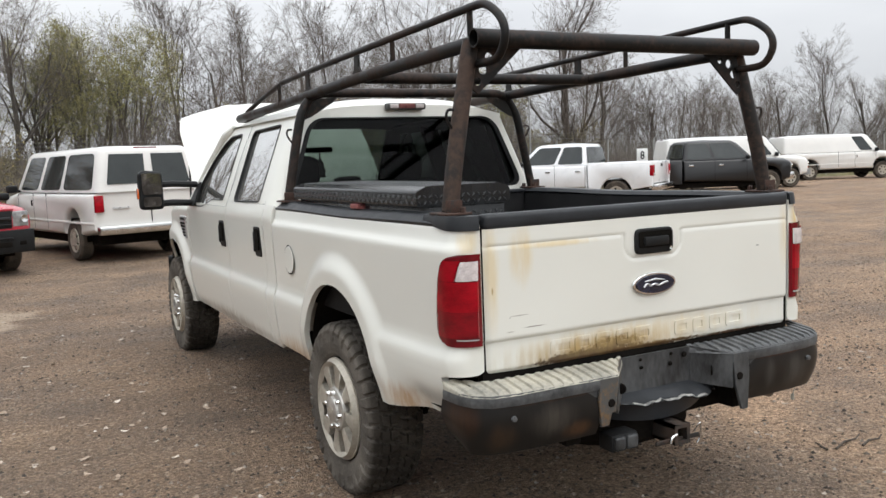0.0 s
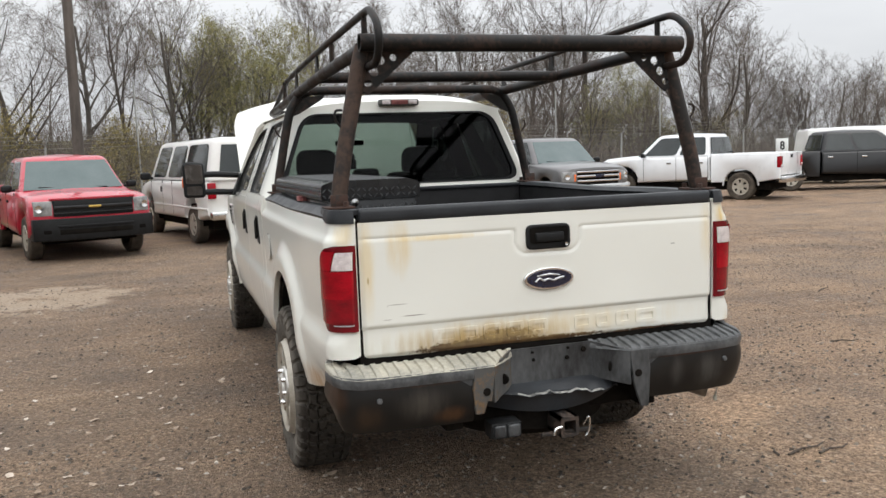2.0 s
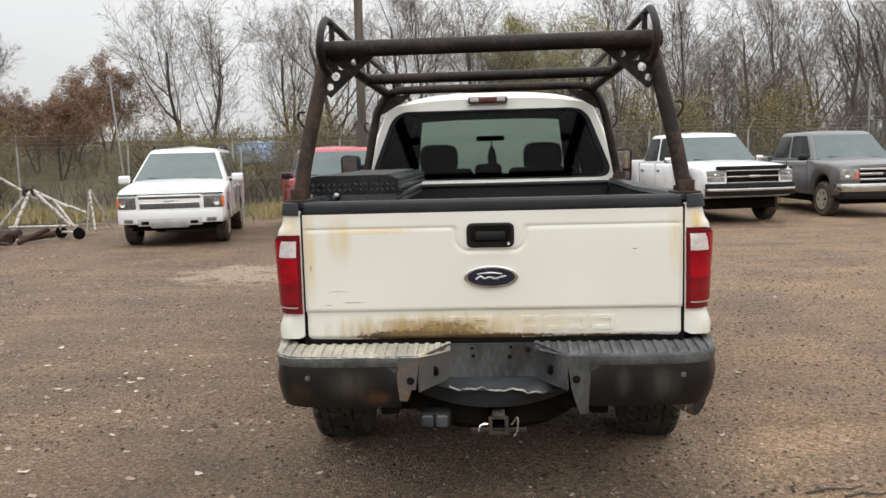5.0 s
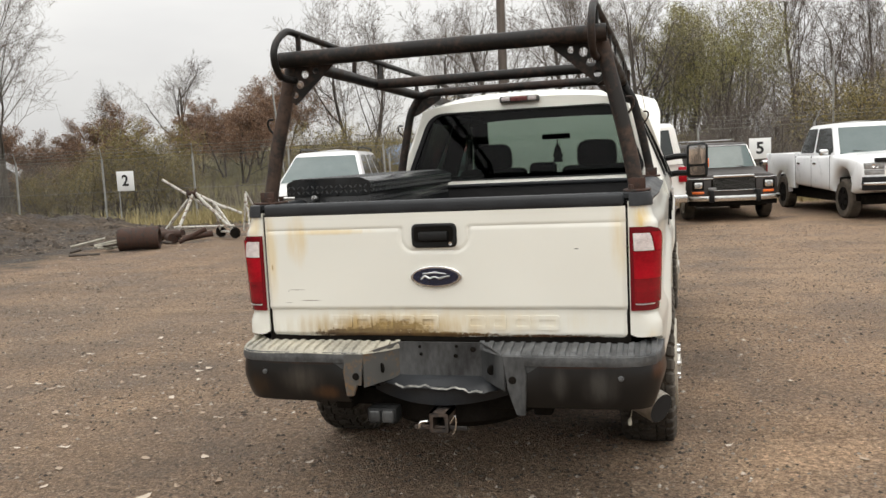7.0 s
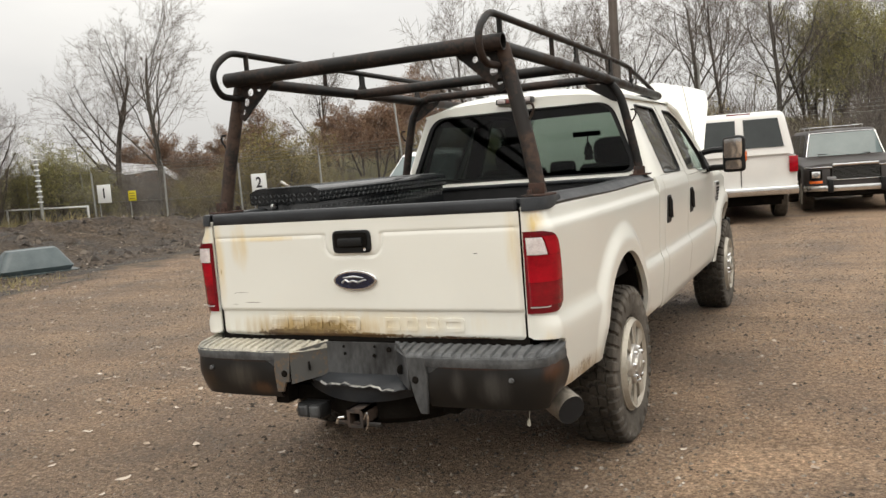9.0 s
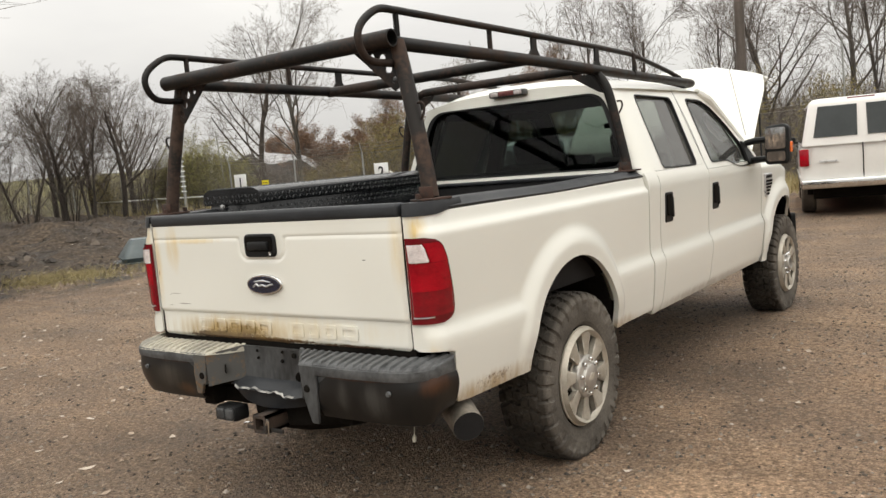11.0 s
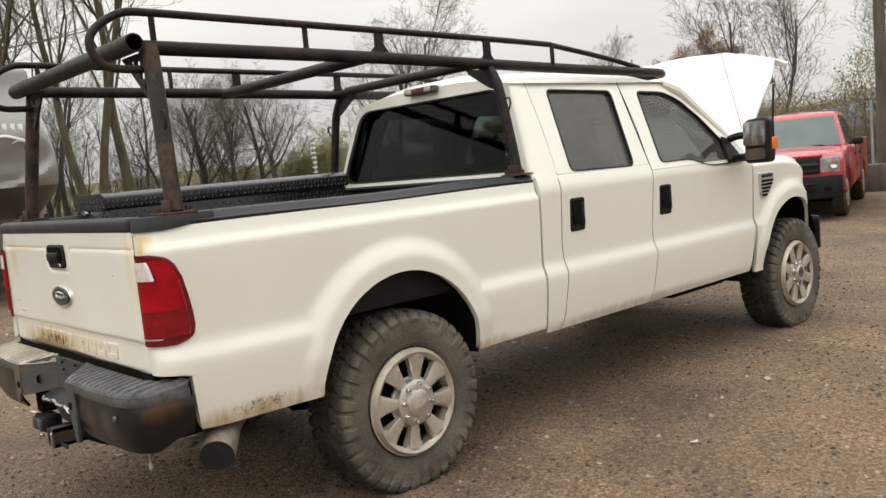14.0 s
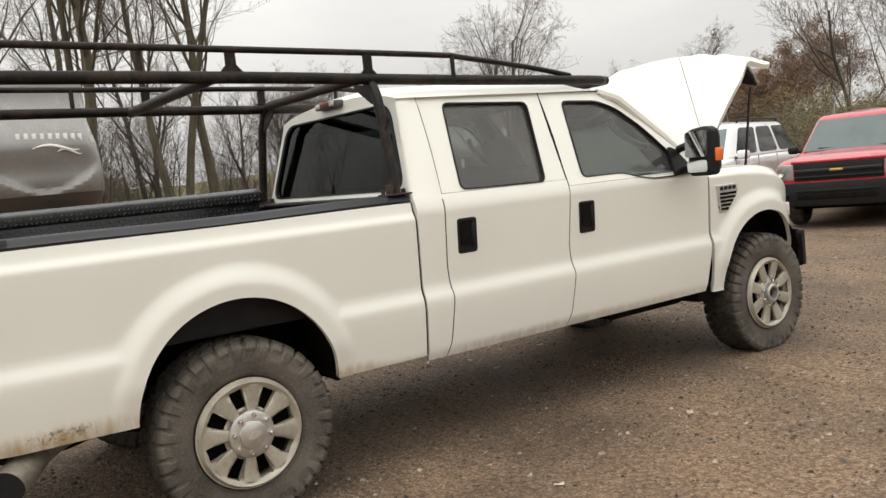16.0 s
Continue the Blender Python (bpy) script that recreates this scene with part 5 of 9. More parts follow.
def make_wheel(name, R, W, rimR, parent, m, lugs=38, open_hub=False):
    w = part(name, lathe(BM(), [(rimR - 0.012, -W * 0.42), (rimR - 0.02, -0.02), (rimR - 0.028, W * 0.30), (rimR - 0.004, W * 0.40), (rimR + 0.003, W * 0.43), (rimR + 0.003, W * 0.455), (rimR - 0.003, W * 0.46), (rimR - 0.008, W * 0.44), (rimR - 0.03, W * 0.30)], 64), M_ALLOY, parent, "dusty alloy wheel with an all-terrain tyre")
    w.matrix_basis = m
    part("tyre", tyre_mesh(R, W, rimR, lugs), M_TRUCK_TYRE, w, "chunky dusty all-terrain tyre", smooth=False)
    face = part("rim", spoke_rim(rimR, wide=1.55 if open_hub else 1.08), M_ALLOY, w, "eight-spoke alloy rim", solid=0.030)
    f0 = W * 0.42
    face.location = (f0, 0, 0)
    part("brake_drum", lathe(BM(), [(0.0, f0 - 0.06), (0.222, f0 - 0.06), (0.222, f0 - 0.10), (0.0, f0 - 0.10)], 40), M_DARK, w)
    if open_hub:
        cap = part("hub", lathe(BM(), [(0.0, f0 - 0.01), (0.044, f0 - 0.01), (0.046, f0 + 0.048), (0.058, f0 + 0.050), (0.066, f0 + 0.044), (0.068, f0 + 0.014), (0.104, f0 + 0.010), (0.111, f0 + 0.004), (0.112, f0 - 0.03)], 40), M_HUB, w, "open machined front hub")
        part("hub_bore", lathe(BM(), [(0.0, f0 + 0.012), (0.030, f0 + 0.012), (0.034, f0 + 0.0)], 24), M_DARK, cap)
    else:
        cap = part("hub_cap", lathe(BM(), [(0.0, f0 + 0.056), (0.056, f0 + 0.055), (0.063, f0 + 0.051), (0.066, f0 + 0.038), (0.098, f0 + 0.036), (0.107, f0 + 0.031), (0.111, f0 + 0.018), (0.112, f0 - 0.03)], 48), M_HUB, w, "machined hub cap")
        part("cap_badge", fix(prism(BM(), oval(0.034, 0.016, 24), lambda a, b, d: Vector((d, a, b)), f0 + 0.052, f0 + 0.0585)), M_ALLOY, cap)
    for k in range(8):
        a = (k + 0.5) * math.tau / 8
        part("wheel_nut", lathe(BM(), [(0.0, 0.046), (0.009, 0.044), (0.0125, 0.038), (0.0125, 0.0)], 8, Matrix.Translation((f0 + (0.010 if not open_hub else -0.006), 0.088 * math.cos(a), 0.088 * math.sin(a)))), M_CHROME, w)
    return w


WR, WW = 0.432, 0.278
for s in (-1, 1):
    for y in (0.0, 3.967):
        make_wheel("wheel", WR, WW, 0.252, truck, Matrix.Translation((s * 0.862, y, WR - 0.024)) @ (Matrix() if s > 0 else Matrix.Rotation(math.pi, 4, "Z")) @ Matrix.Rotation(radians(14 if y < 1 else 3), 4, "X"), open_hub=y > 1)

# rear bumper: ribbed step pads, end shells, buckled middle
bumper = put_at(tagged(new("rear_bumper"), ""), Matrix())
bumper.parent = truck


def strip(plan, z0, z1, nz=5, puff=0.0, tuck=0.0):
    """An upright band along a plan line (x, y), bulged and tucked at the bottom."""
    P = [Vector(p) for p in plan]

    def f(u, v):
        i = min(int(u * (len(P) - 1)), len(P) - 2)
        t = u * (len(P) - 1) - i
        p = P[i].lerp(P[i + 1], t)
        d = (P[i + 1] - P[i]).normalized()
        n = Vector((d.y, -d.x))
        o = puff * math.sin(math.pi * v) - tuck * (1 - v) ** 2.2
        q = p + n * o
        return Vector((q.x, q.y, z0 + (z1 - z0) * v))
    return fix(grid(BM(), (len(P) - 1) * 4, nz, f))


BAND = [(0.315, -1.322), (0.40, -1.322), (0.60, -1.324), (0.78, -1.316), (0.88, -1.296), (0.935, -1.25), (0.958, -1.19), (0.968, -1.08)]


def band_at(x):
    """Front line of the bumper at half-width x."""
    return lerp_table([(a, b) for a, b in BAND], x)


for s in (-1, 1):
    # dark end shell, let into the grey frame, with a rounded upper corner
    plan = curve_pts([Vector((a, b + 0.010, 0)) for a, b in BAND[1:]], 5)

    def shell_pt(u, v, s=s):
        t = u * (len(plan) - 1)
        i = min(int(t), len(plan) - 2)
        q = plan[i].lerp(plan[i + 1], t - i)
        top = 0.708 - 0.042 * (1 - smooth01(0.0, 0.085, u)) ** 1.6
        low = 0.514 + 0.045 * smooth01(0.72, 1.0, u)
        bulge = 0.010 * math.sin(math.pi * v) - 0.030 * (1 - v) ** 2.4
        way = (plan[i + 1] - plan[i]).normalized()
        return Vector((s * (q.x + way.y * bulge + 0.010 * noise.noise(Vector((u * 3, v * 2, s)))), q.y - way.x * bulge, low + (top - low) * v))
    part("end_shell", fix(grid(BM(), 48, 12, shell_pt)), M_BUMPER_DARK, bumper, "dark scuffed bumper end with rust", solid=0.012)
    part("shell_bolt", lathe(BM(), [(0.0, 0.012), (0.010, 0.010), (0.012, 0.0)], 12, pose(s * 0.80, -1.312, 0.655, 0, 0, -90)), M_STEP, bumper)
    # grey frame: band along the top, flange down the inner side
    part("upper_band", strip([(s * a, b) for a, b in (BAND if s > 0 else BAND[::-1])], 0.703, 0.749, 4, 0.004), M_STEP, bumper, solid=0.010)
    low = 0.490 if s > 0 else 0.552
    flange = [(0.313, 0.745), (0.405, 0.745), (0.405, 0.700), (0.412, 0.66), (0.402, low), (0.366, low), (0.348, low + 0.05), (0.330, 0.60)]
    part("flange", fix(prism(BM(), [(s * a, b) for a, b in flange], lambda a, b, d: Vector((a, d, b)), -1.326, -1.312)), M_BUMPER if s > 0 else M_WORN_FLANGE, bumper, bevel=0.003)
    part("flange_web", rbox(*sorted((s * 0.398, s * 0.52)), -1.312, -1.300, 0.60, 0.712, 0.003), M_BUMPER, bumper)
    part("flange_bolt", lathe(BM(), [(0.0, 0.006), (0.015, 0.005), (0.017, 0.0)], 14, pose(s * 0.352, -1.326, 0.642, 0, 0, -90)), M_DARK, bumper)

    def side_pt(u, v, s=s):
        x, y = 0.315 - 0.125 * u, -1.322 + 0.128 * u
        z0, z1 = 0.592 + 0.022 * u, 0.745 + 0.028 * u
        return Vector((s * x, y + 0.004 * noise.noise(Vector((u * 4, v * 4, 5 + s))), z0 + (z1 - z0) * v))
    part("notch_side", fix(grid(BM(), 10, 10, side_pt)), M_BUMPER if s > 0 else M_WORN_FLANGE, bumper, solid=0.008)
    part("notch_hole", lathe(BM(), [(0.0, 0.003), (0.019, 0.003), (0.023, -0.004)], 18, pose(s * 0.252, -1.262, 0.668, 0, 0, -90 + s * 45)), M_DARK, bumper)
    # ribbed pad, falling to the front edge

    def pad(u, v, s=s):
        x = 0.185 + 0.785 * u
        front = lerp_table([(0.185, -1.195), (0.315, -1.326), (0.40, -1.326), (0.60, -1.328), (0.78, -1.320), (0.88, -1.300), (0.935, -1.256), (0.960, -1.195), (0.970, -1.085)], x)
        back = -1.180 + 0.105 * smooth01(0.82, 0.93, x)
        y = back + (front - back) * v
        ridge = 0.009 if (x / 0.046) % 1.0 < 0.5 else 0.0
        ridge *= smooth01(0.0, 0.06, v) * smooth01(1.0, 0.86, v)
        dent = 0.006 * noise.noise(Vector((x * 5, y * 5, s * 3))) if s < 0 else 0.0
        return Vector((s * x, y, 0.772 - 0.022 * v + ridge + dent - 0.008 * smooth01(0.88, 1.0, v)))
    part("step_pad", fix(grid(BM(), 190, 12, pad)), M_STEP_DUSTY if s < 0 else M_STEP, bumper, "ribbed step pad" if s > 0 else "dusty ribbed step pad", smooth=False)
part("notch_plate", strip([(-0.195, -1.196), (0.0, -1.193), (0.195, -1.196)], 0.612, 0.772, 5, -0.004), M_BUMPER, bumper, solid=0.008)
for x, z, r in ((-0.085, 0.718, 0.006), (0.075, 0.712, 0.008), (0.155, 0.742, 0.011), (-0.09, 0.752, 0.005), (0.08, 0.755, 0.005)):
    part("plate_hole", lathe(BM(), [(0.0, 0.003), (r, 0.003), (r + 0.002, -0.003)], 12, pose(x, -1.199, z, 0, 0, -90)), M_DARK, bumper)


def torn(u, v):
    x = -0.225 + 0.50 * u
    half = 0.5 - abs(u - 0.5)
    y = -1.195 - (0.030 + 0.058 * smooth01(0.0, 0.22, half) + 0.010 * math.sin(7 * u + 1)) * v
    z = 0.622 - 0.030 * v - 0.012 * v * v * (2 * u) + 0.014 * noise.noise(Vector((x * 9, y * 14, 2))) * (0.2 + v)
    x += 0.06 * (u - 0.5) * v
    if v > 0.99:
        z += 0.012 * noise.noise(Vector((x * 30, 3, 1)))
        y += 0.024 * noise.noise(Vector((x * 19, 1, 5)))
    return Vector((x, y, z))


part("torn_shelf", fix(grid(BM(), 70, 12, torn)), M_TRIM, bumper, "buckled and torn bumper shelf", solid=0.006)
bm = BM()
P = [torn(k / 70, 1.0) for k in range(71)]
for k in range(8, 58):
    a, b = P[k], P[k + 1]
    w = 0.001 + 0.008 * abs(noise.noise(Vector((k * 0.37, 2.0, 0))))
    q = [a + Vector((0, -0.003, 0.004)), b + Vector((0, -0.003, 0.004)), b + Vector((0, 0.006 + w, 0.009)), a + Vector((0, 0.006 + w, 0.009))]
    bm.faces.new([bm.verts.new(p) for p in q])
part("torn_edge", bm, M_BARE, bumper, "bright torn metal edge", smooth=False)
part("lower_valance", fix(grid(BM(), 30, 6, lambda u, v: (lambda x: Vector((x, -1.262 + 0.10 * (x / 0.33) ** 2 + 0.02 * (1 - v), 0.498 + 0.040 * (x / 0.33) ** 2 + (0.088 - 0.035 * (x / 0.33) ** 2) * v)))(-0.33 + 0.67 * u))), M_TRIM, bumper, "curved dark lower valance", solid=0.01)
# dark sheet behind the bumper, standing in for the shade there
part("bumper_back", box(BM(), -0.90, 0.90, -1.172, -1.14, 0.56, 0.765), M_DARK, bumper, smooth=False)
# hitch and trailer socket
hitch = part("hitch_tube", rbox(-0.50, 0.50, -1.14, -1.06, 0.46, 0.54, 0.01), M_DARK, truck)
rec = part("hitch_receiver", fix(holed(rounded([(-0.042, 0.402), (0.042, 0.402), (0.042, 0.486), (-0.042, 0.486)], 0.01), [rounded([(-0.027, 0.417), (0.027, 0.417), (0.027, 0.471), (-0.027, 0.471)], 0.006)], lambda a, b: Vector((a + 0.02, -1.325, b)))), M_HITCH, hitch, "square hitch receiver", solid=0.0)
for x0, x1, z0, z1 in ((-0.042, -0.027, 0.402, 0.486), (0.027, 0.042, 0.402, 0.486), (-0.042, 0.042, 0.402, 0.417), (-0.042, 0.042, 0.471, 0.486)):
    part("receiver_wall", box(BM(), x0 + 0.02, x1 + 0.02, -1.324, -1.10, z0, z1), M_HITCH, rec, smooth=False)
part("chain_plate", rbox(-0.10, 0.14, -1.30, -1.29, 0.405, 0.425, 0.004), M_HITCH, hitch)
part("pin_clip", tube(BM(), curve_pts([(0.075, -1.335, 0.45), (0.10, -1.345, 0.485), (0.10, -1.345, 0.43), (0.085, -1.34, 0.40)], 5), 0.004, 6), M_CHROME, hitch)
part("hook_pin", tube(BM(), curve_pts([(-0.025, -1.34, 0.455), (-0.055, -1.345, 0.45), (-0.065, -1.345, 0.425)], 5), 0.006, 6), M_CHROME, hitch)
plug = part("trailer_socket", rbox(-0.325, -0.185, -1.29, -1.20, 0.418, 0.492, 0.014), M_BLACK_PLASTIC, truck, "trailer wiring socket")
for x0, x1 in ((-0.316, -0.258), (-0.252, -0.194)):
    part("socket_cap", rbox(x0, x1, -1.302, -1.286, 0.426, 0.484, 0.012, 3), M_BUMPER, plug)
part("hanging_tag", tube(BM(), curve_pts([(0.83, -1.20, 0.56), (0.835, -1.215, 0.50), (0.825, -1.21, 0.45)], 4) + [Vector((0.825, -1.21, 0.43))], [0.002] * 8 + [0.009, 0.009], 6), M_STEP_DUSTY, truck)

# cab inside
cabin = part("dashboard", rbox(-0.86, 0.86, 2.98, 3.36, 0.90, 1.36, 0.05, 3), M_GREY_TRIM, truck, "dark dashboard")
# linings in near-black seat cloth: the cab's shade is put into their colour
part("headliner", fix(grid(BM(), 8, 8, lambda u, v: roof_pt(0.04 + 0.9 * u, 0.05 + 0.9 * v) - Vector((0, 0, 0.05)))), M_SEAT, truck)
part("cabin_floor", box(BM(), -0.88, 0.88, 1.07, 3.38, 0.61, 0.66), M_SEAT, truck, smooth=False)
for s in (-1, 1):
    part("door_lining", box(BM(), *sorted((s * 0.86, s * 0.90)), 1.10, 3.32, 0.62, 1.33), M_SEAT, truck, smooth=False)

    # lined pillars and roof sides, in the same near-black
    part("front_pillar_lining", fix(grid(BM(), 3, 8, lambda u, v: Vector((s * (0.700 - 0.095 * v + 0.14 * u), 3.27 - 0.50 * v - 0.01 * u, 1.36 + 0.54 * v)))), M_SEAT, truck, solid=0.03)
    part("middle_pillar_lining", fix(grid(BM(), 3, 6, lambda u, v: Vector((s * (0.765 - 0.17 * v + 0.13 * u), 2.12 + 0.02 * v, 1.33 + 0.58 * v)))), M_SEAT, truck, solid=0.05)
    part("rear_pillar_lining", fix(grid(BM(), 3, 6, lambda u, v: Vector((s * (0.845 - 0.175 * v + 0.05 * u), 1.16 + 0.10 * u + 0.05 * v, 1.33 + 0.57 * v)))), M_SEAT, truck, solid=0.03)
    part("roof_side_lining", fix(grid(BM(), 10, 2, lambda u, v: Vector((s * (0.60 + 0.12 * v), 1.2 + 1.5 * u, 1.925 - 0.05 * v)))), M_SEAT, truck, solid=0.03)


def seat(x, y, w, rests):
    st = part("seat", rbox(x - w / 2, x + w / 2, y, y + 0.50, 0.80, 0.98, 0.05, 3), M_SEAT, truck, "dark cloth seat")
    m = pose(x, y + 0.05, 0.95, 12, 0, 0)
    bm = rbox(-w / 2, w / 2, -0.13, 0.0, 0.0, 0.56 if rests else 0.525, 0.05, 3)
    bmesh.ops.transform(bm, matrix=m, verts=bm.verts)
    part("backrest", bm, M_SEAT, st)
    for hx in rests:
        bm = rbox(-0.155, 0.155, -0.11, 0.0, 0.52, 0.75, 0.075, 4)
        bmesh.ops.transform(bm, matrix=pose(hx, y + 0.05, 0.95, 10, 0, 0), verts=bm.verts)
        part("headrest", bm, M_SEAT, st)


seat(-0.42, 2.20, 0.56, (-0.42,))
seat(0.42, 2.20, 0.56, (0.42,))
seat(0.0, 1.34, 1.55, ())
part("centre_headrest", rbox(-0.13, 0.09, 2.10, 2.19, 1.36, 1.52, 0.04, 3), M_SEAT, truck)
part("steering_wheel", lathe(BM(), [(0.175 + 0.016 * math.cos(a), 0.016 * math.sin(a)) for a in [k * math.tau / 8 for k in range(9)]], 32, pose(-0.42, 2.83, 1.22, 0, -25, 90)), M_BLACK_PLASTIC, truck)
part("inside_mirror", rbox(-0.125, 0.125, 2.80, 2.825, 1.715, 1.76, 0.012), M_BLACK_PLASTIC, truck)
part("air_freshener", fix(prism(BM(), [(-0.04, 1.51), (0.045, 1.51), (0.036, 1.55), (0.05, 1.565), (0.028, 1.60), (0.036, 1.615), (0.006, 1.67), (0.004, 1.72), (-0.004, 1.72), (-0.006, 1.67), (-0.036, 1.615), (-0.028, 1.60), (-0.048, 1.565), (-0.032, 1.55)], lambda a, b, d: Vector((a + 0.01, 2.81 + d, b)), 0, 0.006)), M_DARK, truck)
for s in (-1, 1):
    part("grab_handle", tube(BM(), curve_pts([(s * 0.76, 2.72, 1.74), (s * 0.77, 2.76, 1.66), (s * 0.81, 2.90, 1.56), (s * 0.83, 2.97, 1.54)], 5), 0.02, 6), M_GREY_TRIM, truck)

# ---- ladder rack over the pickup ----
rack = put_at(thing("ladder_rack", "rusty black steel ladder rack bolted to the bed rails", "ladder rack"), TRUCK_AT)
RX = 0.71
for s in (-1, 1):
    # lower rail, drawn in towards the front
    main = [(s * RX, -0.99, 2.072), (s * RX, 0.23, 2.050), (s * 0.70, 1.0, 2.030), (s * 0.68, 1.8, 2.012), (s * 0.655, 2.70, 1.998), (s * 0.60, 2.84, 1.996)]
    part("lower_rail", tube(BM(), curve_pts(main, 6), 0.030, 14), M_RACK, rack, "rusty black lower rail")
    top = [(s * RX, -0.93, 2.21), (s * RX, 0.2, 2.185), (s * 0.70, 1.0, 2.168), (s * 0.69, 1.50, 2.155), (s * 0.685, 1.60, 2.148), (s * 0.665, 2.15, 2.085), (s * 0.66, 2.50, 2.03)]
    loop = [(s * RX, -0.93, 2.21), (s * RX, -1.05, 2.205), (s * RX, -1.15, 2.15), (s * RX, -1.19, 2.09), (s * RX, -1.175, 2.03), (s * RX, -1.12, 1.99), (s * RX, -0.99, 1.985)]
    part("upper_rail", tube(BM(), curve_pts(top, 5), 0.0165, 10), M_RACK, rack)
    part("end_loop", tube(BM(), curve_pts(loop, 6), 0.0165, 10), M_RACK, rack, "bent end loop of the top rail")
    for y, z0, z1 in ((-0.93, 2.06, 2.21), (-0.20, 2.05, 2.19), (1.55, 2.01, 2.15)):
        part("upright", tube(BM(), [(s * (RX - 0.004), y, z0), (s * (RX - 0.004), y, z1)], 0.013, 8), M_RACK, rack)
    for y, z0, z1 in ((0.23, 2.06, 2.18), (0.99, 2.03, 2.165)):
        poly = [(y - 0.075, z0), (y + 0.075, z0), (y + 0.026, z0 + 0.05), (y + 0.026, z1), (y - 0.026, z1), (y - 0.026, z0 + 0.05)]
        part("upright_gusset", fix(prism(BM(), poly, lambda a, b, d: Vector((s * (RX - 0.002 + d), a, b)), -0.006, 0.006)), M_RACK, rack)
    # posts
    rear = [(s * 0.868, -1.005, 1.415), (s * 0.835, -0.995, 1.60), (s * 0.79, -0.98, 1.80), (s * 0.742, -0.965, 2.0), (s * 0.722, -0.96, 2.075)]
    part("rear_post", tube(BM(), curve_pts(rear, 5), 0.034, 14), M_RACK_RUST, rack, "rust-brown rear post")
    front = [(s * 0.868, 0.985, 1.40), (s * 0.84, 0.99, 1.55), (s * 0.775, 0.995, 1.86), (s * 0.74, 1.0, 1.95), (s * 0.69, 1.0, 2.02)]
    part("front_post", tube(BM(), curve_pts(front, 5), 0.028, 12), M_RACK, rack)
    for y in (-1.0, 0.985):
        foot = part("foot_plate", rbox(*sorted((s * 0.81, s * 0.925)), y - 0.08, y + 0.065, 1.404, 1.414, 0.004), M_RUST, rack, "rusted foot bracket")
        part("foot_bracket", rbox(*sorted((s * 0.832, s * 0.905)), y - 0.042, y - 0.034, 1.412, 1.462, 0.003), M_RUST, foot)
        for dy in (-0.065, 0.06):
            part("bolt", lathe(BM(), [(0.0, 0.022), (0.012, 0.02), (0.013, 0.0)], 6, pose(s * 0.845, y + dy, 1.414, 0, -90, 0)), M_RUST, foot)
    # gusset with lightening holes under the rear crossbar
    tri = [(s * 0.71, 2.055), (s * 0.50, 2.055), (s * 0.53, 2.03), (s * 0.71, 1.87), (s * 0.755, 1.90)]
    holes = [[(s * cx + r * math.cos(k * math.tau / 14), cz + r * math.sin(k * math.tau / 14)) for k in range(14)] for cx, cz, r in ((0.685, 1.965, 0.020), (0.655, 2.012, 0.020), (0.600, 2.025, 0.015), (0.712, 1.918, 0.016))]
    bm = holed(tri, holes, lambda a, b: Vector((a, -0.985, b)))
    part("gusset", fix(bm), M_RACK, rack, "drilled triangular gusset", smooth=False, solid=0.01)
    bm = holed([(s * 0.70, 2.0), (s * 0.53, 2.02), (s * 0.55, 1.99), (s * 0.70, 1.90), (s * 0.755, 1.88)], [], lambda a, b: Vector((a, 1.0, b)))
    part("gusset", fix(bm), M_RACK, rack, smooth=False, solid=0.01)
    # tie hooks
    for y, z, x in ((-0.985, 1.76, 0.80), (0.992, 1.78, 0.795)):
        hook = [(s * (x + 0.012), y, z - 0.045), (s * (x + 0.045), y - 0.004, z - 0.012), (s * (x + 0.062), y - 0.008, z + 0.022), (s * (x + 0.055), y - 0.010, z + 0.046), (s * (x + 0.030), y - 0.010, z + 0.048)]
        part("tie_hook", tube(BM(), curve_pts(hook, 4), 0.0055, 6), M_RACK, rack)
part("rear_crossbar", tube(BM(), [(-0.755, -1.035, 2.078), (0.76, -1.035, 2.082)], 0.037, 18, hollow=0.86), M_RACK, rack, "open-ended rusty rear crossbar")
part("middle_crossbar", tube(BM(), [(-0.71, 0.13, 2.045), (0.71, 0.13, 2.05)], 0.030, 12), M_RACK, rack)
bow = [(-0.72, 1.0, 2.0), (-0.64, 1.0, 2.035), (-0.5, 1.0, 2.045), (0.5, 1.0, 2.045), (0.64, 1.0, 2.035), (0.72, 1.0, 2.0)]
part("front_crossbar", tube(BM(), curve_pts(bow, 5), 0.028, 12), M_RACK, rack)
nose = [(-0.655, 2.68, 1.998), (-0.60, 2.84, 1.997), (-0.48, 2.90, 2.0), (0.48, 2.90, 2.0), (0.60, 2.84, 1.997), (0.655, 2.68, 1.998)]
part("nose_bar", tube(BM(), curve_pts(nose, 5), 0.030, 12), M_RACK, rack)

# ---- checker-plate tool chest on the driver's side rail ----
chest = put_at(thing("tool_chest", "black diamond-plate tool chest lying along the bed rail", "tool box"), TRUCK_AT)
CX0, CX1, CY0, CY1 = -0.895, -0.44, -0.77, 0.80
part("body", rbox(CX0 + 0.03, CX1 - 0.015, CY0 + 0.015, CY1 - 0.015, 1.03, 1.445, 0.012), M_PLATE, chest)
lid_poly = rounded([(CX0, 1.425), (CX1, 1.425), (CX1, 1.492), (CX1 - 0.05, 1.512), (CX0 + 0.05, 1.512), (CX0, 1.492)], 0.012)
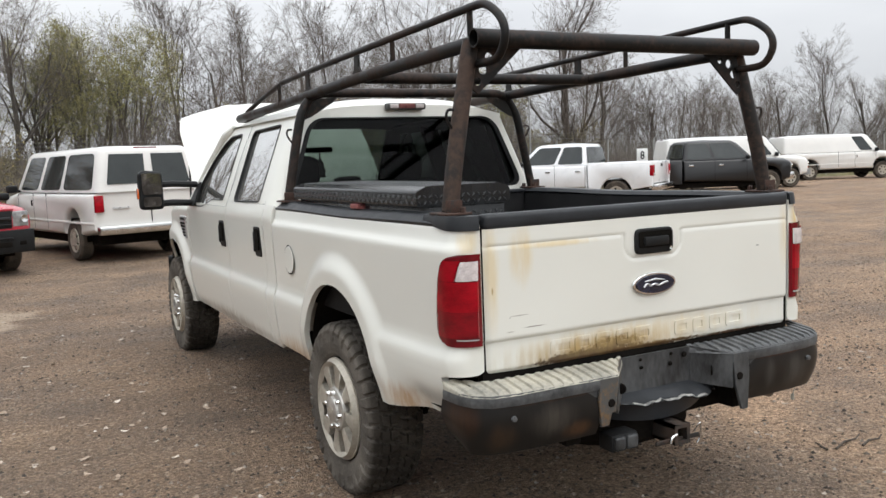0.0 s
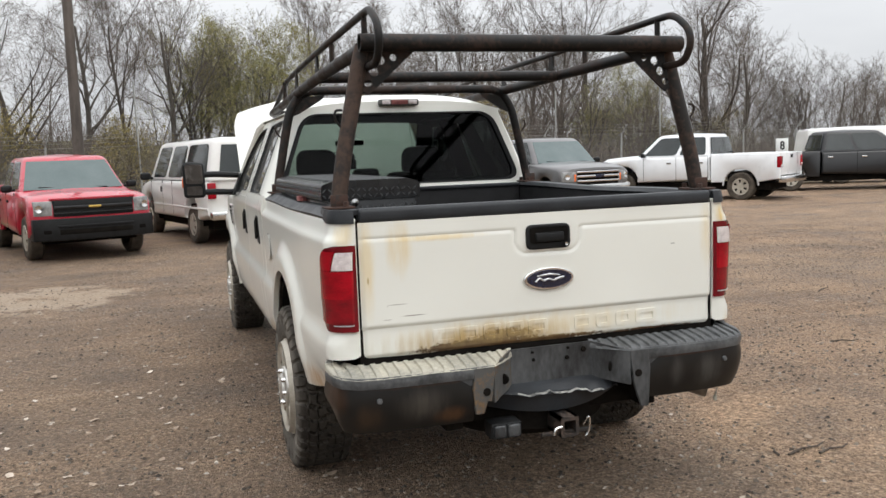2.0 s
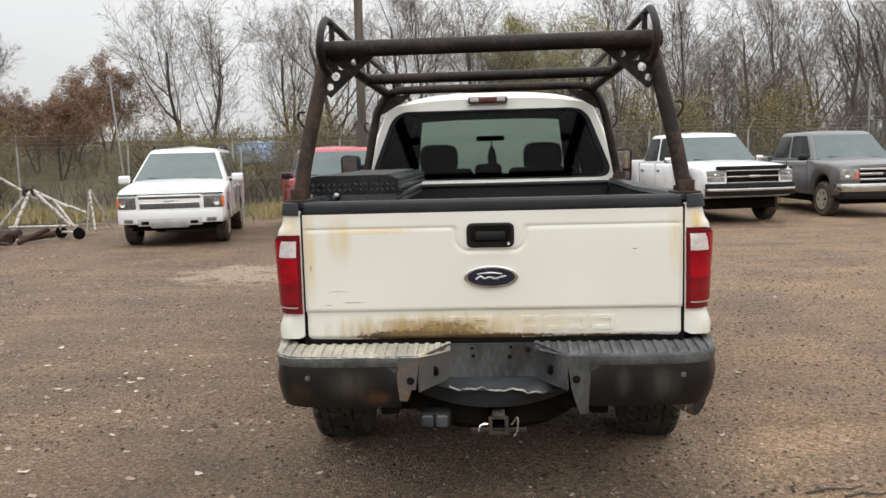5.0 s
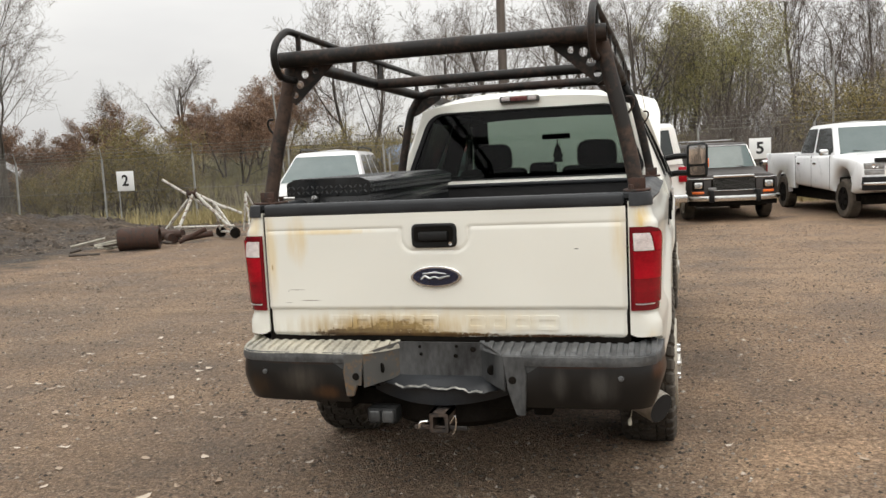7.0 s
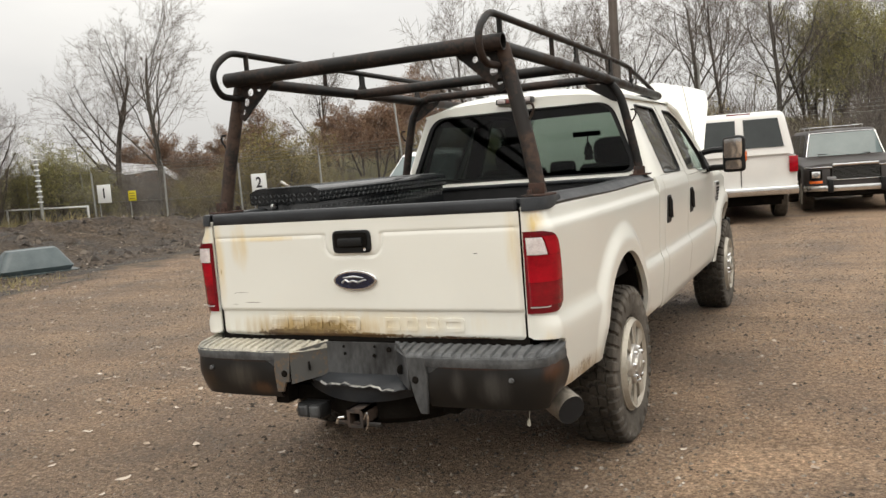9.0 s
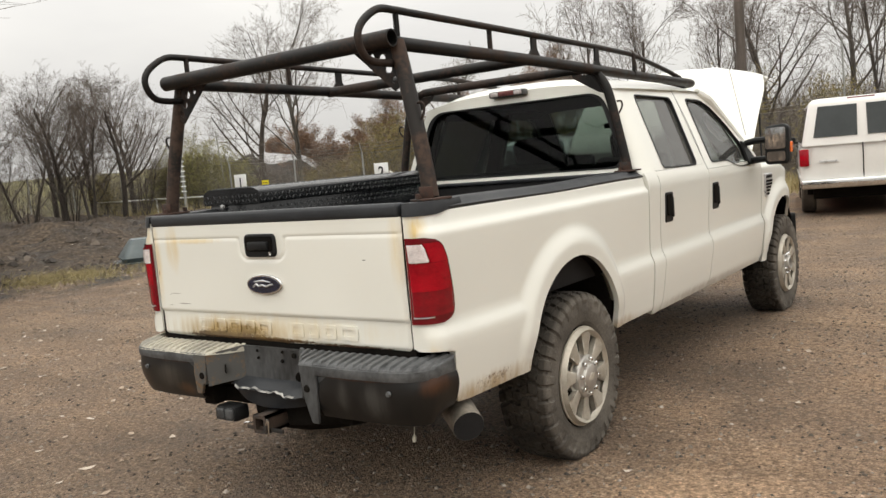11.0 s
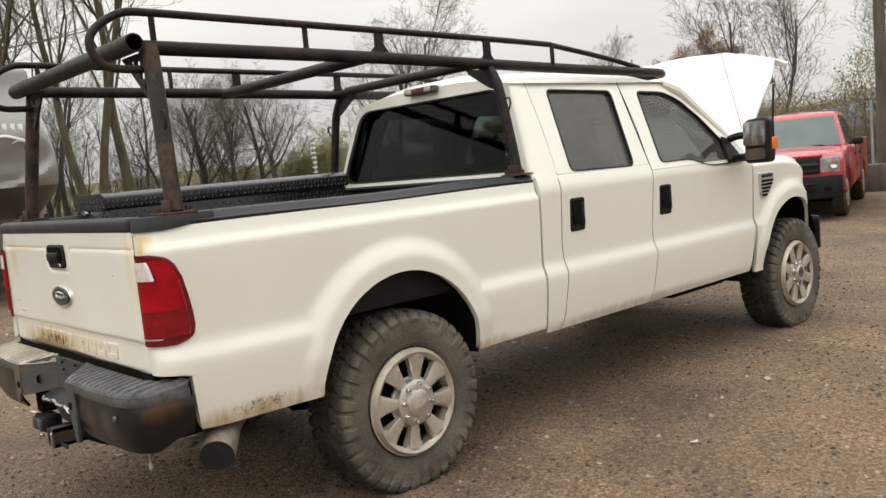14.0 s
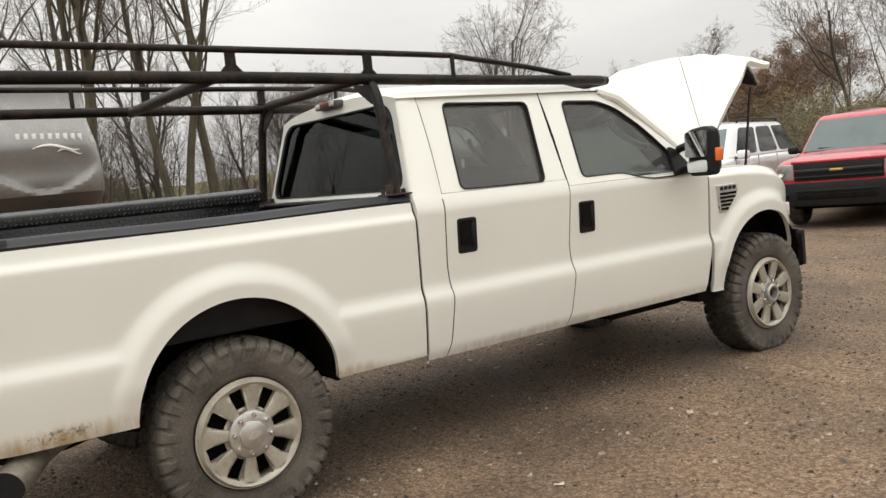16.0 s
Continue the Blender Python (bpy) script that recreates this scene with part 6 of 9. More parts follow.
lid = part("lid", fix(prism(BM(), lid_poly, lambda a, b, d: Vector((a, d, b)), CY0, CY1)), M_PLATE, chest, "black diamond-plate lid")


def treads(place, us, vs):
    """Small raised lozenges in a basket pattern; place(u, v, h)."""
    bm = BM()
    for i in range(us):
        for j in range(vs):
            u, v = (i + 0.5) * 0.026, (j + 0.5) * 0.026
            a = 45 if (i + j) % 2 else -45
            ca, sa = math.cos(radians(a)), math.sin(radians(a))
            ring = []
            for p, q, h in ((-0.0125, 0, 0), (0, -0.0045, 0), (0.0125, 0, 0), (0, 0.0045, 0), (-0.007, 0, 0.003), (0.007, 0, 0.003)):
                ring.append(bm.verts.new(place(u + p * ca - q * sa, v + p * sa + q * ca, h)))
            for f in ((0, 1, 4), (1, 5, 4), (1, 2, 5), (2, 3, 5), (3, 4, 5), (3, 0, 4)):
                bm.faces.new([ring[k] for k in f])
    return tagged(part("tread_pattern", fix(bm), M_TREAD, chest, "raised diamond tread pattern", smooth=False), kind="stuff")


treads(lambda u, v, h: Vector((CX1 + h, CY0 + u, 1.43 + v)), 60, 2)
treads(lambda u, v, h: Vector((CX0 + u, CY0 - h, 1.43 + v)), 17, 2)
treads(lambda u, v, h: Vector((CX0 - h, CY0 + u, 1.43 + v)), 60, 2)
treads(lambda u, v, h: Vector((CX0 + 0.055 + u, CY0 + u * 0 + v, 1.512 + h)), 13, 60)
treads(lambda u, v, h: Vector((CX0 + 0.04 + u, CY0 + 0.015 - h, 1.30 + v)), 15, 4)
treads(lambda u, v, h: Vector((CX1 - 0.015 + h, CY0 + 0.02 + u, 1.36 + v)), 58, 2)
treads(lambda u, v, h: Vector((CX0 + 0.03 - h, CY0 + 0.02 + u, 1.41 + v * 0.5)), 58, 1)
part("lock", lathe(BM(), [(0.0, 0.012), (0.017, 0.010), (0.021, 0.0)], 18, pose(-0.745, CY0 + 0.010, 1.413, 0, 0, -90)), M_CHROME, chest, "round chrome lock")
part("red_label", rbox(CX0 - 0.006, CX0 + 0.04, -0.16, -0.06, 1.40, 1.424, 0.002), M_LABEL, chest, "small red label")

# ---- parked vehicles ----
def car_paint(name, base, metal=0.0, rough=0.25, coat=0.7):
    return surface(name, tuple(c * 0.93 for c in base), base, 3, (rough, rough + 0.1), metal, relief=0.02, coat=coat)


M_CAR_WHITE = car_paint("white_car_paint", (0.78, 0.79, 0.80))
M_VAN_WHITE = car_paint("aged_white_paint", (0.74, 0.73, 0.70), rough=0.35)
M_CAR_RED = car_paint("red_car_paint", (0.42, 0.015, 0.035))
M_CAR_GREY = car_paint("grey_car_paint", (0.12, 0.115, 0.115), 0.4, 0.3)
M_CAR_BLACK = car_paint("black_car_paint", (0.006, 0.006, 0.007), rough=0.3, coat=0.15)
M_JEEP = car_paint("dark_brown_paint", (0.020, 0.0135, 0.011), rough=0.5, coat=0.1)
M_WOODGRAIN = surface("wood_grain_panel", (0.13, 0.06, 0.03), (0.24, 0.12, 0.06), 6, (0.5, 0.6), stretch=(1, 0.2, 6))
M_CAR_GLASS = surface("vehicle_glass", (0.016, 0.021, 0.021), (0.026, 0.032, 0.032), 2, (0.02, 0.05), relief=0, coat=0.25)
M_SCREEN = surface("pale_windscreen", (0.045, 0.075, 0.074), (0.07, 0.10, 0.098), 2, (0.02, 0.05), relief=0, coat=0.5)
M_PALE_BUMP = surface("grey_satin_plastic", (0.20, 0.20, 0.20), (0.30, 0.30, 0.30), 6, (0.4, 0.55))
M_LAMP = surface("headlamp_lens", (0.13, 0.13, 0.13), (0.36, 0.36, 0.35), 9, (0.05, 0.12), relief=0.05, relief_scale=60, coat=0.6)
M_DARK_LAMP = surface("shaded_headlamp_lens", (0.035, 0.036, 0.037), (0.16, 0.16, 0.155), 11, (0.05, 0.12), relief=0.05, relief_scale=60, coat=0.6)
M_MESH_GRILLE = surface("dark_mesh_grille", (0.012, 0.012, 0.012), (0.15, 0.15, 0.145), 60, (0.35, 0.5), relief=0.5, relief_scale=60)
M_SATIN = surface("silver_satin_plastic", (0.36, 0.36, 0.36), (0.46, 0.46, 0.455), 6, (0.35, 0.5))
M_GOLD = surface("gold_emblem", (0.55, 0.36, 0.08), (0.65, 0.45, 0.12), 10, (0.3, 0.4), metal=0.6, relief=0)
_simple_wheels = {}


def pillow(outline, x0, x1, soft):
    """A side outline (y, z) drawn out from x0 to x1, with softened edges."""
    bm = BM()
    c = sum((Vector(p) for p in outline), Vector((0, 0))) / len(outline)
    loops = []
    for x, k in ((x0, 1), (x0 + soft * 0.35, 0.35), (x0 + soft, 0), (x1 - soft, 0), (x1 - soft * 0.35, 0.35), (x1, 1)):
        ring = []
        for i, p in enumerate(outline):
            a, b, d = (Vector(outline[(i + j) % len(outline)]) for j in (-1, 0, 1))
            t = (d - a).normalized()
            n = Vector((-t.y, t.x))
            ring.append(bm.verts.new((x, *(b + n * soft * k * 0.8 * SIGN[0]))))
        loops.append(ring)
    for A, B in zip(loops, loops[1:]):
        for i in range(len(A)):
            j = (i + 1) % len(A)
            bm.faces.new((A[i], A[j], B[j], B[i]))
    for ring in (loops[0], loops[-1]):
        es = [bm.edges.get((ring[i], ring[(i + 1) % len(ring)])) for i in range(len(ring))]
        bmesh.ops.triangle_fill(bm, edges=es, use_beauty=True)
    return fix(bm)


SIGN = [1]


def nose_cut(bm, W, L0, L1):
    """Gives the long body enough cuts across, then rounds its ends in plan."""
    for x in (-0.36, -0.22, 0.0, 0.22, 0.36):
        bmesh.ops.bisect_plane(bm, geom=bm.verts[:] + bm.edges[:] + bm.faces[:], plane_co=(x * W, 0, 0), plane_no=(1, 0, 0))
    # crowned bonnet
    top = max(v.co.z for v in bm.verts if v.co.y > L1 - 0.9)
    for v in bm.verts:
        if v.co.z > top - 0.14:
            v.co.z += 0.045 * (1 - (v.co.x / (W / 2)) ** 2) * smooth01(L1 - 2.2, L1 - 1.6, v.co.y) - 0.02 * (abs(v.co.x) > 0.44 * W)
    return bow_ends(bm, W, L0, L1)


def bow_ends(bm, W, L0, L1, front=0.17, rear=0.05):
    """Rounds the nose and tail in plan."""
    for v in bm.verts:
        k = min(1.2, abs(v.co.x) / (W / 2)) ** 3
        v.co.y += -front * k * smooth01(L1 - 0.75, L1 - 0.1, v.co.y) + rear * k * smooth01(L0 + 0.4, L0 + 0.05, v.co.y)
    return bm


def arch_line(yc, zc, r, n=10):
    return [(yc + r * math.cos(math.pi * (1 - k / n)), zc + r * math.sin(math.pi * (1 - k / n))) for k in range(n + 1)]


def plain_wheel(R, W, parent, m, rim=M_ALLOY, spokes=6):
    key = (round(R, 3), round(W, 3), rim.name, spokes)
    if key not in _simple_wheels:
        bm = fix(lathe(BM(), [(R * 0.60, -W / 2 + 0.02), (R * 0.9, -W / 2), (R, -W * 0.36), (R, W * 0.36), (R * 0.9, W / 2), (R * 0.62, W / 2 - 0.01), (R * 0.58, W / 2 - 0.03)], 36))
        t = part("tyre", bm, M_RUBBER, None)
        bm = BM()
        n = spokes * 8
        rr, dx = [0.0, R * 0.18, R * 0.25, R * 0.50, R * 0.60], [0.03, 0.03, 0.015, 0.0, 0.01]
        rings = [[bm.verts.new((W / 2 - 0.03 + d, r * math.cos(k * math.tau / n), r * math.sin(k * math.tau / n))) for k in range(n)] for r, d in zip(rr[1:], dx[1:])]
        bm.faces.new(rings[0])
        for i in range(3):
            for k in range(n):
                if i == 1 and k % 8 in (3, 4, 5):
                    continue
                bm.faces.new((rings[i][k], rings[i][(k + 1) % n], rings[i + 1][(k + 1) % n], rings[i + 1][k]))
        w = part("rim", bm, rim, None, solid=0.02)
        d = part("brake_disc", lathe(BM(), [(0.0, 0.0), (R * 0.57, 0.0)], 24), M_DARK, None)
        meshes = (t.data, w.data, d.data)
        for o in (t, w, d):
            bpy.data.objects.remove(o)
        _simple_wheels[key] = meshes
    t, w, d = _simple_wheels[key]
    wheel = new("wheel", t)
    wheel.parent, wheel.matrix_basis = parent, m
    r = new("rim", w)
    r.parent = wheel
    s = r.modifiers.new("thickness", "SOLIDIFY")
    s.thickness = 0.02
    new("brake_disc", d).parent = wheel
    return wheel


def quad_panel(corners, out=0.006, shrink=0.0, r=0.06):
    """A thin rounded pane laid just over a four-sided face (corners anticlockwise from outside)."""
    a, b, c, d = (Vector(p) for p in corners)
    n = (b - a).cross(d - a).normalized()
    pts = rounded([(0, 0), (1, 0), (1, 1), (0, 1)], r, 3)
    bm = BM()
    at = lambda u, v: a.lerp(b, u).lerp(d.lerp(c, u), v)
    A, B = [], []
    for u, v in pts:
        u, v = shrink + u * (1 - 2 * shrink), shrink + v * (1 - 2 * shrink)
        A.append(bm.verts.new(at(u, v) + n * out)), B.append(bm.verts.new(at(u, v) - n * 0.02))
    bm.faces.new(A), bm.faces.new(B[::-1])
    for i in range(len(A)):
        j = (i + 1) % len(A)
        bm.faces.new((A[j], A[i], B[i], B[j]))
    return fix(bm)


def cabin_shell(car, W, belt, roof, yb0, yb1, yt0, yt1, paint, wins, tumble=0.16, crown=0.05, top_w=None, screen=M_SCREEN, glass=M_CAR_GLASS, back="one", hip=0.07):
    """The upper body: belt line from yb0 (rear) to yb1, roof from yt0 to yt1. wins: side windows as fractions along."""
    hb, ht = W / 2 - hip, W / 2 - tumble
    bm = BM()
    loops = []
    for k, drop_in in ((0, 0.0), (0.45, 0.0), (0.86, 0.0), (0.94, 0.015), (0.985, 0.05), (1.0, 0.12)):
        z = belt + (roof - belt) * k
        h = hb + (ht - hb) * k - drop_in
        y0, y1 = yb0 + (yt0 - yb0) * k + drop_in, yb1 + (yt1 - yb1) * k - drop_in * 1.6
        ring = []
        for x, y in rounded([(-h, y0), (0, y0), (h, y0), (h, y1), (0, y1), (-h, y1)], 0.13, 4):
            f = 1 - (x / hb) ** 2
            ring.append(bm.verts.new((x, y + (0.10 * f * (y > (y0 + y1) / 2)) - 0.03 * f * (y < (y0 + y1) / 2), z)))
        loops.append(ring)
    for A, B in zip(loops, loops[1:]):
        for i in range(len(A)):
            j = (i + 1) % len(A)
            bm.faces.new((A[i], A[j], B[j], B[i]))
    top = bm.faces.new(loops[-1])
    r = bmesh.ops.poke(bm, faces=[top])
    for v in r["verts"]:
        v.co.z += crown
    shell = part("cabin", fix(bm), paint, car)
    P = lambda s, f, k: Vector((s * (hb + (ht - hb) * k), (yb0 + (yt0 - yb0) * k) + ((yb1 + (yt1 - yb1) * k) - (yb0 + (yt0 - yb0) * k)) * f, belt + (roof - belt) * k))
    for s in (-1, 1):
        for f0, f1 in wins:
            q = [P(s, f0, 0.06), P(s, f1, 0.06), P(s, f1, 0.86), P(s, f0, 0.86)]
            if s < 0:
                q = [q[1], q[0], q[3], q[2]]
            part("side_window", quad_panel(q, 0.007, 0.0, 0.12), glass, shell)
    yf = lambda k: yb1 + (yt1 - yb1) * k
    yr = lambda k: yb0 + (yt0 - yb0) * k
    def curved(yfun, k0, k1, bow, sgn, u0=-1.0, u1=1.0):
        bm = BM()
        def f(u, v):
            k = k0 + (k1 - k0) * v
            w = (hb + (ht - hb) * k) - 0.055
            x = (u0 + (u1 - u0) * u) * w
            return Vector((x, yfun(k) + bow * (1 - (x / hb) ** 2) + sgn * 0.012, belt + (roof - belt) * k))
        return fix(grid(bm, 14, 6, f))
    part("windscreen", curved(yf, 0.03, 0.86, 0.10, 1), screen, shell, solid=0.02)
    for x0, x1 in ((-0.62, 0.0), (0.05, 0.66)):
        part("wiper", tube(BM(), [Vector((x0 * hb, yf(0.02) + 0.07, belt + 0.03)), Vector((x1 * hb, yf(0.12) + 0.09, belt + (roof - belt) * 0.10))], 0.011, 5), M_BLACK_PLASTIC, shell)
    if back == "one":
        part("rear_window", curved(yr, 0.10, 0.84, -0.03, -1), glass, shell, solid=0.02)
    elif back == "two":
        for s in (-1, 1):
            part("rear_window", curved(yr, 0.17, 0.83, -0.03, -1, *sorted((s * 0.09, s * 0.87))), glass, shell, solid=0.02)
    return shell


def car_mirrors(car, W, y, z, mat=M_BLACK_PLASTIC, size=1.0):
    for s in (-1, 1):
        mr = part("door_mirror", rbox(*sorted((s * (W / 2 + 0.01), s * (W / 2 + 0.01 + 0.19 * size))), y - 0.04, y + 0.07, z, z + 0.135 * size, 0.045, 4), mat, car)
        part("mirror_arm", rbox(*sorted((s * (W / 2 - 0.04), s * (W / 2 + 0.06))), y - 0.02, y + 0.04, z + 0.01, z + 0.06, 0.01), M_BLACK_PLASTIC, mr)


def lower_body(L0, L1, wb, bottom, top_line, arch_r, hub):
    """Side outline from tail (y = L0) to nose (y = L1); wheels at y = 0 and wb; top_line from nose back to tail."""
    pts = [(L0 + 0.03, bottom + 0.08)]
    for yc in (0.0, wb):
        pts += [(yc - arch_r, bottom)] + arch_line(yc, max(hub, bottom + 0.02), arch_r) + [(yc + arch_r, bottom)]
    pts += [(L1 - 0.04, bottom + 0.06)] + list(top_line)
    return pts


def wheels(car, W, wb, R, TW=0.25, rim=M_ALLOY, spokes=6):
    for s in (-1, 1):
        for y in (0.0, wb):
            plain_wheel(R, TW, car, Matrix.Translation((s * (W / 2 - TW / 2 - 0.02), y, R)) @ (Matrix() if s > 0 else Matrix.Rotation(math.pi, 4, "Z")) @ Matrix.Rotation(y + s, 4, "X"), rim, spokes)
    part("under_tray", box(BM(), -W / 2 + 0.22, W / 2 - 0.22, -0.75, wb + 0.6, 0.30, 0.48), M_DARK, car, smooth=False)
    for y in (0.0, wb):
        part("wheel_housing", box(BM(), -W / 2 + 0.12, W / 2 - 0.12, y - 0.40, y + 0.40, 0.36, R * 2 + 0.02), M_DARK, car, smooth=False)


def front_end(car, W, y, spec):
    """spec: lists of (name, material, x0, x1, z0, z1, depth, proud), mirrored where x0 > 0."""
    for name, mat, x0, x1, z0, z1, depth, proud, both in spec:
        for s in ((-1, 1) if both else (1,)):
            a, b = sorted((s * x0, s * x1))
            bm = box(BM(), a, b, y - depth, y + proud, z0, z1)
            bmesh.ops.subdivide_edges(bm, edges=[e for e in bm.edges if abs(e.verts[0].co.x - e.verts[1].co.x) > 0.15], cuts=9)
            bmesh.ops.bevel(bm, geom=[e for e in bm.edges if len(e.link_faces) == 2 and e.calc_face_angle() > 1.0], offset=min(0.015, (z1 - z0) * 0.25, (proud + depth) * 0.3), segments=2, affect="EDGES", profile=0.5)
            ob = part(name, bow_ends(bm, W, -99, y), mat, car)
            if name == "headlight":
                cx, cz, r = (a + b) / 2, (z0 + z1) / 2, min((b - a) * 0.28, (z1 - z0) * 0.36)
                by = y + proud - 0.17 * (abs(cx) / (W / 2)) ** 3
                for dx in (-0.55, 0.6):
                    part("reflector", lathe(BM(), [(0.0, -0.002), (r * 0.45, 0.004), (r * 0.8, 0.012), (r * 0.86, -0.01)], 16, pose(cx + dx * r * 1.3, by, cz, 0, 0, 90 - 18 * (1 if cx > 0 else -1))), M_CHROME, ob)


def pickup(name, label, at, paint, L0=-1.15, L1=4.75, wb=3.65, W=2.0, R=0.39, belt=1.22, roof=1.88, cab=(0.95, 3.25, 1.15, 2.55), bed=1.28, hood=1.20, bottom=0.45, wins=((0.06, 0.42), (0.47, 0.92)), face=(), rim=M_ALLOY, tail_h=(0.85, 1.22), mirror_mat=M_BLACK_PLASTIC, cladding=None, spokes=6):
    car = put_at(thing(name, label, "pickup truck"), at)
    nose = [(L1, 0.62), (L1 + 0.01, 0.95), (L1 - 0.04, hood - 0.10), (L1 - 0.22, hood - 0.02), (L1 - 0.7, hood + 0.02), (cab[1] + 0.05, hood + 0.05)]
    body = lower_body(cab[0] - 0.02, L1, wb, bottom, nose + [(cab[1], belt), (cab[0] + 0.01, belt), (cab[0] - 0.02, 0.60)], R + 0.09, R + 0.02)
    body = [p for p in body if p[0] > cab[0] - 0.05]
    part("body", nose_cut(pillow(body, -W / 2, W / 2, 0.08), W, -99, L1), paint, car)
    side = [(L0, 0.62), (L0 + 0.25, bottom + 0.06), (-R - 0.09, bottom)] + arch_line(0.0, R + 0.02, R + 0.09) + [(R + 0.09, bottom), (cab[0] - 0.04, bottom), (cab[0] - 0.04, bed), (L0, bed)]
    for s in (-1, 1):
        part("bed_side", pillow(side, *sorted((s * (W / 2 - 0.10), s * W / 2)), 0.035), paint, car)
        tl = part("tail_light", rbox(*sorted((s * (W / 2 - 0.17), s * (W / 2 + 0.006))), L0 - 0.02, L0 + 0.10, *tail_h, 0.02), M_RED_LENS, car)
        part("reversing_lens", rbox(*sorted((s * (W / 2 - 0.15), s * (W / 2 - 0.03))), L0 - 0.026, L0 - 0.005, tail_h[0] + 0.02, tail_h[0] + 0.10, 0.01), M_CLEAR_LENS, tl)
    tg = part("tailgate", rbox(-W / 2 + 0.11, W / 2 - 0.11, L0 + 0.002, L0 + 0.07, 0.70, bed - 0.005, 0.02), paint, car)
    part("tailgate_handle", rbox(-0.10, 0.10, L0 - 0.008, L0 + 0.02, bed - 0.16, bed - 0.07, 0.008), M_BLACK_PLASTIC, tg)
    part("bed_floor", box(BM(), -W / 2 + 0.10, W / 2 - 0.10, L0 + 0.05, cab[0] - 0.05, 0.70, 0.76), M_BED, car, smooth=False)
    part("bed_front", box(BM(), -W / 2 + 0.10, W / 2 - 0.10, cab[0] - 0.09, cab[0] - 0.045, 0.70, bed - 0.01), paint, car, smooth=False)
    part("rear_bumper", rbox(-W / 2 + 0.03, W / 2 - 0.03, L0 - 0.14, L0 + 0.06, 0.50, 0.68, 0.03, 3), M_CHROME, car)
    cabin_shell(car, W, belt - 0.01, roof, cab[0], cab[1], cab[2], cab[3], paint, wins, tumble=0.27)
    seams = [cab[0] + (cab[1] - cab[0]) * f for f in (0.02, 0.445, 0.90)]
    for s in (-1, 1):
        for y in seams:
            part("door_gap", box(BM(), *sorted((s * (W / 2 - 0.01), s * (W / 2 + 0.0025))), y - 0.005, y + 0.005, bottom + 0.06, belt - 0.03), M_DARK, car, smooth=False)
        for y in (seams[0] + 0.14, seams[1] + 0.14):
            part("door_handle", rbox(*sorted((s * (W / 2 - 0.005), s * (W / 2 + 0.025))), y, y + 0.16, belt - 0.22, belt - 0.17, 0.008), M_CHROME if paint in (M_CAR_WHITE, M_CAR_BLACK) else M_BLACK_PLASTIC, car)
        if cladding:
            part("sill_trim", rbox(*sorted((s * (W / 2 - 0.01), s * (W / 2 + 0.03))), R + 0.12, wb - R - 0.12, bottom - 0.06, bottom + 0.02, 0.015), cladding, car)
    car_mirrors(car, W, cab[1] - 0.28, belt - 0.02, mirror_mat)
    wheels(car, W, wb, R, rim=rim, spokes=spokes)
    front_end(car, W, L1, face)
    return car


def parked(x, y, face_deg):
    """Rear-axle pose whose front points face_deg anticlockwise from +y."""
    return pose(x, y, 0, 0, 0, face_deg)


def by_front(x, y, face_deg, wb):
    """Pose from the middle of the front axle."""
    a = radians(face_deg)
    return pose(x + math.sin(a) * wb, y - math.cos(a) * wb, 0, 0, 0, face_deg)


# red pickup with a damaged corner, black grille and bumper
pickup("red_pickup", "red pickup with black grille and crumpled front corner", by_front(-3.0, 12.30, 180 + 17, 3.4), M_CAR_RED, wb=3.4, L1=4.40, roof=1.83, belt=1.21, hood=1.13, bottom=0.40, cab=(0.80, 2.95, 0.98, 2.30), face=[
    ("grille", M_BLACK_PLASTIC, -0.66, 0.66, 0.78, 1.06, 0.05, 0.02, False), ("grille_bar", M_CAR_BLACK, -0.64, 0.64, 0.905, 0.965, 0.02, 0.045, False), ("grille_bar", M_CAR_BLACK, -0.64, 0.64, 0.83, 0.85, 0.02, 0.035, False),
    ("headlight", M_LAMP, 0.67, 0.95, 0.80, 1.05, 0.14, 0.012, True), ("front_bumper", M_BLACK_PLASTIC, -0.99, 0.99, 0.38, 0.75, 0.24, 0.13, False), ("air_intake", M_DARK, -0.60, 0.60, 0.48, 0.57, 0.02, 0.136, False), ("bumper_step", M_BLACK_PLASTIC, -0.62, 0.62, 0.60, 0.64, 0.02, 0.150, False), ("fog_lamp", M_DARK, 0.72, 0.84, 0.50, 0.57, 0.02, 0.136, True),
    ("emblem", M_GOLD, -0.10, 0.10, 0.915, 0.955, 0.02, 0.055, False), ("bonnet_lip", M_CAR_RED, -0.70, 0.70, 1.06, 1.10, 0.10, 0.015, False), ("torn_wing", M_DARK, 0.94, 0.985, 0.78, 1.02, 0.30, -0.10, True)])


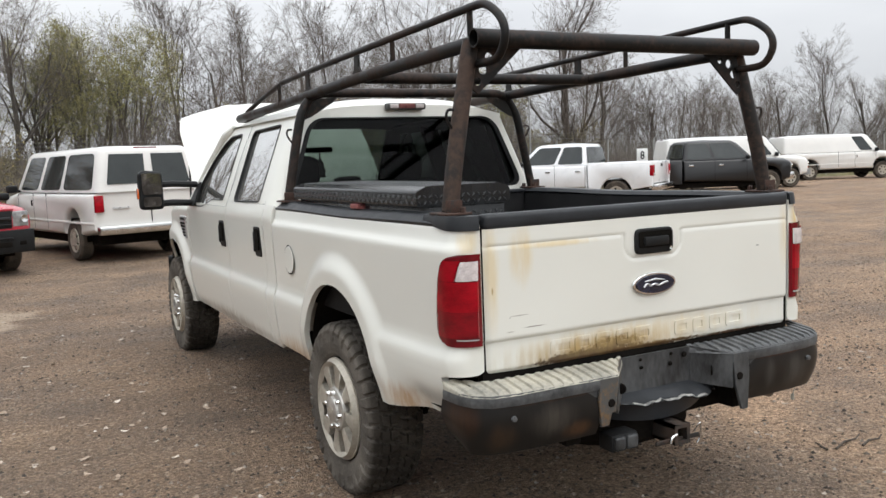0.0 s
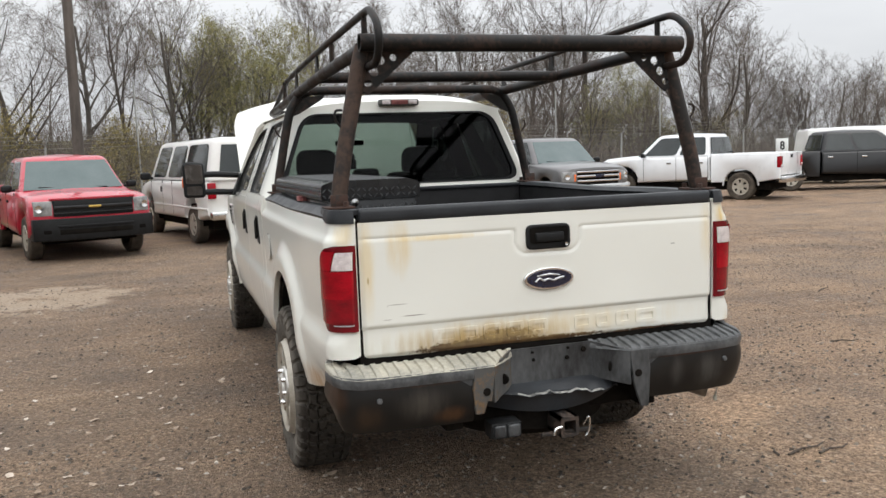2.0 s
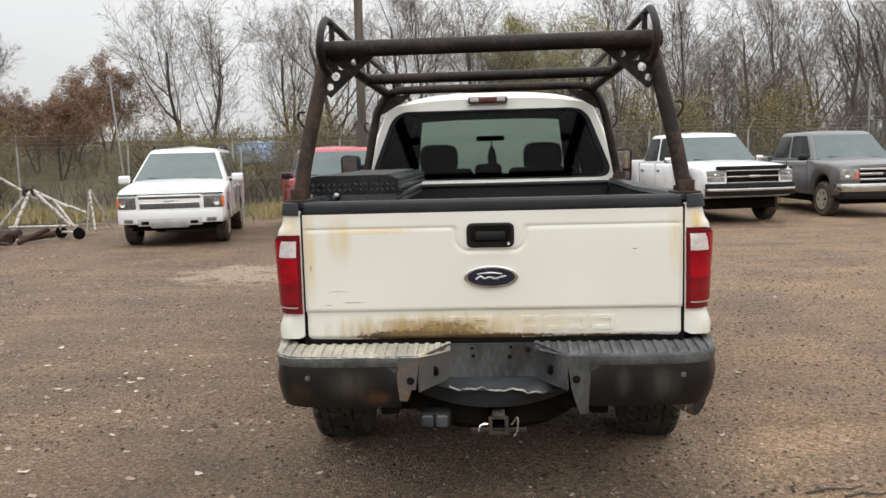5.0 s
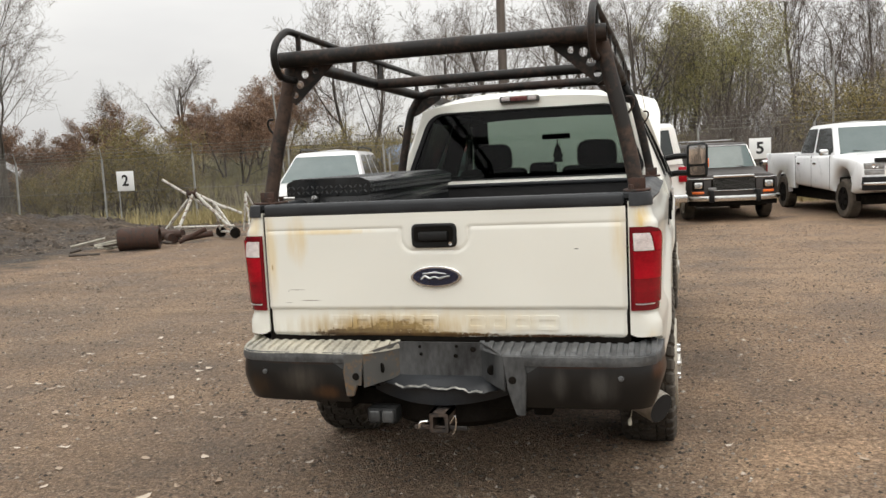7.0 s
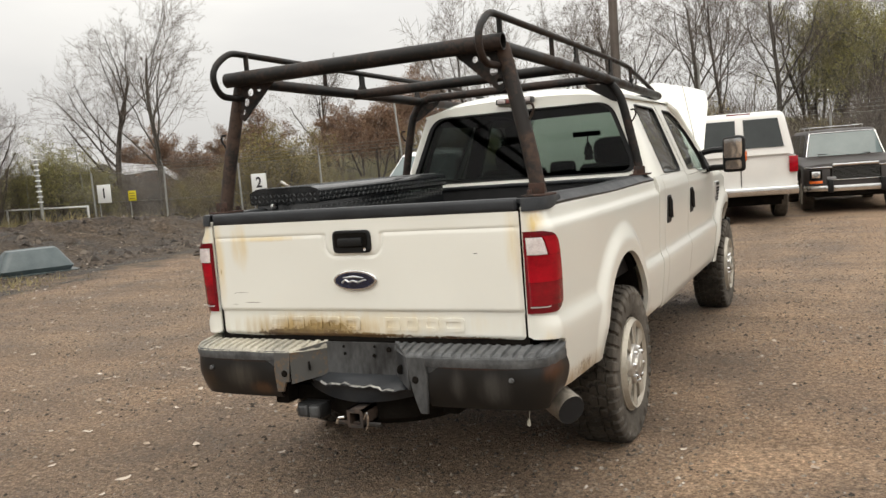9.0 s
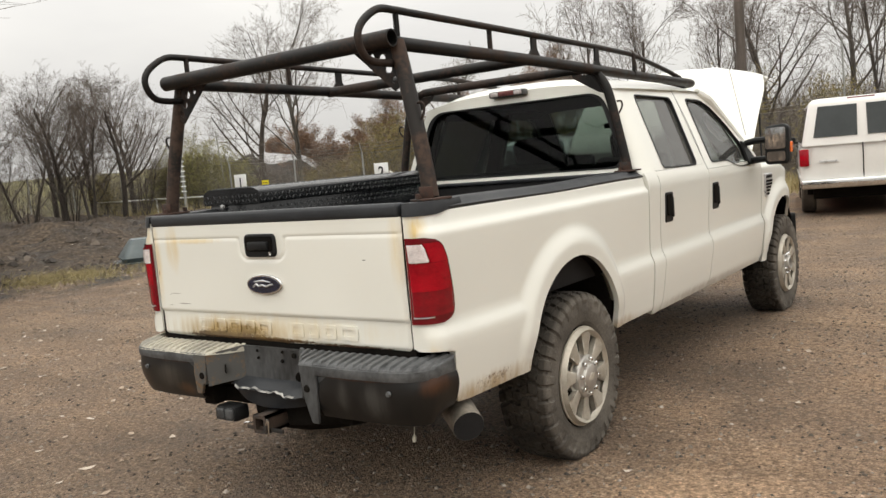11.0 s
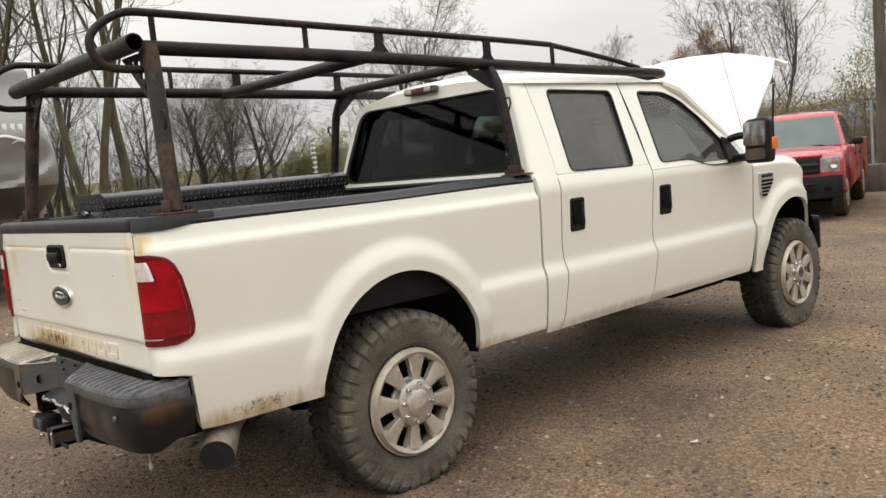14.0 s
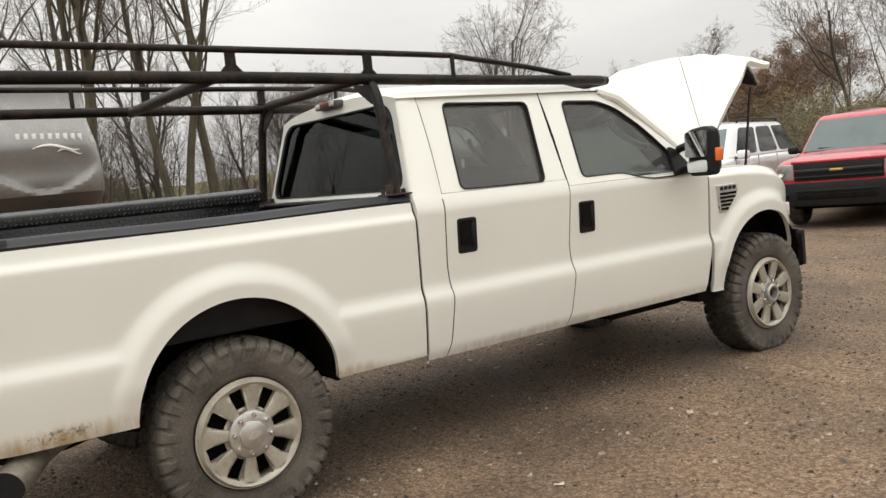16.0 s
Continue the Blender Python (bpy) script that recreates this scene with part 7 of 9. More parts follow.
# white sport-utility vehicle
def suv(name, label, at, paint, W=2.0, wb=2.95, L0=-0.98, L1=3.95, R=0.40, belt=1.24, roof=1.88, bottom=0.42):
    car = put_at(thing(name, label, "suv"), at)
    top = [(L1, 0.60), (L1 + 0.01, 0.90), (L1 - 0.06, 1.06), (L1 - 0.30, 1.13), (L1 - 0.95, 1.19), (2.55, belt), (L0 + 0.02, belt), (L0, 0.65)]
    part("body", nose_cut(pillow(lower_body(L0, L1, wb, bottom, top, R + 0.07, R + 0.01), -W / 2, W / 2, 0.09), W, L0, L1), paint, car)
    cabin_shell(car, W, belt - 0.01, roof, L0 + 0.02, 2.62, L0 + 0.25, 1.72, paint, ((0.03, 0.26), (0.30, 0.56), (0.60, 0.88)), tumble=0.32, crown=0.075)
    for s in (-1, 1):
        part("roof_rail", tube(BM(), curve_pts([(s * 0.66, -0.55, 1.88), (s * 0.66, -0.4, 1.945), (s * 0.66, 1.2, 1.955), (s * 0.66, 1.45, 1.90)], 5), 0.02, 6), M_BLACK_PLASTIC, car)
        part("tail_light", rbox(*sorted((s * (W / 2 - 0.13), s * (W / 2 + 0.006))), L0 - 0.015, L0 + 0.08, 0.90, 1.24, 0.02), M_RED_LENS, car)
        for y in (0.35, 1.30, 2.35):
            part("door_gap", box(BM(), *sorted((s * (W / 2 - 0.01), s * (W / 2 + 0.0025))), y - 0.005, y + 0.005, bottom + 0.08, belt - 0.03), M_DARK, car, smooth=False)
        for y in (0.55, 1.50):
            part("door_handle", rbox(*sorted((s * (W / 2 - 0.005), s * (W / 2 + 0.025))), y, y + 0.18, 1.03, 1.08, 0.01), paint, car)
    car_mirrors(car, W, 2.28, belt - 0.06, paint, 1.25)
    wheels(car, W, wb, R, rim=M_ALLOY, spokes=5)
    front_end(car, W, L1, [
        ("grille_surround", paint, -0.60, 0.60, 0.70, 1.00, 0.06, 0.02, False), ("chrome_surround", M_CHROME, -0.575, 0.575, 0.915, 0.985, 0.04, 0.026, False), ("upper_grille", M_MESH_GRILLE, -0.56, 0.56, 0.925, 0.975, 0.04, 0.031, False),
        ("chrome_surround", M_CHROME, -0.555, 0.555, 0.725, 0.855, 0.04, 0.026, False), ("lower_grille", M_MESH_GRILLE, -0.54, 0.54, 0.735, 0.845, 0.04, 0.031, False),
        ("headlight", M_DARK_LAMP, 0.615, 0.97, 0.73, 0.955, 0.30, 0.012, True), ("turn_lamp", M_AMBER, 0.935, 0.985, 0.75, 0.945, 0.22, 0.014, True), ("bonnet_gap", M_DARK, -0.97, 0.97, 1.0, 1.012, 0.10, 0.016, False), ("front_bumper", paint, -0.96, 0.96, 0.46, 0.70, 0.22, 0.08, False),
        ("lower_valance", M_SATIN, -0.58, 0.58, 0.42, 0.565, 0.12, 0.086, False), ("skid_plate", M_PALE_BUMP, -0.34, 0.34, 0.38, 0.50, 0.12, 0.096, False), ("bumper_opening", M_DARK, 0.37, 0.52, 0.445, 0.515, 0.02, 0.092, True),
        ("fog_lamp", M_PALE_BUMP, 0.66, 0.85, 0.475, 0.56, 0.02, 0.088, True), ("fog_lens", M_DARK_LAMP, 0.68, 0.83, 0.49, 0.545, 0.02, 0.093, True), ("emblem", M_SILVER, -0.09, 0.09, 0.868, 0.905, 0.02, 0.035, False)])
    return car


suv("white_suv", "white full-size sport-utility vehicle with roof rails", by_front(-6.25, 11.75, 180 + 12, 2.95), M_CAR_WHITE)


# white vans
def van(name, label, at, paint, W=2.02, wb=3.5, L0=-1.25, L1=4.35, R=0.38, roof=2.08, bottom=0.48, passenger=True, side_glass=True):
    car = put_at(thing(name, label, "van"), at)
    belt = 1.28
    top = [(L1, 0.62), (L1 + 0.01, 1.0), (L1 - 0.10, 1.14), (L1 - 0.35, 1.20), (3.30, belt), (L0 + 0.02, belt), (L0, 0.62)]
    part("body", nose_cut(pillow(lower_body(L0, L1, wb, bottom, top, R + 0.09, R + 0.02), -W / 2, W / 2, 0.08), W, L0, L1), paint, car)
    wins = ((0.05, 0.37), (0.41, 0.655), (0.70, 0.93)) if passenger else ((0.795, 0.925),)
    shell = cabin_shell(car, W, belt - 0.01, roof, L0, 3.40, L0 + 0.10, 2.75, paint, wins, tumble=0.19, crown=0.06, back="two" if passenger else "", hip=0.035)
    for s in (-1, 1):
        part("tail_light", rbox(*sorted((s * (W / 2 - 0.15), s * (W / 2 + 0.004))), L0 - 0.02, L0 + 0.06, 0.92, 1.22, 0.015), M_RED_LENS, car)
        part("side_moulding", rbox(*sorted((s * (W / 2 - 0.005), s * (W / 2 + 0.015))), L0 + 0.1, wb - 0.5, 0.70, 0.74, 0.008), paint, car)
        for y in (1.35, 2.15, 3.15):
            part("door_gap", box(BM(), *sorted((s * (W / 2 - 0.01), s * (W / 2 + 0.003))), y - 0.006, y + 0.006, bottom + 0.08, belt - 0.03), M_DARK, car, smooth=False)
        part("door_handle", rbox(*sorted((s * (W / 2 - 0.005), s * (W / 2 + 0.025))), 2.22, 2.25, 1.0, 1.12, 0.008), M_BLACK_PLASTIC, car)
    part("rear_door_gap", box(BM(), -0.008, 0.008, L0 - 0.004, L0 + 0.02, 0.70, belt), M_DARK, car, smooth=False)
    part("name_bar", box(BM(), -0.70, -0.40, L0 - 0.012, L0 + 0.01, 0.97, 1.0), M_SILVER, car, smooth=False)
    part("roof_brake_light", rbox(-0.22, 0.22, L0 + 0.09, L0 + 0.16, roof - 0.055, roof - 0.015, 0.01), M_DARK_RED_LENS, car)
    part("rear_bumper", rbox(-W / 2 + 0.01, W / 2 - 0.01, L0 - 0.13, L0 + 0.05, 0.52, 0.68, 0.03, 3), M_CHROME if passenger else M_PALE_BUMP, car, "chrome step bumper")
    car_mirrors(car, W, 3.10, belt - 0.02, M_BLACK_PLASTIC, 1.2)
    wheels(car, W, wb, R, rim=M_ALLOY)
    front_end(car, W, L1, [("grille", M_GREY_TRIM, -0.55, 0.55, 0.74, 1.04, 0.05, 0.03, False), ("headlight", M_LAMP, 0.58, 0.88, 0.82, 1.04, 0.06, 0.02, True), ("turn_lamp", M_AMBER, 0.58, 0.95, 0.74, 0.81, 0.08, 0.018, True), ("front_bumper", M_PALE_BUMP, -0.98, 0.98, 0.48, 0.70, 0.20, 0.12, False)])
    return car


van("white_passenger_van", "white passenger van with dark windows and chrome bumper", pose(-0.08, 13.55, 0, 0, 0, 14), M_VAN_WHITE)
van("white_cargo_van", "white cargo van parked behind the dark pickup", pose(22.93, 21.98, 0, 0, 0, 244.2), M_VAN_WHITE, wb=3.75, L1=4.60, passenger=False)
van("white_cargo_van", "white cargo van parked at the end of the row", pose(31.9, 23.9, 0, 0, 0, 245), M_VAN_WHITE, wb=3.5, L1=4.35, passenger=False)


# old dark wagon with wood-grain sides and chrome front
def wagon(at):
    W, wb, L0, L1, R, belt, roof, bottom = 1.88, 2.76, -1.05, 3.62, 0.36, 1.10, 1.655, 0.42
    car = put_at(thing("old_wagon", "old dark four-wheel-drive wagon with chrome grille bar", "suv"), at)
    top = [(L1, 0.52), (L1, 0.88), (L1 - 0.05, 0.945), (L1 - 0.25, 0.97), (L1 - 1.15, 1.02), (2.30, belt), (L0 + 0.02, belt), (L0, 0.60)]
    part("body", nose_cut(pillow(lower_body(L0, L1, wb, bottom, top, R + 0.08, R + 0.02), -W / 2, W / 2, 0.05), W, L0, L1), M_JEEP, car)
    shell = cabin_shell(car, W, belt - 0.01, roof, L0 + 0.05, 2.30, L0 + 0.20, 1.92, M_JEEP, ((0.03, 0.33), (0.37, 0.62), (0.66, 0.92)), tumble=0.27, crown=0.03, hip=0.15)
    for s in (-1, 1):
        part("wood_panel", rbox(*sorted((s * (W / 2 - 0.004), s * (W / 2 + 0.010))), R + 0.12, wb - R - 0.12, 0.60, 0.98, 0.008), M_WOODGRAIN, car, "wood-grain side panel")
        part("roof_rack_rail", tube(BM(), [(s * 0.54, -0.7, 1.735), (s * 0.54, 1.2, 1.735)], 0.014, 6), M_CHROME, car)
        for y in (-0.7, 0.25, 1.2):
            part("rack_foot", tube(BM(), [(s * 0.54, y, 1.62), (s * 0.54, y, 1.735)], 0.012, 6), M_CHROME, car)
        part("screen_trim", tube(BM(), [(s * 0.755, 2.36, 1.10), (s * 0.64, 2.01, 1.59)], 0.010, 6), M_CHROME, shell)
        part("headlight_trim", rbox(*sorted((s * 0.60, s * 0.84)), L1 - 0.10, L1 - 0.035, 0.675, 0.865, 0.02), M_DARK, car)
        part("headlight_bezel", rbox(*sorted((s * 0.635, s * 0.805)), L1 - 0.10, L1 - 0.028, 0.70, 0.84, 0.02), M_CHROME, car)
        part("headlight", lathe(BM(), [(0.0, 0.022), (0.03, 0.02), (0.06, 0.0)], 20, pose(s * 0.72, L1 - 0.035, 0.77, 0, 0, 90)), M_LAMP, car)
    part("screen_trim", tube(BM(), [(-0.64, 2.01, 1.59), (-0.3, 2.065, 1.595), (0.3, 2.065, 1.595), (0.64, 2.01, 1.59)], 0.010, 6), M_CHROME, shell)
    for y in (-0.6, -0.1, 0.4, 0.9):
        part("rack_slat", tube(BM(), [(-0.54, y, 1.725), (0.54, y, 1.725)], 0.010, 5), M_CHROME, car)
    front_end(car, W, L1, [("grille", M_DARK, -0.46, 0.46, 0.66, 0.90, 0.04, 0.012, False), ("grille_top_bar", M_CHROME, -0.42, 0.42, 0.925, 0.975, 0.10, 0.03, False), ("bonnet_trim", M_CHROME, 0.42, 0.92, 0.895, 0.920, 0.05, 0.012, True), ("grille_foot_bar", M_CHROME, -0.46, 0.46, 0.645, 0.66, 0.03, 0.022, False), ("turn_lamp", M_AMBER, 0.60, 0.84, 0.59, 0.645, 0.03, 0.02, True),
                              ("front_bumper", M_CHROME, 0.52, 0.95, 0.44, 0.55, 0.02, 0.14, True), ("front_bumper", M_CHROME, -0.43, 0.43, 0.43, 0.55, 0.02, 0.15, False), ("bumper_guard", M_BLACK_PLASTIC, 0.43, 0.52, 0.41, 0.66, 0.02, 0.17, True), ("front_plate", M_PALE_BUMP, 0.36, 0.52, 0.66, 0.72, 0.02, 0.05, False), ("valance", M_DARK, -0.90, 0.90, 0.34, 0.46, 0.10, 0.06, False)])
    for k in range(9):
        part("grille_bar", rbox(-0.43, 0.43, L1 + 0.01, L1 + 0.018, 0.675 + 0.025 * k, 0.682 + 0.025 * k, 0.002), M_GREY_TRIM, car)
    car_mirrors(car, W, 2.05, belt + 0.02, M_CHROME, 0.8)
    wheels(car, W, wb, R, 0.22)


wagon(pose(1.60, 17.70, 0, 0, 0, 189))
# white pickup with a dark bonnet guard, grey pickup, white crew cab, black pickup
pickup("white_pickup", "white pickup with dark bonnet guard and black wheels", by_front(5.22, 14.30, 180 + 12, 3.65), M_CAR_WHITE, R=0.40, belt=1.30, roof=1.95, hood=1.24, bed=1.34, bottom=0.52, rim=M_DARK, mirror_mat=M_CHROME, face=[
    ("bonnet_guard", M_BLACK_PLASTIC, -0.78, 0.78, 1.14, 1.22, 0.06, 0.04, False), ("grille", M_DARK, -0.58, 0.58, 0.88, 1.12, 0.04, 0.02, False), ("grille_surround", M_CHROME, -0.60, 0.60, 0.985, 1.015, 0.03, 0.035, False), ("grille_frame", M_CHROME, -0.60, 0.60, 0.865, 0.885, 0.03, 0.03, False), ("grille_frame", M_CHROME, -0.60, 0.60, 1.11, 1.135, 0.03, 0.03, False),
    ("headlight", M_LAMP, 0.62, 0.95, 1.01, 1.13, 0.10, 0.015, True), ("lower_lamp", M_LAMP, 0.62, 0.95, 0.90, 0.995, 0.10, 0.015, True), ("front_bumper", M_BLACK_PLASTIC, -0.98, 0.98, 0.60, 0.86, 0.22, 0.09, False), ("bumper_strip", M_CHROME, -0.99, 0.99, 0.70, 0.76, 0.10, 0.115, False), ("emblem", M_CHROME, -0.13, 0.13, 0.97, 1.03, 0.03, 0.05, False)])
pickup("grey_pickup", "dark grey pickup with chrome grille bars", by_front(8.45, 15.05, 180 + 7, 3.68), M_CAR_GREY, wb=3.68, L1=4.62, R=0.39, belt=1.28, roof=1.93, hood=1.22, bed=1.34, face=[
    ("grille", M_DARK, -0.60, 0.60, 0.76, 1.10, 0.05, 0.015, False), ("grille_bar", M_CHROME, -0.62, 0.62, 1.04, 1.09, 0.03, 0.045, False), ("grille_bar", M_CHROME, -0.62, 0.62, 0.93, 0.99, 0.03, 0.045, False), ("grille_bar", M_CHROME, -0.62, 0.62, 0.82, 0.87, 0.03, 0.045, False),
    ("headlight", M_LAMP, 0.63, 0.97, 0.84, 1.07, 0.16, 0.015, True), ("marker", M_AMBER, 0.64, 0.69, 0.84, 1.02, 0.03, 0.02, True), ("front_bumper", M_CHROME, -1.0, 1.0, 0.58, 0.76, 0.22, 0.10, False), ("lower_valance", M_BLACK_PLASTIC, -0.96, 0.96, 0.42, 0.58, 0.20, 0.07, False), ("emblem", M_BLUE, -0.13, 0.13, 0.92, 1.0, 0.03, 0.055, False)])
pickup("white_crew_pickup", "white crew-cab pickup seen with its tailgate and red lamps", pose(14.90, 16.50, 0, 0, 0, 33), M_CAR_WHITE, L0=-1.12, wb=3.67, L1=4.60, R=0.40, belt=1.30, roof=1.94, hood=1.26, bed=1.34, bottom=0.52, cab=(0.90, 3.20, 1.02, 2.50), tail_h=(0.92, 1.24), face=[("grille", M_CHROME, -0.66, 0.66, 0.80, 1.14, 0.04, 0.03, False), ("headlight", M_LAMP, 0.68, 0.95, 0.86, 1.12, 0.1, 0.01, True), ("front_bumper", M_CHROME, -0.98, 0.98, 0.52, 0.78, 0.2, 0.1, False)])
pickup("black_pickup", "shiny black pickup with chrome front bumper", pose(18.49, 19.49, 0, 0, 0, 245), M_CAR_BLACK, wb=4.0, L1=4.95, R=0.41, belt=1.27, roof=1.92, cab=(0.95, 3.45, 1.12, 2.75), face=[("grille", M_CHROME, -0.55, 0.55, 0.78, 1.06, 0.04, 0.03, False), ("headlight", M_LAMP, 0.58, 0.96, 0.86, 1.06, 0.2, 0.012, True), ("front_bumper", M_CHROME, -0.98, 0.98, 0.50, 0.74, 0.2, 0.1, False)])

# ---- fence, signs, poles and clutter ----
M_GALV = surface("galvanised_steel", (0.26, 0.26, 0.25), (0.40, 0.40, 0.38), 8, (0.5, 0.7), metal=0.4, relief=0.1)
M_WIRE = surface("dull_wire", (0.16, 0.15, 0.14), (0.26, 0.25, 0.23), 8, (0.6, 0.8), metal=0.2, relief=0)
M_SIGN = surface("white_sign_board", (0.74, 0.75, 0.74), (0.80, 0.81, 0.80), 4, (0.5, 0.6), relief=0.02)
M_INK = surface("black_sign_paint", (0.012, 0.012, 0.012), (0.025, 0.025, 0.025), 9, (0.5, 0.6), relief=0)
M_YELLOW_SIGN = surface("yellow_plate", (0.62, 0.50, 0.02), (0.72, 0.60, 0.03), 6, (0.5, 0.6), relief=0)
M_POLE = surface("weathered_pole_wood", (0.055, 0.045, 0.038), (0.12, 0.10, 0.085), 6, (0.85, 0.95), relief=0.4, stretch=(1, 1, 0.15))
M_TARP = surface("blue_tarpaulin", (0.16, 0.27, 0.46), (0.24, 0.36, 0.55), 1.5, (0.4, 0.6), relief=0.3, relief_scale=6, dist=0.05)
M_GRASS = island_mat("dry_grass", [(0.0, (0.20, 0.16, 0.07)), (0.5, (0.33, 0.27, 0.13)), (1.0, (0.46, 0.39, 0.21))])
M_BARK_TWIG = surface("dry_twig_bark", (0.035, 0.026, 0.020), (0.09, 0.068, 0.05), 30, (0.8, 0.95), relief=0.3)
M_TUB = surface("grey_green_plastic", (0.045, 0.065, 0.07), (0.09, 0.115, 0.12), 3, (0.3, 0.45), relief=0.1)
M_OLD_WHITE = rusty("flaking_white_frame", (0.55, 0.54, 0.50), (0.14, 0.08, 0.05), 0.42, 14, (0.5, 0.8))
M_RV = surface("grey_gelcoat", (0.20, 0.195, 0.19), (0.26, 0.255, 0.25), 1.2, (0.22, 0.3), relief=0.02, coat=0.4)
M_RV_DARK = surface("dark_gelcoat", (0.05, 0.049, 0.048), (0.075, 0.074, 0.072), 1.5, (0.25, 0.35), relief=0.02, coat=0.4)
M_SOIL = surface("dark_heaped_soil", (0.022, 0.019, 0.017), (0.075, 0.064, 0.054), 1.6, (0.9, 0.97), relief=0.6, relief_scale=12, dist=0.06)
M_PALE_SHEET = surface("pale_plastic_sheet", (0.30, 0.30, 0.31), (0.46, 0.46, 0.46), 3, (0.45, 0.6), relief=0.3, relief_scale=9, dist=0.03)
fence_y = lambda x: 20.6 + 0.12 * x + 0.12 * min(18, max(0, x - 16))
fence = thing("chain_link_fence", "tall chain-link fence topped with barbed wire", "fence")
x = -38.0
k = 0
while x < 46:
    y = fence_y(x)
    g = ground_z(x, y)
    m = Matrix.Translation((x, y, g))
    lean_x = 0.05 * math.sin(k * 2.3)
    part("post", tube(BM(), [(x, y, g - 0.1), (x + lean_x, y, g + 2.15)], 0.032, 8), M_GALV, fence)
    part("barb_arm", tube(BM(), [(x + lean_x, y, g + 2.13), (x + lean_x + 0.12, y - 0.22, g + 2.46)], 0.016, 6), M_GALV, fence)
    x += 3.05
    k += 1
wires = BM()
xs = [-38 + 1.5 * i for i in range(57)]
for h, dy in ((2.12, 0.0), (2.24, -0.08), (2.34, -0.15), (2.44, -0.21), (1.1, 0.0)):
    tube(wires, [(a, fence_y(a) + dy, ground_z(a, fence_y(a)) + h - 0.02 * (i % 2)) for i, a in enumerate(xs)], 0.007 if h > 2.2 else 0.010, 3, cap=False)
part("strand", wires, M_WIRE, fence, "sagging wire strands", smooth=False)
verts, faces = [], []
for i in range(int(84 / 0.075)):
    for s in (-1, 1):
        a = -38 + 0.075 * i
        b = a + s * 2.05
        p, q = Vector((a, fence_y(a), ground_z(a, fence_y(a)) + 0.03)), Vector((b, fence_y(b), ground_z(a, fence_y(a)) + 2.08))
        j, r = len(verts), 0.0022
        for e in (p, q):
            verts += [(e.x - r, e.y, e.z), (e.x + r, e.y - r, e.z), (e.x, e.y + r, e.z + r)]
        faces += [(j, j + 1, j + 4, j + 3), (j + 1, j + 2, j + 5, j + 4), (j + 2, j, j + 3, j + 5)]
me = bpy.data.meshes.new("wire_mesh")
me.from_pydata(verts, [], faces)
me.materials.append(M_WIRE)
mesh_ob = tagged(new("wire_mesh", me), "woven diamond wire mesh", kind="stuff")
mesh_ob.parent = fence


def number_sign(x, y, z, text, size, label, mat=M_SIGN, yaw=0.0):
    sg = put_at(thing("number_sign", label, "sign", "numbered row signs"), pose(x, y, z, 0, 0, yaw))
    part("board", rbox(-size / 2, size / 2, 0, 0.02, -size / 2, size / 2, 0.006), mat, sg)
    if text:
        cu = bpy.data.curves.new("numeral", "FONT")
        cu.body, cu.size, cu.align_x, cu.align_y, cu.extrude = text, size * 0.78, "CENTER", "CENTER", 0.002
        cu.offset = 0.012
        tmp = new("numeral", cu)
        dg = bpy.context.evaluated_depsgraph_get()
        me = bpy.data.meshes.new_from_object(tmp.evaluated_get(dg))
        bpy.data.objects.remove(tmp)
        me.materials.clear()
        me.materials.append(M_INK)
        ob = new("numeral", me)
        ob.parent, ob.matrix_basis = sg, pose(0, -0.004, 0.0, 90, 0, 0)
    else:
        for dz in (0.09, 0.0, -0.09):
            part("text_bar", box(BM(), -size * 0.36, size * 0.36, -0.004, 0.004, dz - 0.012, dz + 0.012), M_INK, sg, smooth=False)
    part("backing_post", tube(BM(), [(-size / 2 + 0.03, 0.05, size / 2), (-size / 2 + 0.03, 0.05, -z - 0.05)], 0.02, 6), M_GALV, sg)
    return sg


number_sign(-22.2, fence_y(-22.2) - 0.12, 1.42, "1", 0.66, "white square row sign with a black one")
number_sign(-15.85, fence_y(-15.85) - 0.12, 1.40, "2", 0.62, "white square row sign with a black two")
number_sign(3.26, 20.75, 1.47, "5", 0.58, "white square row sign with a black five")
number_sign(22.1, fence_y(22.1) - 0.12, 1.47, "8", 0.60, "white square row sign with a black eight")
number_sign(-21.0, fence_y(-21) - 0.12, 1.28, "", 0.36, "small yellow warning plate on the fence", M_YELLOW_SIGN)

pole = thing("utility_pole", "tall weathered wooden utility pole", "utility pole")
part("shaft", tube(BM(), [(-3.48, 18.15, -0.3), (-3.46, 18.15, 6.0), (-3.44, 18.15, 12.5)], [0.135, 0.115, 0.095], 12), M_POLE, pole)
part("footing", rbox(-3.85, -3.15, 17.8, 18.5, -0.1, 0.62, 0.05), M_POLE, pole)
for px, py, h, lx in ((-6.9, 18.35, 1.9, 0.0), (-10.6, 19.4, 4.1, -0.35), (-24.4, 19.0, 3.6, -0.35), (-2.2, 24.0, 4.2, -0.05), (6.0, 26.0, 4.4, 0.0), (13.6, 27.0, 4.0, 0.05), (17.2, 25.0, 4.2, 0.0), (-34.0, 17.2, 3.2, -0.25)):
    pt = thing("steel_marker_post", "thin leaning galvanised steel post by the fence", "post", "marker posts")
    part("shaft", tube(BM(), [(px, py, ground_z(px, py) - 0.1), (px + lx, py, ground_z(px, py) + h)], 0.03, 6), M_GALV, pt)

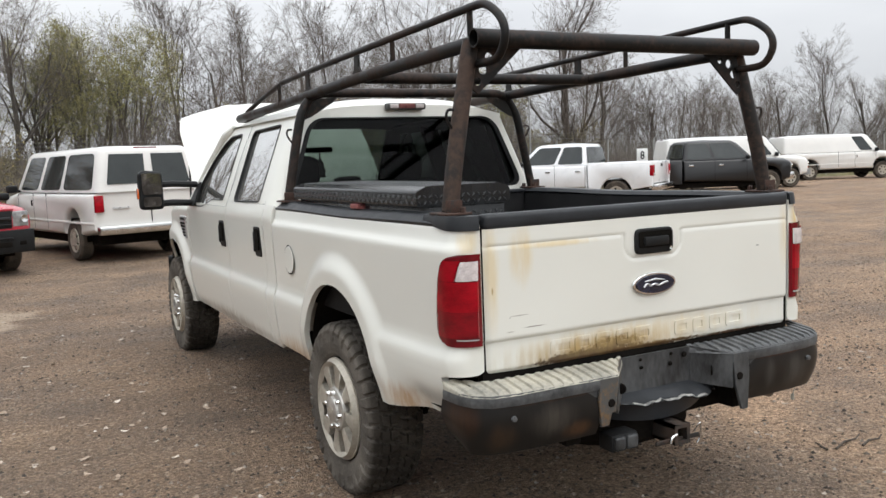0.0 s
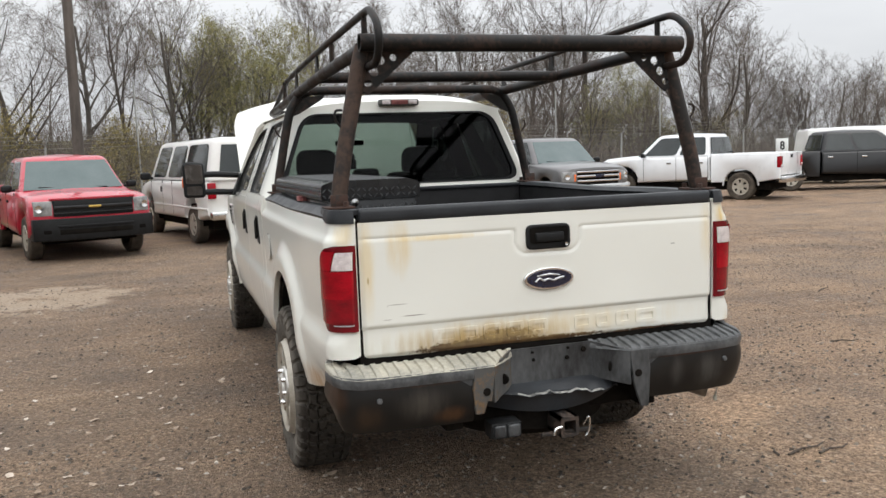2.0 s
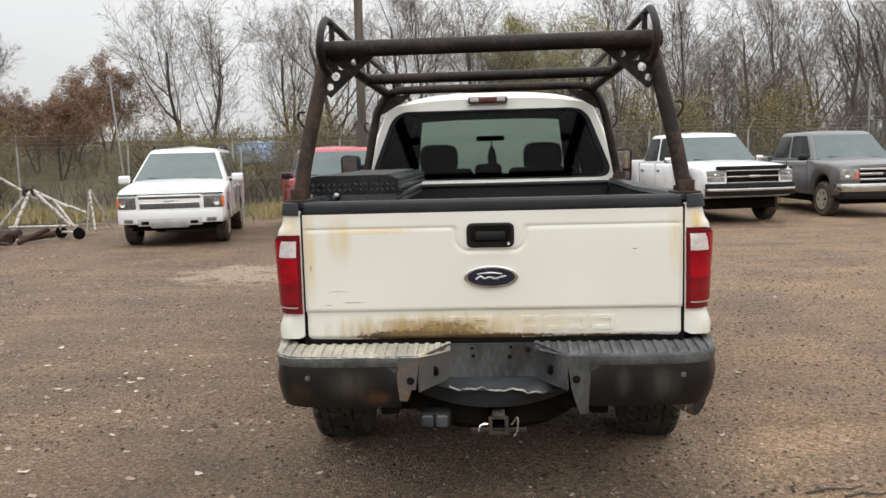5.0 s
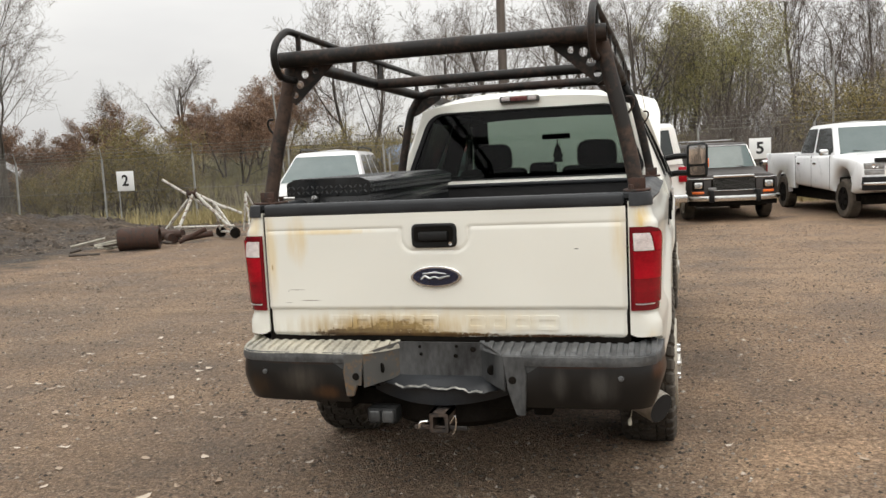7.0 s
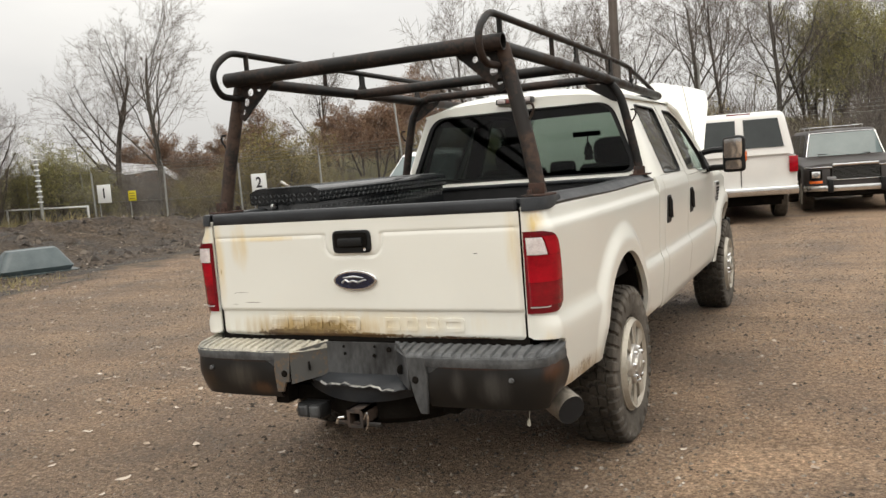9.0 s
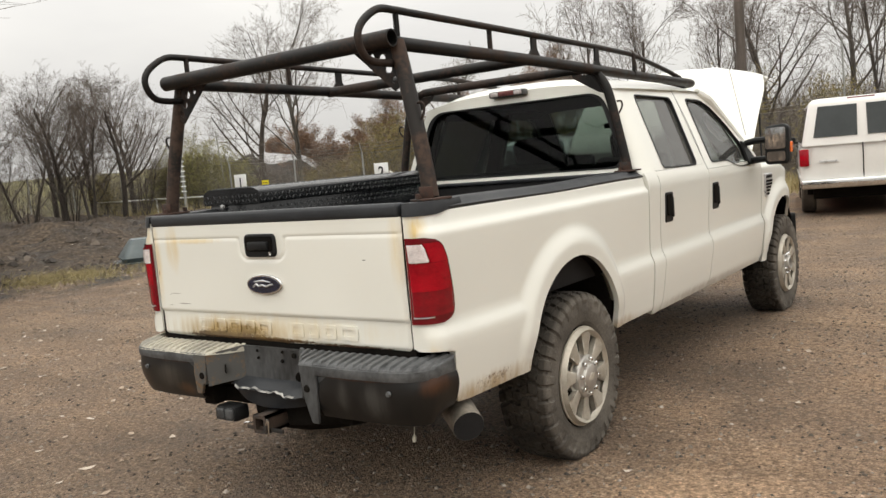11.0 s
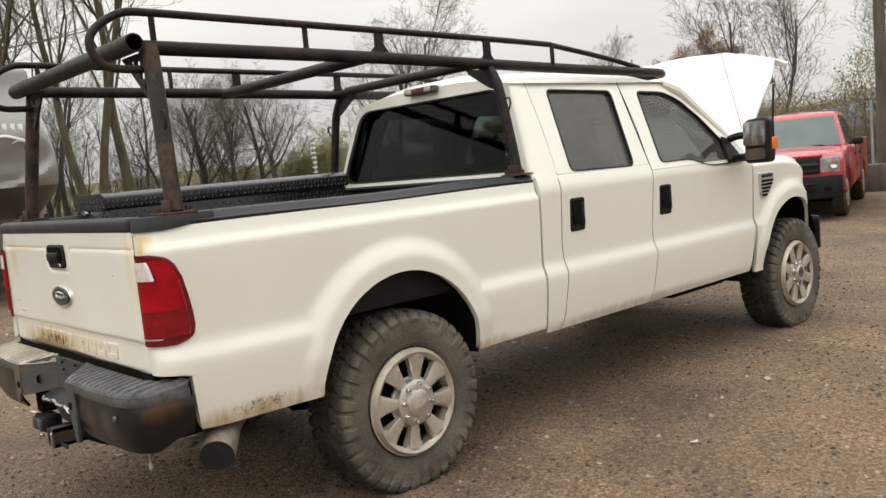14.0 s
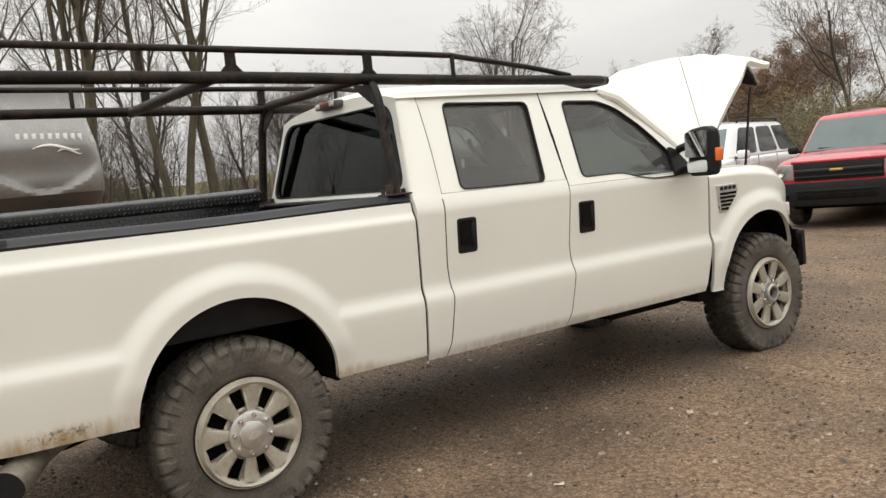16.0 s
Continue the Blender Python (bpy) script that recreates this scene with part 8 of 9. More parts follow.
mast = thing("notched_mast", "pale grey notched steel mast beyond the spoil bank", "mast")
mz = ground_z(-24.1, 16.65)
part("shaft", tube(BM(), [(-24.0, 16.6, mz - 0.1), (-24.15, 16.7, 2.95)], 0.055, 8), M_GALV, mast)
for k in range(9):
    part("collar", lathe(BM(), [(0.055, -0.03), (0.105, -0.015), (0.105, 0.015), (0.055, 0.03)], 10, pose(-24.09 - 0.007 * k, 16.65 + 0.005 * k, 1.30 + 0.19 * k, 0, 90, 0)), M_SIGN, mast)
for tx, ty, L, turn in ((1.60, -0.96, 0.30, 12), (1.72, -1.02, 0.22, 8), (1.42, -0.93, 0.10, 70), (5.2, 2.9, 0.35, 30), (3.6, 0.9, 0.22, -20)):
    tw = put_at(thing("twig", "dry broken brown twig lying on the gravel", "twig", "twigs on the gravel"), pose(tx, ty, ground_z(tx, ty), 0, 0, turn))
    part("stem", tube(BM(), [(-L / 2, 0, 0.008), (-L * 0.1, 0.012, 0.014), (L * 0.25, -0.004, 0.010), (L / 2, 0.010, 0.016)], [0.007, 0.006, 0.005, 0.003], 6), M_BARK_TWIG, tw)

# dry grass along the fence foot
gv, gf = [], []
rgg = random.Random(9)
tufts = [(rgg.uniform(-30, 14) if rgg.random() < 0.8 else rgg.uniform(14, 44)) for _ in range(110)]
for _ in range(9000):
    x = rgg.choice(tufts) + rgg.gauss(0, 0.28)
    y = fence_y(x) + rgg.gauss(-0.3, 0.7)
    z, h = ground_z(x, y) - 0.02, rgg.uniform(0.15, 0.62) * (1.0 if x < 4 else 0.6)
    a, b, w = rgg.gauss(0, 0.16), rgg.gauss(0, 0.16), rgg.uniform(0.006, 0.014)
    i = len(gv)
    gv += [(x - w, y, z), (x + w, y + w, z), (x + a * 0.5 + w * 0.6, y + b * 0.5, z + h * 0.6), (x + a * 0.5 - w * 0.6, y + b * 0.5, z + h * 0.6), (x + a, y + b, z + h)]
    gf += [(i, i + 1, i + 2, i + 3), (i + 3, i + 2, i + 4)]
for _ in range(2600):
    x, y = rgg.gauss(-12.4, 0.8), rgg.gauss(4.7, 0.7)
    z, h, w, i = ground_z(x, y) - 0.01, rgg.uniform(0.04, 0.14), rgg.uniform(0.004, 0.009), len(gv)
    a, b = rgg.gauss(0, 0.09), rgg.gauss(0, 0.09)
    gv += [(x - w, y, z), (x + w, y + w, z), (x + a * 0.5 + w * 0.6, y + b * 0.5, z + h * 0.6), (x + a * 0.5 - w * 0.6, y + b * 0.5, z + h * 0.6), (x + a, y + b, z + h)]
    gf += [(i, i + 1, i + 2, i + 3), (i + 3, i + 2, i + 4)]
me = bpy.data.meshes.new("dry_grass")
me.from_pydata(gv, [], gf)
me.materials.append(M_GRASS)
tagged(new("dry_grass", me), "tufts of dry yellow grass along the fence", "grass", kind="stuff")

# tarpaulin-covered stack
tarp = thing("covered_stack", "long stack covered with a blue tarpaulin", "tarpaulin")
bm = fix(grid(BM(), 30, 12, lambda u, v: Vector((-15.6 + 5.2 * u, 40.5 + 2.4 * v, ground_z(-13, 41.5) + 1.15 * math.sin(math.pi * min(1, max(0, v))) ** 0.5 * (1 - (2 * u - 1) ** 6) + 0.08 * noise.noise(Vector((u * 6, v * 3, 0)))))))
part("tarpaulin", bm, M_TARP, tarp, solid=0.01)

# white steel trestle frame on wheels
fr = put_at(thing("steel_frame_cart", "flaking white steel trestle frame with small wheels", "cart"), pose(-9.75, 12.75, 0, 0, 0, 20))
for a, b, r in (((-0.95, 0.35, 0.12), (-0.05, 0.0, 1.12), 0.035), ((-0.45, -0.5, 0.10), (-0.05, 0.0, 1.12), 0.035), ((0.85, -0.15, 0.14), (-0.05, 0.0, 1.12), 0.035), ((0.42, 0.45, 0.14), (0.36, 0.1, 0.86), 0.03), ((0.85, -0.15, 0.14), (0.36, 0.1, 0.86), 0.03),
                ((-0.05, 0.0, 1.10), (0.62, 0.15, 0.70), 0.035), ((-0.72, -0.12, 1.44), (0.52, 0.10, 0.55), 0.03), ((-0.95, 0.35, 0.14), (-0.45, -0.5, 0.14), 0.03), ((0.42, 0.45, 0.14), (0.85, -0.15, 0.14), 0.03), ((-0.45, -0.5, 0.35), (0.85, -0.15, 0.30), 0.022), ((0.55, 0.3, 0.75), (0.95, 0.35, 0.55), 0.03)):
    part("tube_strut", tube(BM(), [a, b], r, 8), M_OLD_WHITE, fr)
for a, b in (((0.95, 0.55, 0.12), (1.05, 0.5, 1.05)), ((1.45, 0.9, 0.12), (1.05, 0.5, 1.05)), ((1.15, 0.2, 0.12), (1.05, 0.5, 1.05))):
    part("tube_strut", tube(BM(), [a, b], 0.025, 8), M_OLD_WHITE, fr)
part("winch_drum", lathe(BM(), [(0.0, -0.10), (0.12, -0.10), (0.12, -0.08), (0.06, -0.07), (0.06, 0.07), (0.12, 0.08), (0.12, 0.10), (0.0, 0.10)], 18, pose(-0.10, 0.0, 1.08)), M_RUST, fr)
for x, y in ((-0.95, 0.35), (-0.45, -0.5), (0.42, 0.45), (0.85, -0.15)):
    part("caster", lathe(BM(), [(0.0, -0.05), (0.11, -0.05), (0.13, -0.02), (0.13, 0.02), (0.11, 0.05), (0.0, 0.05)], 18, pose(x, y, 0.13, 0, 0, 70)), M_DARK, fr)
scr = thing("scrap_axle", "heap of dark rusty axle parts", "scrap metal")
for a, b, r in (((-10.9, 12.1, 0.15), (-9.7, 12.0, 0.22), 0.09), ((-10.5, 12.4, 0.22), (-9.9, 11.9, 0.12), 0.12), ((-9.6, 11.8, 0.12), (-9.0, 12.1, 0.2), 0.07), ((-11.6, 12.9, 0.16), (-11.2, 12.6, 0.16), 0.16), ((-9.3, 11.2, 0.10), (-8.8, 11.5, 0.35), 0.05)):
    part("bar", tube(BM(), [a, b], r, 10), M_RUST, scr)
dr = put_at(thing("rusty_drum", "rusty brown steel drum lying on its side", "drum"), pose(-9.95, 10.75, 0.24, 0, 0, 25))
part("shell", lathe(BM(), [(0.0, -0.42), (0.22, -0.42), (0.24, -0.40), (0.235, -0.15), (0.245, -0.14), (0.235, -0.12), (0.235, 0.12), (0.245, 0.14), (0.235, 0.16), (0.24, 0.40), (0.20, 0.42), (0.20, 0.30), (0.0, 0.30)], 28), M_RUST, dr)
pl = thing("timber_pieces", "loose pale boards and pipes lying on the dirt", "boards")
for k in range(15):
    a = rgg.uniform(-0.9, 1.1)
    cx, cy, L = -10.55 + rgg.gauss(0, 0.42), 10.45 + rgg.gauss(0, 0.40), rgg.uniform(0.25, 0.85)
    z = ground_z(cx, cy) + 0.03 + 0.012 * k
    part("board", tube(BM(), [(cx - L / 2 * math.cos(a), cy - L / 2 * math.sin(a), z), (cx + L / 2 * math.cos(a), cy + L / 2 * math.sin(a), z + rgg.uniform(-0.02, 0.14))], rgg.uniform(0.014, 0.032), 5), M_STEP_DUSTY if k % 2 else M_POLE, pl)
tb = put_at(thing("plastic_tub", "dented dark grey-green plastic tub liner", "tub"), pose(-13.0, 7.3, ground_z(-13.0, 7.3), 0, 0, 62))
bm = BM()
loops = []
for w, d, z in ((0.62, 0.46, 0.0), (0.70, 0.52, 0.12), (0.50, 0.36, 0.46), (0.46, 0.32, 0.50), (0.40, 0.26, 0.48)):
    loops.append([bm.verts.new((px + 0.02 * math.sin(9 * py), py, z)) for px, py in rounded([(-w, -d), (w, -d), (w, d), (-w, d)], 0.14, 4)])
for A, B in zip(loops, loops[1:]):
    for i in range(len(A)):
        bm.faces.new((A[i], A[(i + 1) % len(A)], B[(i + 1) % len(A)], B[i]))
bm.faces.new(loops[-1])
part("shell", fix(bm), M_TUB, tb)
part("rim", fix(prism(BM(), rounded([(-0.80, -0.60), (0.80, -0.60), (0.80, 0.60), (-0.80, 0.60)], 0.12), lambda a, b, d: Vector((a, b, d)), 0.0, 0.03)), M_TUB, tb)
rail = thing("barrier_rail", "low pale pipe rail beside the first sign", "rail")
part("pipe", tube(BM(), [(-30, fence_y(-30) - 0.5, 1.12), (-22.6, fence_y(-22.6) - 0.5, 1.02)], 0.03, 6), M_SIGN, rail)
for x in (-30, -26.3, -22.6):
    part("post", tube(BM(), [(x, fence_y(x) - 0.5, -0.1), (x, fence_y(x) - 0.5, 1.06)], 0.035, 6), M_SIGN, rail)
# caravan with a rounded grey nose
rv = put_at(thing("caravan_trailer", "large grey fifth-wheel caravan with a rounded nose", "caravan"), pose(-9.0, 0.88, 0, 0, 0, -2))


def nose_pt(u, v):
    a, z = -1 + 2 * u, 1.22 + 2.1 * v
    k = (1 - abs(a) ** 3.5) ** 0.45 if abs(a) < 1 else 0
    b = 1 - 0.75 * max(0, (0.35 - v) / 0.35) ** 1.7 - 0.30 * smooth01(0.55, 1.0, v)
    a2 = a - 0.22
    dent = 0.13 * smooth01(0.24 + 0.42 * a2 * a2, 0.30 + 0.42 * a2 * a2, v) * smooth01(0.62, 0.40, v) * smooth01(0.75, 0.45, abs(a2))
    return Vector((-1.55 + 1.55 * b * (0.45 + 0.55 * k) - dent, 1.2 * a * (0.96 + 0.04 * b) * (1 - 0.10 * smooth01(0.38, 0.85, v) - 0.16 * smooth01(0.26, 0.0, v)), z))


part("nose_cap", fix(grid(BM(), 48, 40, nose_pt)), M_RV, rv, "rounded grey nose cap")
part("lower_band", fix(grid(BM(), 40, 6, lambda u, v: nose_pt(u, 0.03 + 0.22 * v) + Vector((0.012, 0, 0)))), M_RV_DARK, rv, "dark lower band of the nose")
part("body", rbox(-9.0, -1.5, -1.2, 1.2, 0.75, 3.65, 0.10, 3), M_RV, rv)
for s in (-1, 1):
    for k in range(2):
        part("wheel", lathe(BM(), [(0.0, 0.1), (0.22, 0.1), (0.36, 0.11), (0.38, 0.05), (0.38, -0.1), (0.0, -0.1)], 24, pose(-5.4 - 0.9 * k, s * 1.12, 0.38)), M_RUBBER, rv)
    part("landing_leg", tube(BM(), [(-1.7, s * 0.95, 0.0), (-1.7, s * 0.95, 0.9)], 0.05, 8), M_DARK, rv)
for k in range(9):
    a = -0.05 + 0.70 * k / 8
    p = nose_pt(0.5 + a / 2 * 1.1, 0.66 - 0.02 * a)
    part("letter_bar", rbox(p.x - 0.004, p.x + 0.014, p.y - 0.028, p.y + 0.028, p.z - 0.055, p.z + 0.055, 0.004), M_SIGN, rv)
for z0, x0, x1, h in ((0.575, 0.08, 0.60, 0.022), (0.545, 0.34, 0.62, 0.018)):
    part("swoosh", tube(BM(), [nose_pt(0.5 + (x0 + (x1 - x0) * i / 12) / 2 * 1.1, z0 + 0.02 * math.sin(i / 12 * 5)) + Vector((0.012, 0, 0)) for i in range(13)], [0.004 + h * math.sin(math.pi * i / 12) for i in range(13)], 6), M_SIGN, rv)

# dark heap of soil beyond the fence, with a pale sheet over its crest
hx, hy = -34.0, 30.5
heap = thing("soil_heap", "dark heap of soil beyond the fence", "soil heap")
heap_h = lambda a, b: 2.7 * max(0.0, 1 - (a * a + b * b)) ** 0.8 * (1 + 0.25 * noise.noise(Vector((a * 2.3, b * 2.3, 8)))) - 0.25
heap_pt = lambda u, v: Vector((hx + 6.5 * (2 * u - 1), hy + 3.5 * (2 * v - 1), ground_z(hx, hy) + heap_h(2 * u - 1, 2 * v - 1)))
part("mound", fix(grid(BM(), 40, 26, heap_pt)), M_SOIL, heap)
sheet = thing("plastic_sheet", "crumpled pale plastic sheet over a soil heap", "plastic sheet")
part("cover", fix(grid(BM(), 30, 12, lambda u, v: heap_pt(0.30 + 0.55 * u, 0.34 + 0.16 * v + 0.04 * math.sin(9 * u)) + Vector((0, 0, 0.04 + 0.05 * noise.noise(Vector((u * 14, v * 7, 2))))))), M_PALE_SHEET, sheet, solid=0.01)

# ---- trees ----
M_BARK = surface("grey_brown_bark", (0.055, 0.048, 0.04), (0.13, 0.115, 0.10), 5, (0.85, 0.95), relief=0.6, relief_scale=30, dist=0.03, stretch=(1, 1, 0.3))
M_BARK_DARK = surface("dark_bark", (0.035, 0.029, 0.025), (0.085, 0.07, 0.06), 5, (0.85, 0.95), relief=0.6, relief_scale=30, dist=0.03, stretch=(1, 1, 0.3))
M_BARK_MOSS = surface("mossy_brown_bark", (0.045, 0.036, 0.022), (0.115, 0.095, 0.06), 5, (0.85, 0.95), relief=0.6, relief_scale=30, dist=0.03, stretch=(1, 1, 0.3))
M_TWIG = surface("thin_twigs", (0.085, 0.069, 0.058), (0.170, 0.140, 0.118), 2, (0.9, 0.95), relief=0)
M_GREEN = island_mat("sparse_green_leaves", [(0.0, (0.17, 0.165, 0.058)), (0.5, (0.27, 0.255, 0.09)), (1.0, (0.38, 0.34, 0.145))])
M_YELLOW = island_mat("yellowing_leaves", [(0.0, (0.12, 0.10, 0.035)), (0.5, (0.20, 0.165, 0.06)), (1.0, (0.31, 0.235, 0.085))])
M_RUSSET = island_mat("russet_leaves", [(0.0, (0.115, 0.062, 0.038)), (0.5, (0.21, 0.122, 0.076)), (1.0, (0.33, 0.21, 0.135))])


def make_tree(label, seed, H, spread, r0, bark, levels=4, leaf=None, leaf_n=0, leaf_size=0.12, fork=0.28, stems=1, droop=0.0, twig_len=1.0, leaf_low=0.3, dense=1.0):
    rr = random.Random(seed)
    tree = thing("tree", label, "tree", "trees round the yard")
    big, thin, tips = BM(), BM(), []

    def grow(p, way, length, rad, lev):
        n = (8, 6, 4, 2, 1)[min(lev, 4)]
        pts, q, w = [p], p.copy(), way.copy()
        for i in range(n):
            w = (w + Vector((rr.uniform(-1, 1), rr.uniform(-1, 1), rr.uniform(-0.5, 0.7))) * ((0.10 if stems == 1 else 0.12) + 0.115 * lev) + Vector((0, 0, 0.03 + 0.03 * (lev == 1) - droop * lev * 0.07))).normalized()
            q = q + w * length / n
            pts.append(q.copy())
        end = rad * (0.12 if lev >= levels else 0.34)
        rs = [max(0.004, rad + (end - rad) * i / n) for i in range(n + 1)]
        tube(big if lev < 2 else thin, pts, rs, (7, 5, 3, 3, 3, 3)[lev], cap=False)
        if lev >= levels - 1:
            tips.extend(pts[1:])
        if lev >= levels:
            return
        k = max(2, round(rr.randint(*((8, 11), (6, 8), (5, 7), (4, 5), (3, 4))[lev]) * (dense if lev else 1)))
        for c in range(k):
            t = fork + (1 - fork) * (c + rr.random()) / k if lev == 0 else 0.15 + 0.85 * (c + rr.random()) / k
            t = min(t, 0.999)
            i = min(int(t * n), n - 1)
            s = pts[i].lerp(pts[i + 1], t * n - i)
            base = (pts[i + 1] - pts[i]).normalized()
            o = Matrix.Rotation(rr.uniform(0, math.tau), 3, base) @ base.orthogonal().normalized()
            tilt = rr.uniform(0.55, 1.15) * spread
            d = (base * math.cos(tilt) + o * math.sin(tilt)).normalized()
            d.z += 0.10
            lim = length * rr.uniform(0.40, 0.66) * (1.2 - 0.5 * t) * (twig_len if lev > 1 else 1)
            grow(s, d.normalized(), lim, max(0.005, rs[i] * rr.uniform(0.30, 0.48)), lev + 1)

    for s in range(stems):
        a = rr.uniform(0, 6.28)
        off = Vector((math.cos(a), math.sin(a), 0)) * (0.25 if stems > 1 else 0)
        w = Vector((off.x * rr.uniform(0.4, 1.4), off.y * rr.uniform(0.4, 1.4), 1)).normalized()
        grow(off - Vector((0, 0, 0.3)), w, H * 0.72 * rr.uniform(0.85, 1.1), r0 * (1 if stems == 1 else 0.7), 0)
    part("trunk", big, bark, tree)
    part("twig_crown", thin, M_TWIG, tree, "fine bare twigs")
    if leaf:
        verts, faces = [], []
        for _ in range(leaf_n):
            t = rr.choice(tips)
            if t.z < H * leaf_low and rr.random() < 0.7:
                continue
            c = t + Vector((rr.gauss(0, 0.16), rr.gauss(0, 0.16), rr.gauss(-0.05, 0.16)))
            a, b = Vector((rr.gauss(0, 1), rr.gauss(0, 1), rr.gauss(0, 1))).normalized(), Vector((rr.gauss(0, 1), rr.gauss(0, 1), rr.gauss(0, 1))).normalized()
            s = leaf_size * rr.uniform(0.5, 1.2)
            i = len(verts)
            verts += [c - a * s, c + b * s * 0.4, c + a * s, c - b * s * 0.4 + a * 0.2 * s]
            faces += [(i, i + 1, i + 2, i + 3)]
        me = bpy.data.meshes.new("leaves")
        me.from_pydata([tuple(v) for v in verts], [], faces)
        me.materials.append(leaf)
        ob = new("foliage", me)
        ob.parent = tree
    return tree


bare_a = make_tree("tall bare tree with fine grey twigs", 11, 11, 0.95, 0.17, M_BARK)
bare_b = make_tree("bare forked tree with upswept limbs", 12, 10, 0.85, 0.16, M_BARK_DARK, fork=0.2, stems=2)
bare_c = make_tree("slender bare tree in late autumn", 13, 9, 0.8, 0.10, M_BARK_DARK, fork=0.35)
bare_d = make_tree("broad bare tree with crooked branches", 14, 9.5, 1.0, 0.20, M_BARK_DARK, fork=0.18)
cotton = make_tree("tall cottonwood with forked mossy trunk", 15, 16, 0.75, 0.25, M_BARK_MOSS, fork=0.34, stems=2, levels=4, dense=0.7)
cotton_b = make_tree("tall cottonwood, bare in late autumn", 16, 16, 0.80, 0.21, M_BARK_MOSS, fork=0.38, dense=0.7)
willow = make_tree("willow with sparse green leaves", 17, 9.5, 0.75, 0.17, M_BARK, leaf=M_GREEN, leaf_n=26000, leaf_size=0.058, fork=0.12, stems=4, droop=0.3, leaf_low=0.15, dense=0.7)
bushy = make_tree("half-bare tree with yellow-green leaves", 18, 7.5, 0.9, 0.13, M_BARK_DARK, leaf=M_GREEN, leaf_n=23000, leaf_size=0.068, fork=0.08, stems=4, leaf_low=0.0)
russet = make_tree("oak with brown clinging leaves", 19, 7.5, 0.95, 0.15, M_BARK_DARK, leaf=M_RUSSET, leaf_n=24000, leaf_size=0.085, fork=0.10, stems=2)
shrub = make_tree("tangled brown shrub beyond the fence", 20, 3.6, 1.0, 0.05, M_BARK_DARK, fork=0.05, stems=4, levels=3, dense=0.6)
yellow = make_tree("yellowing shrub along the fence", 21, 4.2, 1.0, 0.06, M_BARK_DARK, leaf=M_YELLOW, leaf_n=6500, leaf_size=0.05, fork=0.08, stems=4, levels=3, leaf_low=0.0, dense=0.6)
far_a = make_tree("distant bare tree in the woods", 31, 10, 0.85, 0.14, M_BARK, levels=3, fork=0.3)
far_b = make_tree("distant bare tree with forked trunk", 32, 9, 0.95, 0.14, M_BARK_DARK, levels=3, fork=0.2, stems=2)
far_c = make_tree("distant slender bare tree", 33, 9.5, 0.75, 0.10, M_BARK, levels=3, fork=0.3)
thicket = make_tree("dense brown thicket of saplings", 22, 5.6, 0.8, 0.05, M_BARK_DARK, fork=0.06, stems=6, levels=3, dense=0.62)
rt = random.Random(77)


def plant(proto, x, y, k=1.0, first=[set()]):
    m = Matrix.Translation((x, y, ground_z(x, y))) @ Matrix.Rotation(rt.uniform(0, math.tau), 4, "Z") @ Matrix.Diagonal((k, k, k * rt.uniform(0.92, 1.08), 1))
    if proto.name in first[0]:
        copy_thing(proto, m)
    else:
        first[0].add(proto.name)
        proto.matrix_basis = m


def polar(az, d, origin=(0.5, -4.0)):
    return origin[0] + d * math.sin(radians(az)), origin[1] + d * math.cos(radians(az))


# woods beyond the fence: bearing from behind the pickup, distance
for az, d, p, k in [(-14, 46, bare_b, 1.0), (-20.5, 37, bare_b, 1.0), (-11.5, 40, bare_d, 0.95), (-7, 44, bare_a, 1.0), (-5, 39, bare_c, 1.1), (-2, 43, bare_a, 0.95), (0.5, 46, bare_b, 0.95), (-0.2, 47, willow, 0.8), (1.8, 43, willow, 0.98), (4.2, 42, willow, 1.02),
                    (8, 47, bare_c, 1.1), (10, 45, bare_a, 0.9), (12, 48, bare_c, 1.1), (14, 46, bare_b, 0.85), (16, 47, bare_a, 0.9), (18, 49, bare_c, 1.05), (20, 46, bare_d, 0.9), (22, 45, bare_a, 0.95), (24, 48, bare_d, 1.0), (26, 46, bare_a, 1.0),
                    (26.5, 42, bushy, 0.62), (28.5, 43, willow, 0.72), (30.5, 42, bushy, 0.78), (33, 42, bushy, 0.6), (24, 44, bare_a, 0.95), (33.6, 43, bare_d, 1.12), (36, 48, bare_a, 0.9), (35, 56, bare_c, 0.9), (38, 58, bare_b, 0.8), (40, 60, bare_a, 0.8), (43, 62, bare_c, 0.85), (45, 66, bare_b, 0.8), (48, 62, bare_d, 0.8), (51, 60, bare_c, 0.95), (53, 64, bare_d, 0.8), (55, 66, bare_a, 0.75), (57, 62, bare_b, 0.8), (60, 64, bare_a, 0.8), (63, 62, bare_d, 0.85),
                    (-25.5, 52, russet, 0.78), (-27.5, 50, russet, 0.8), (-29.5, 48, russet, 0.78), (-31, 50, russet, 0.72), (-32, 52, bare_d, 0.75), (-37, 46, bare_c, 0.55), (-42, 48, russet, 0.8), (-45, 52, russet, 0.6), (-36.2, 45, russet, 0.86), (-38.4, 47, russet, 0.62), (-28.6, 46, russet, 0.82)]:
    plant(p, *polar(az, d), k * (0.88 if az > 36 else 1.0))
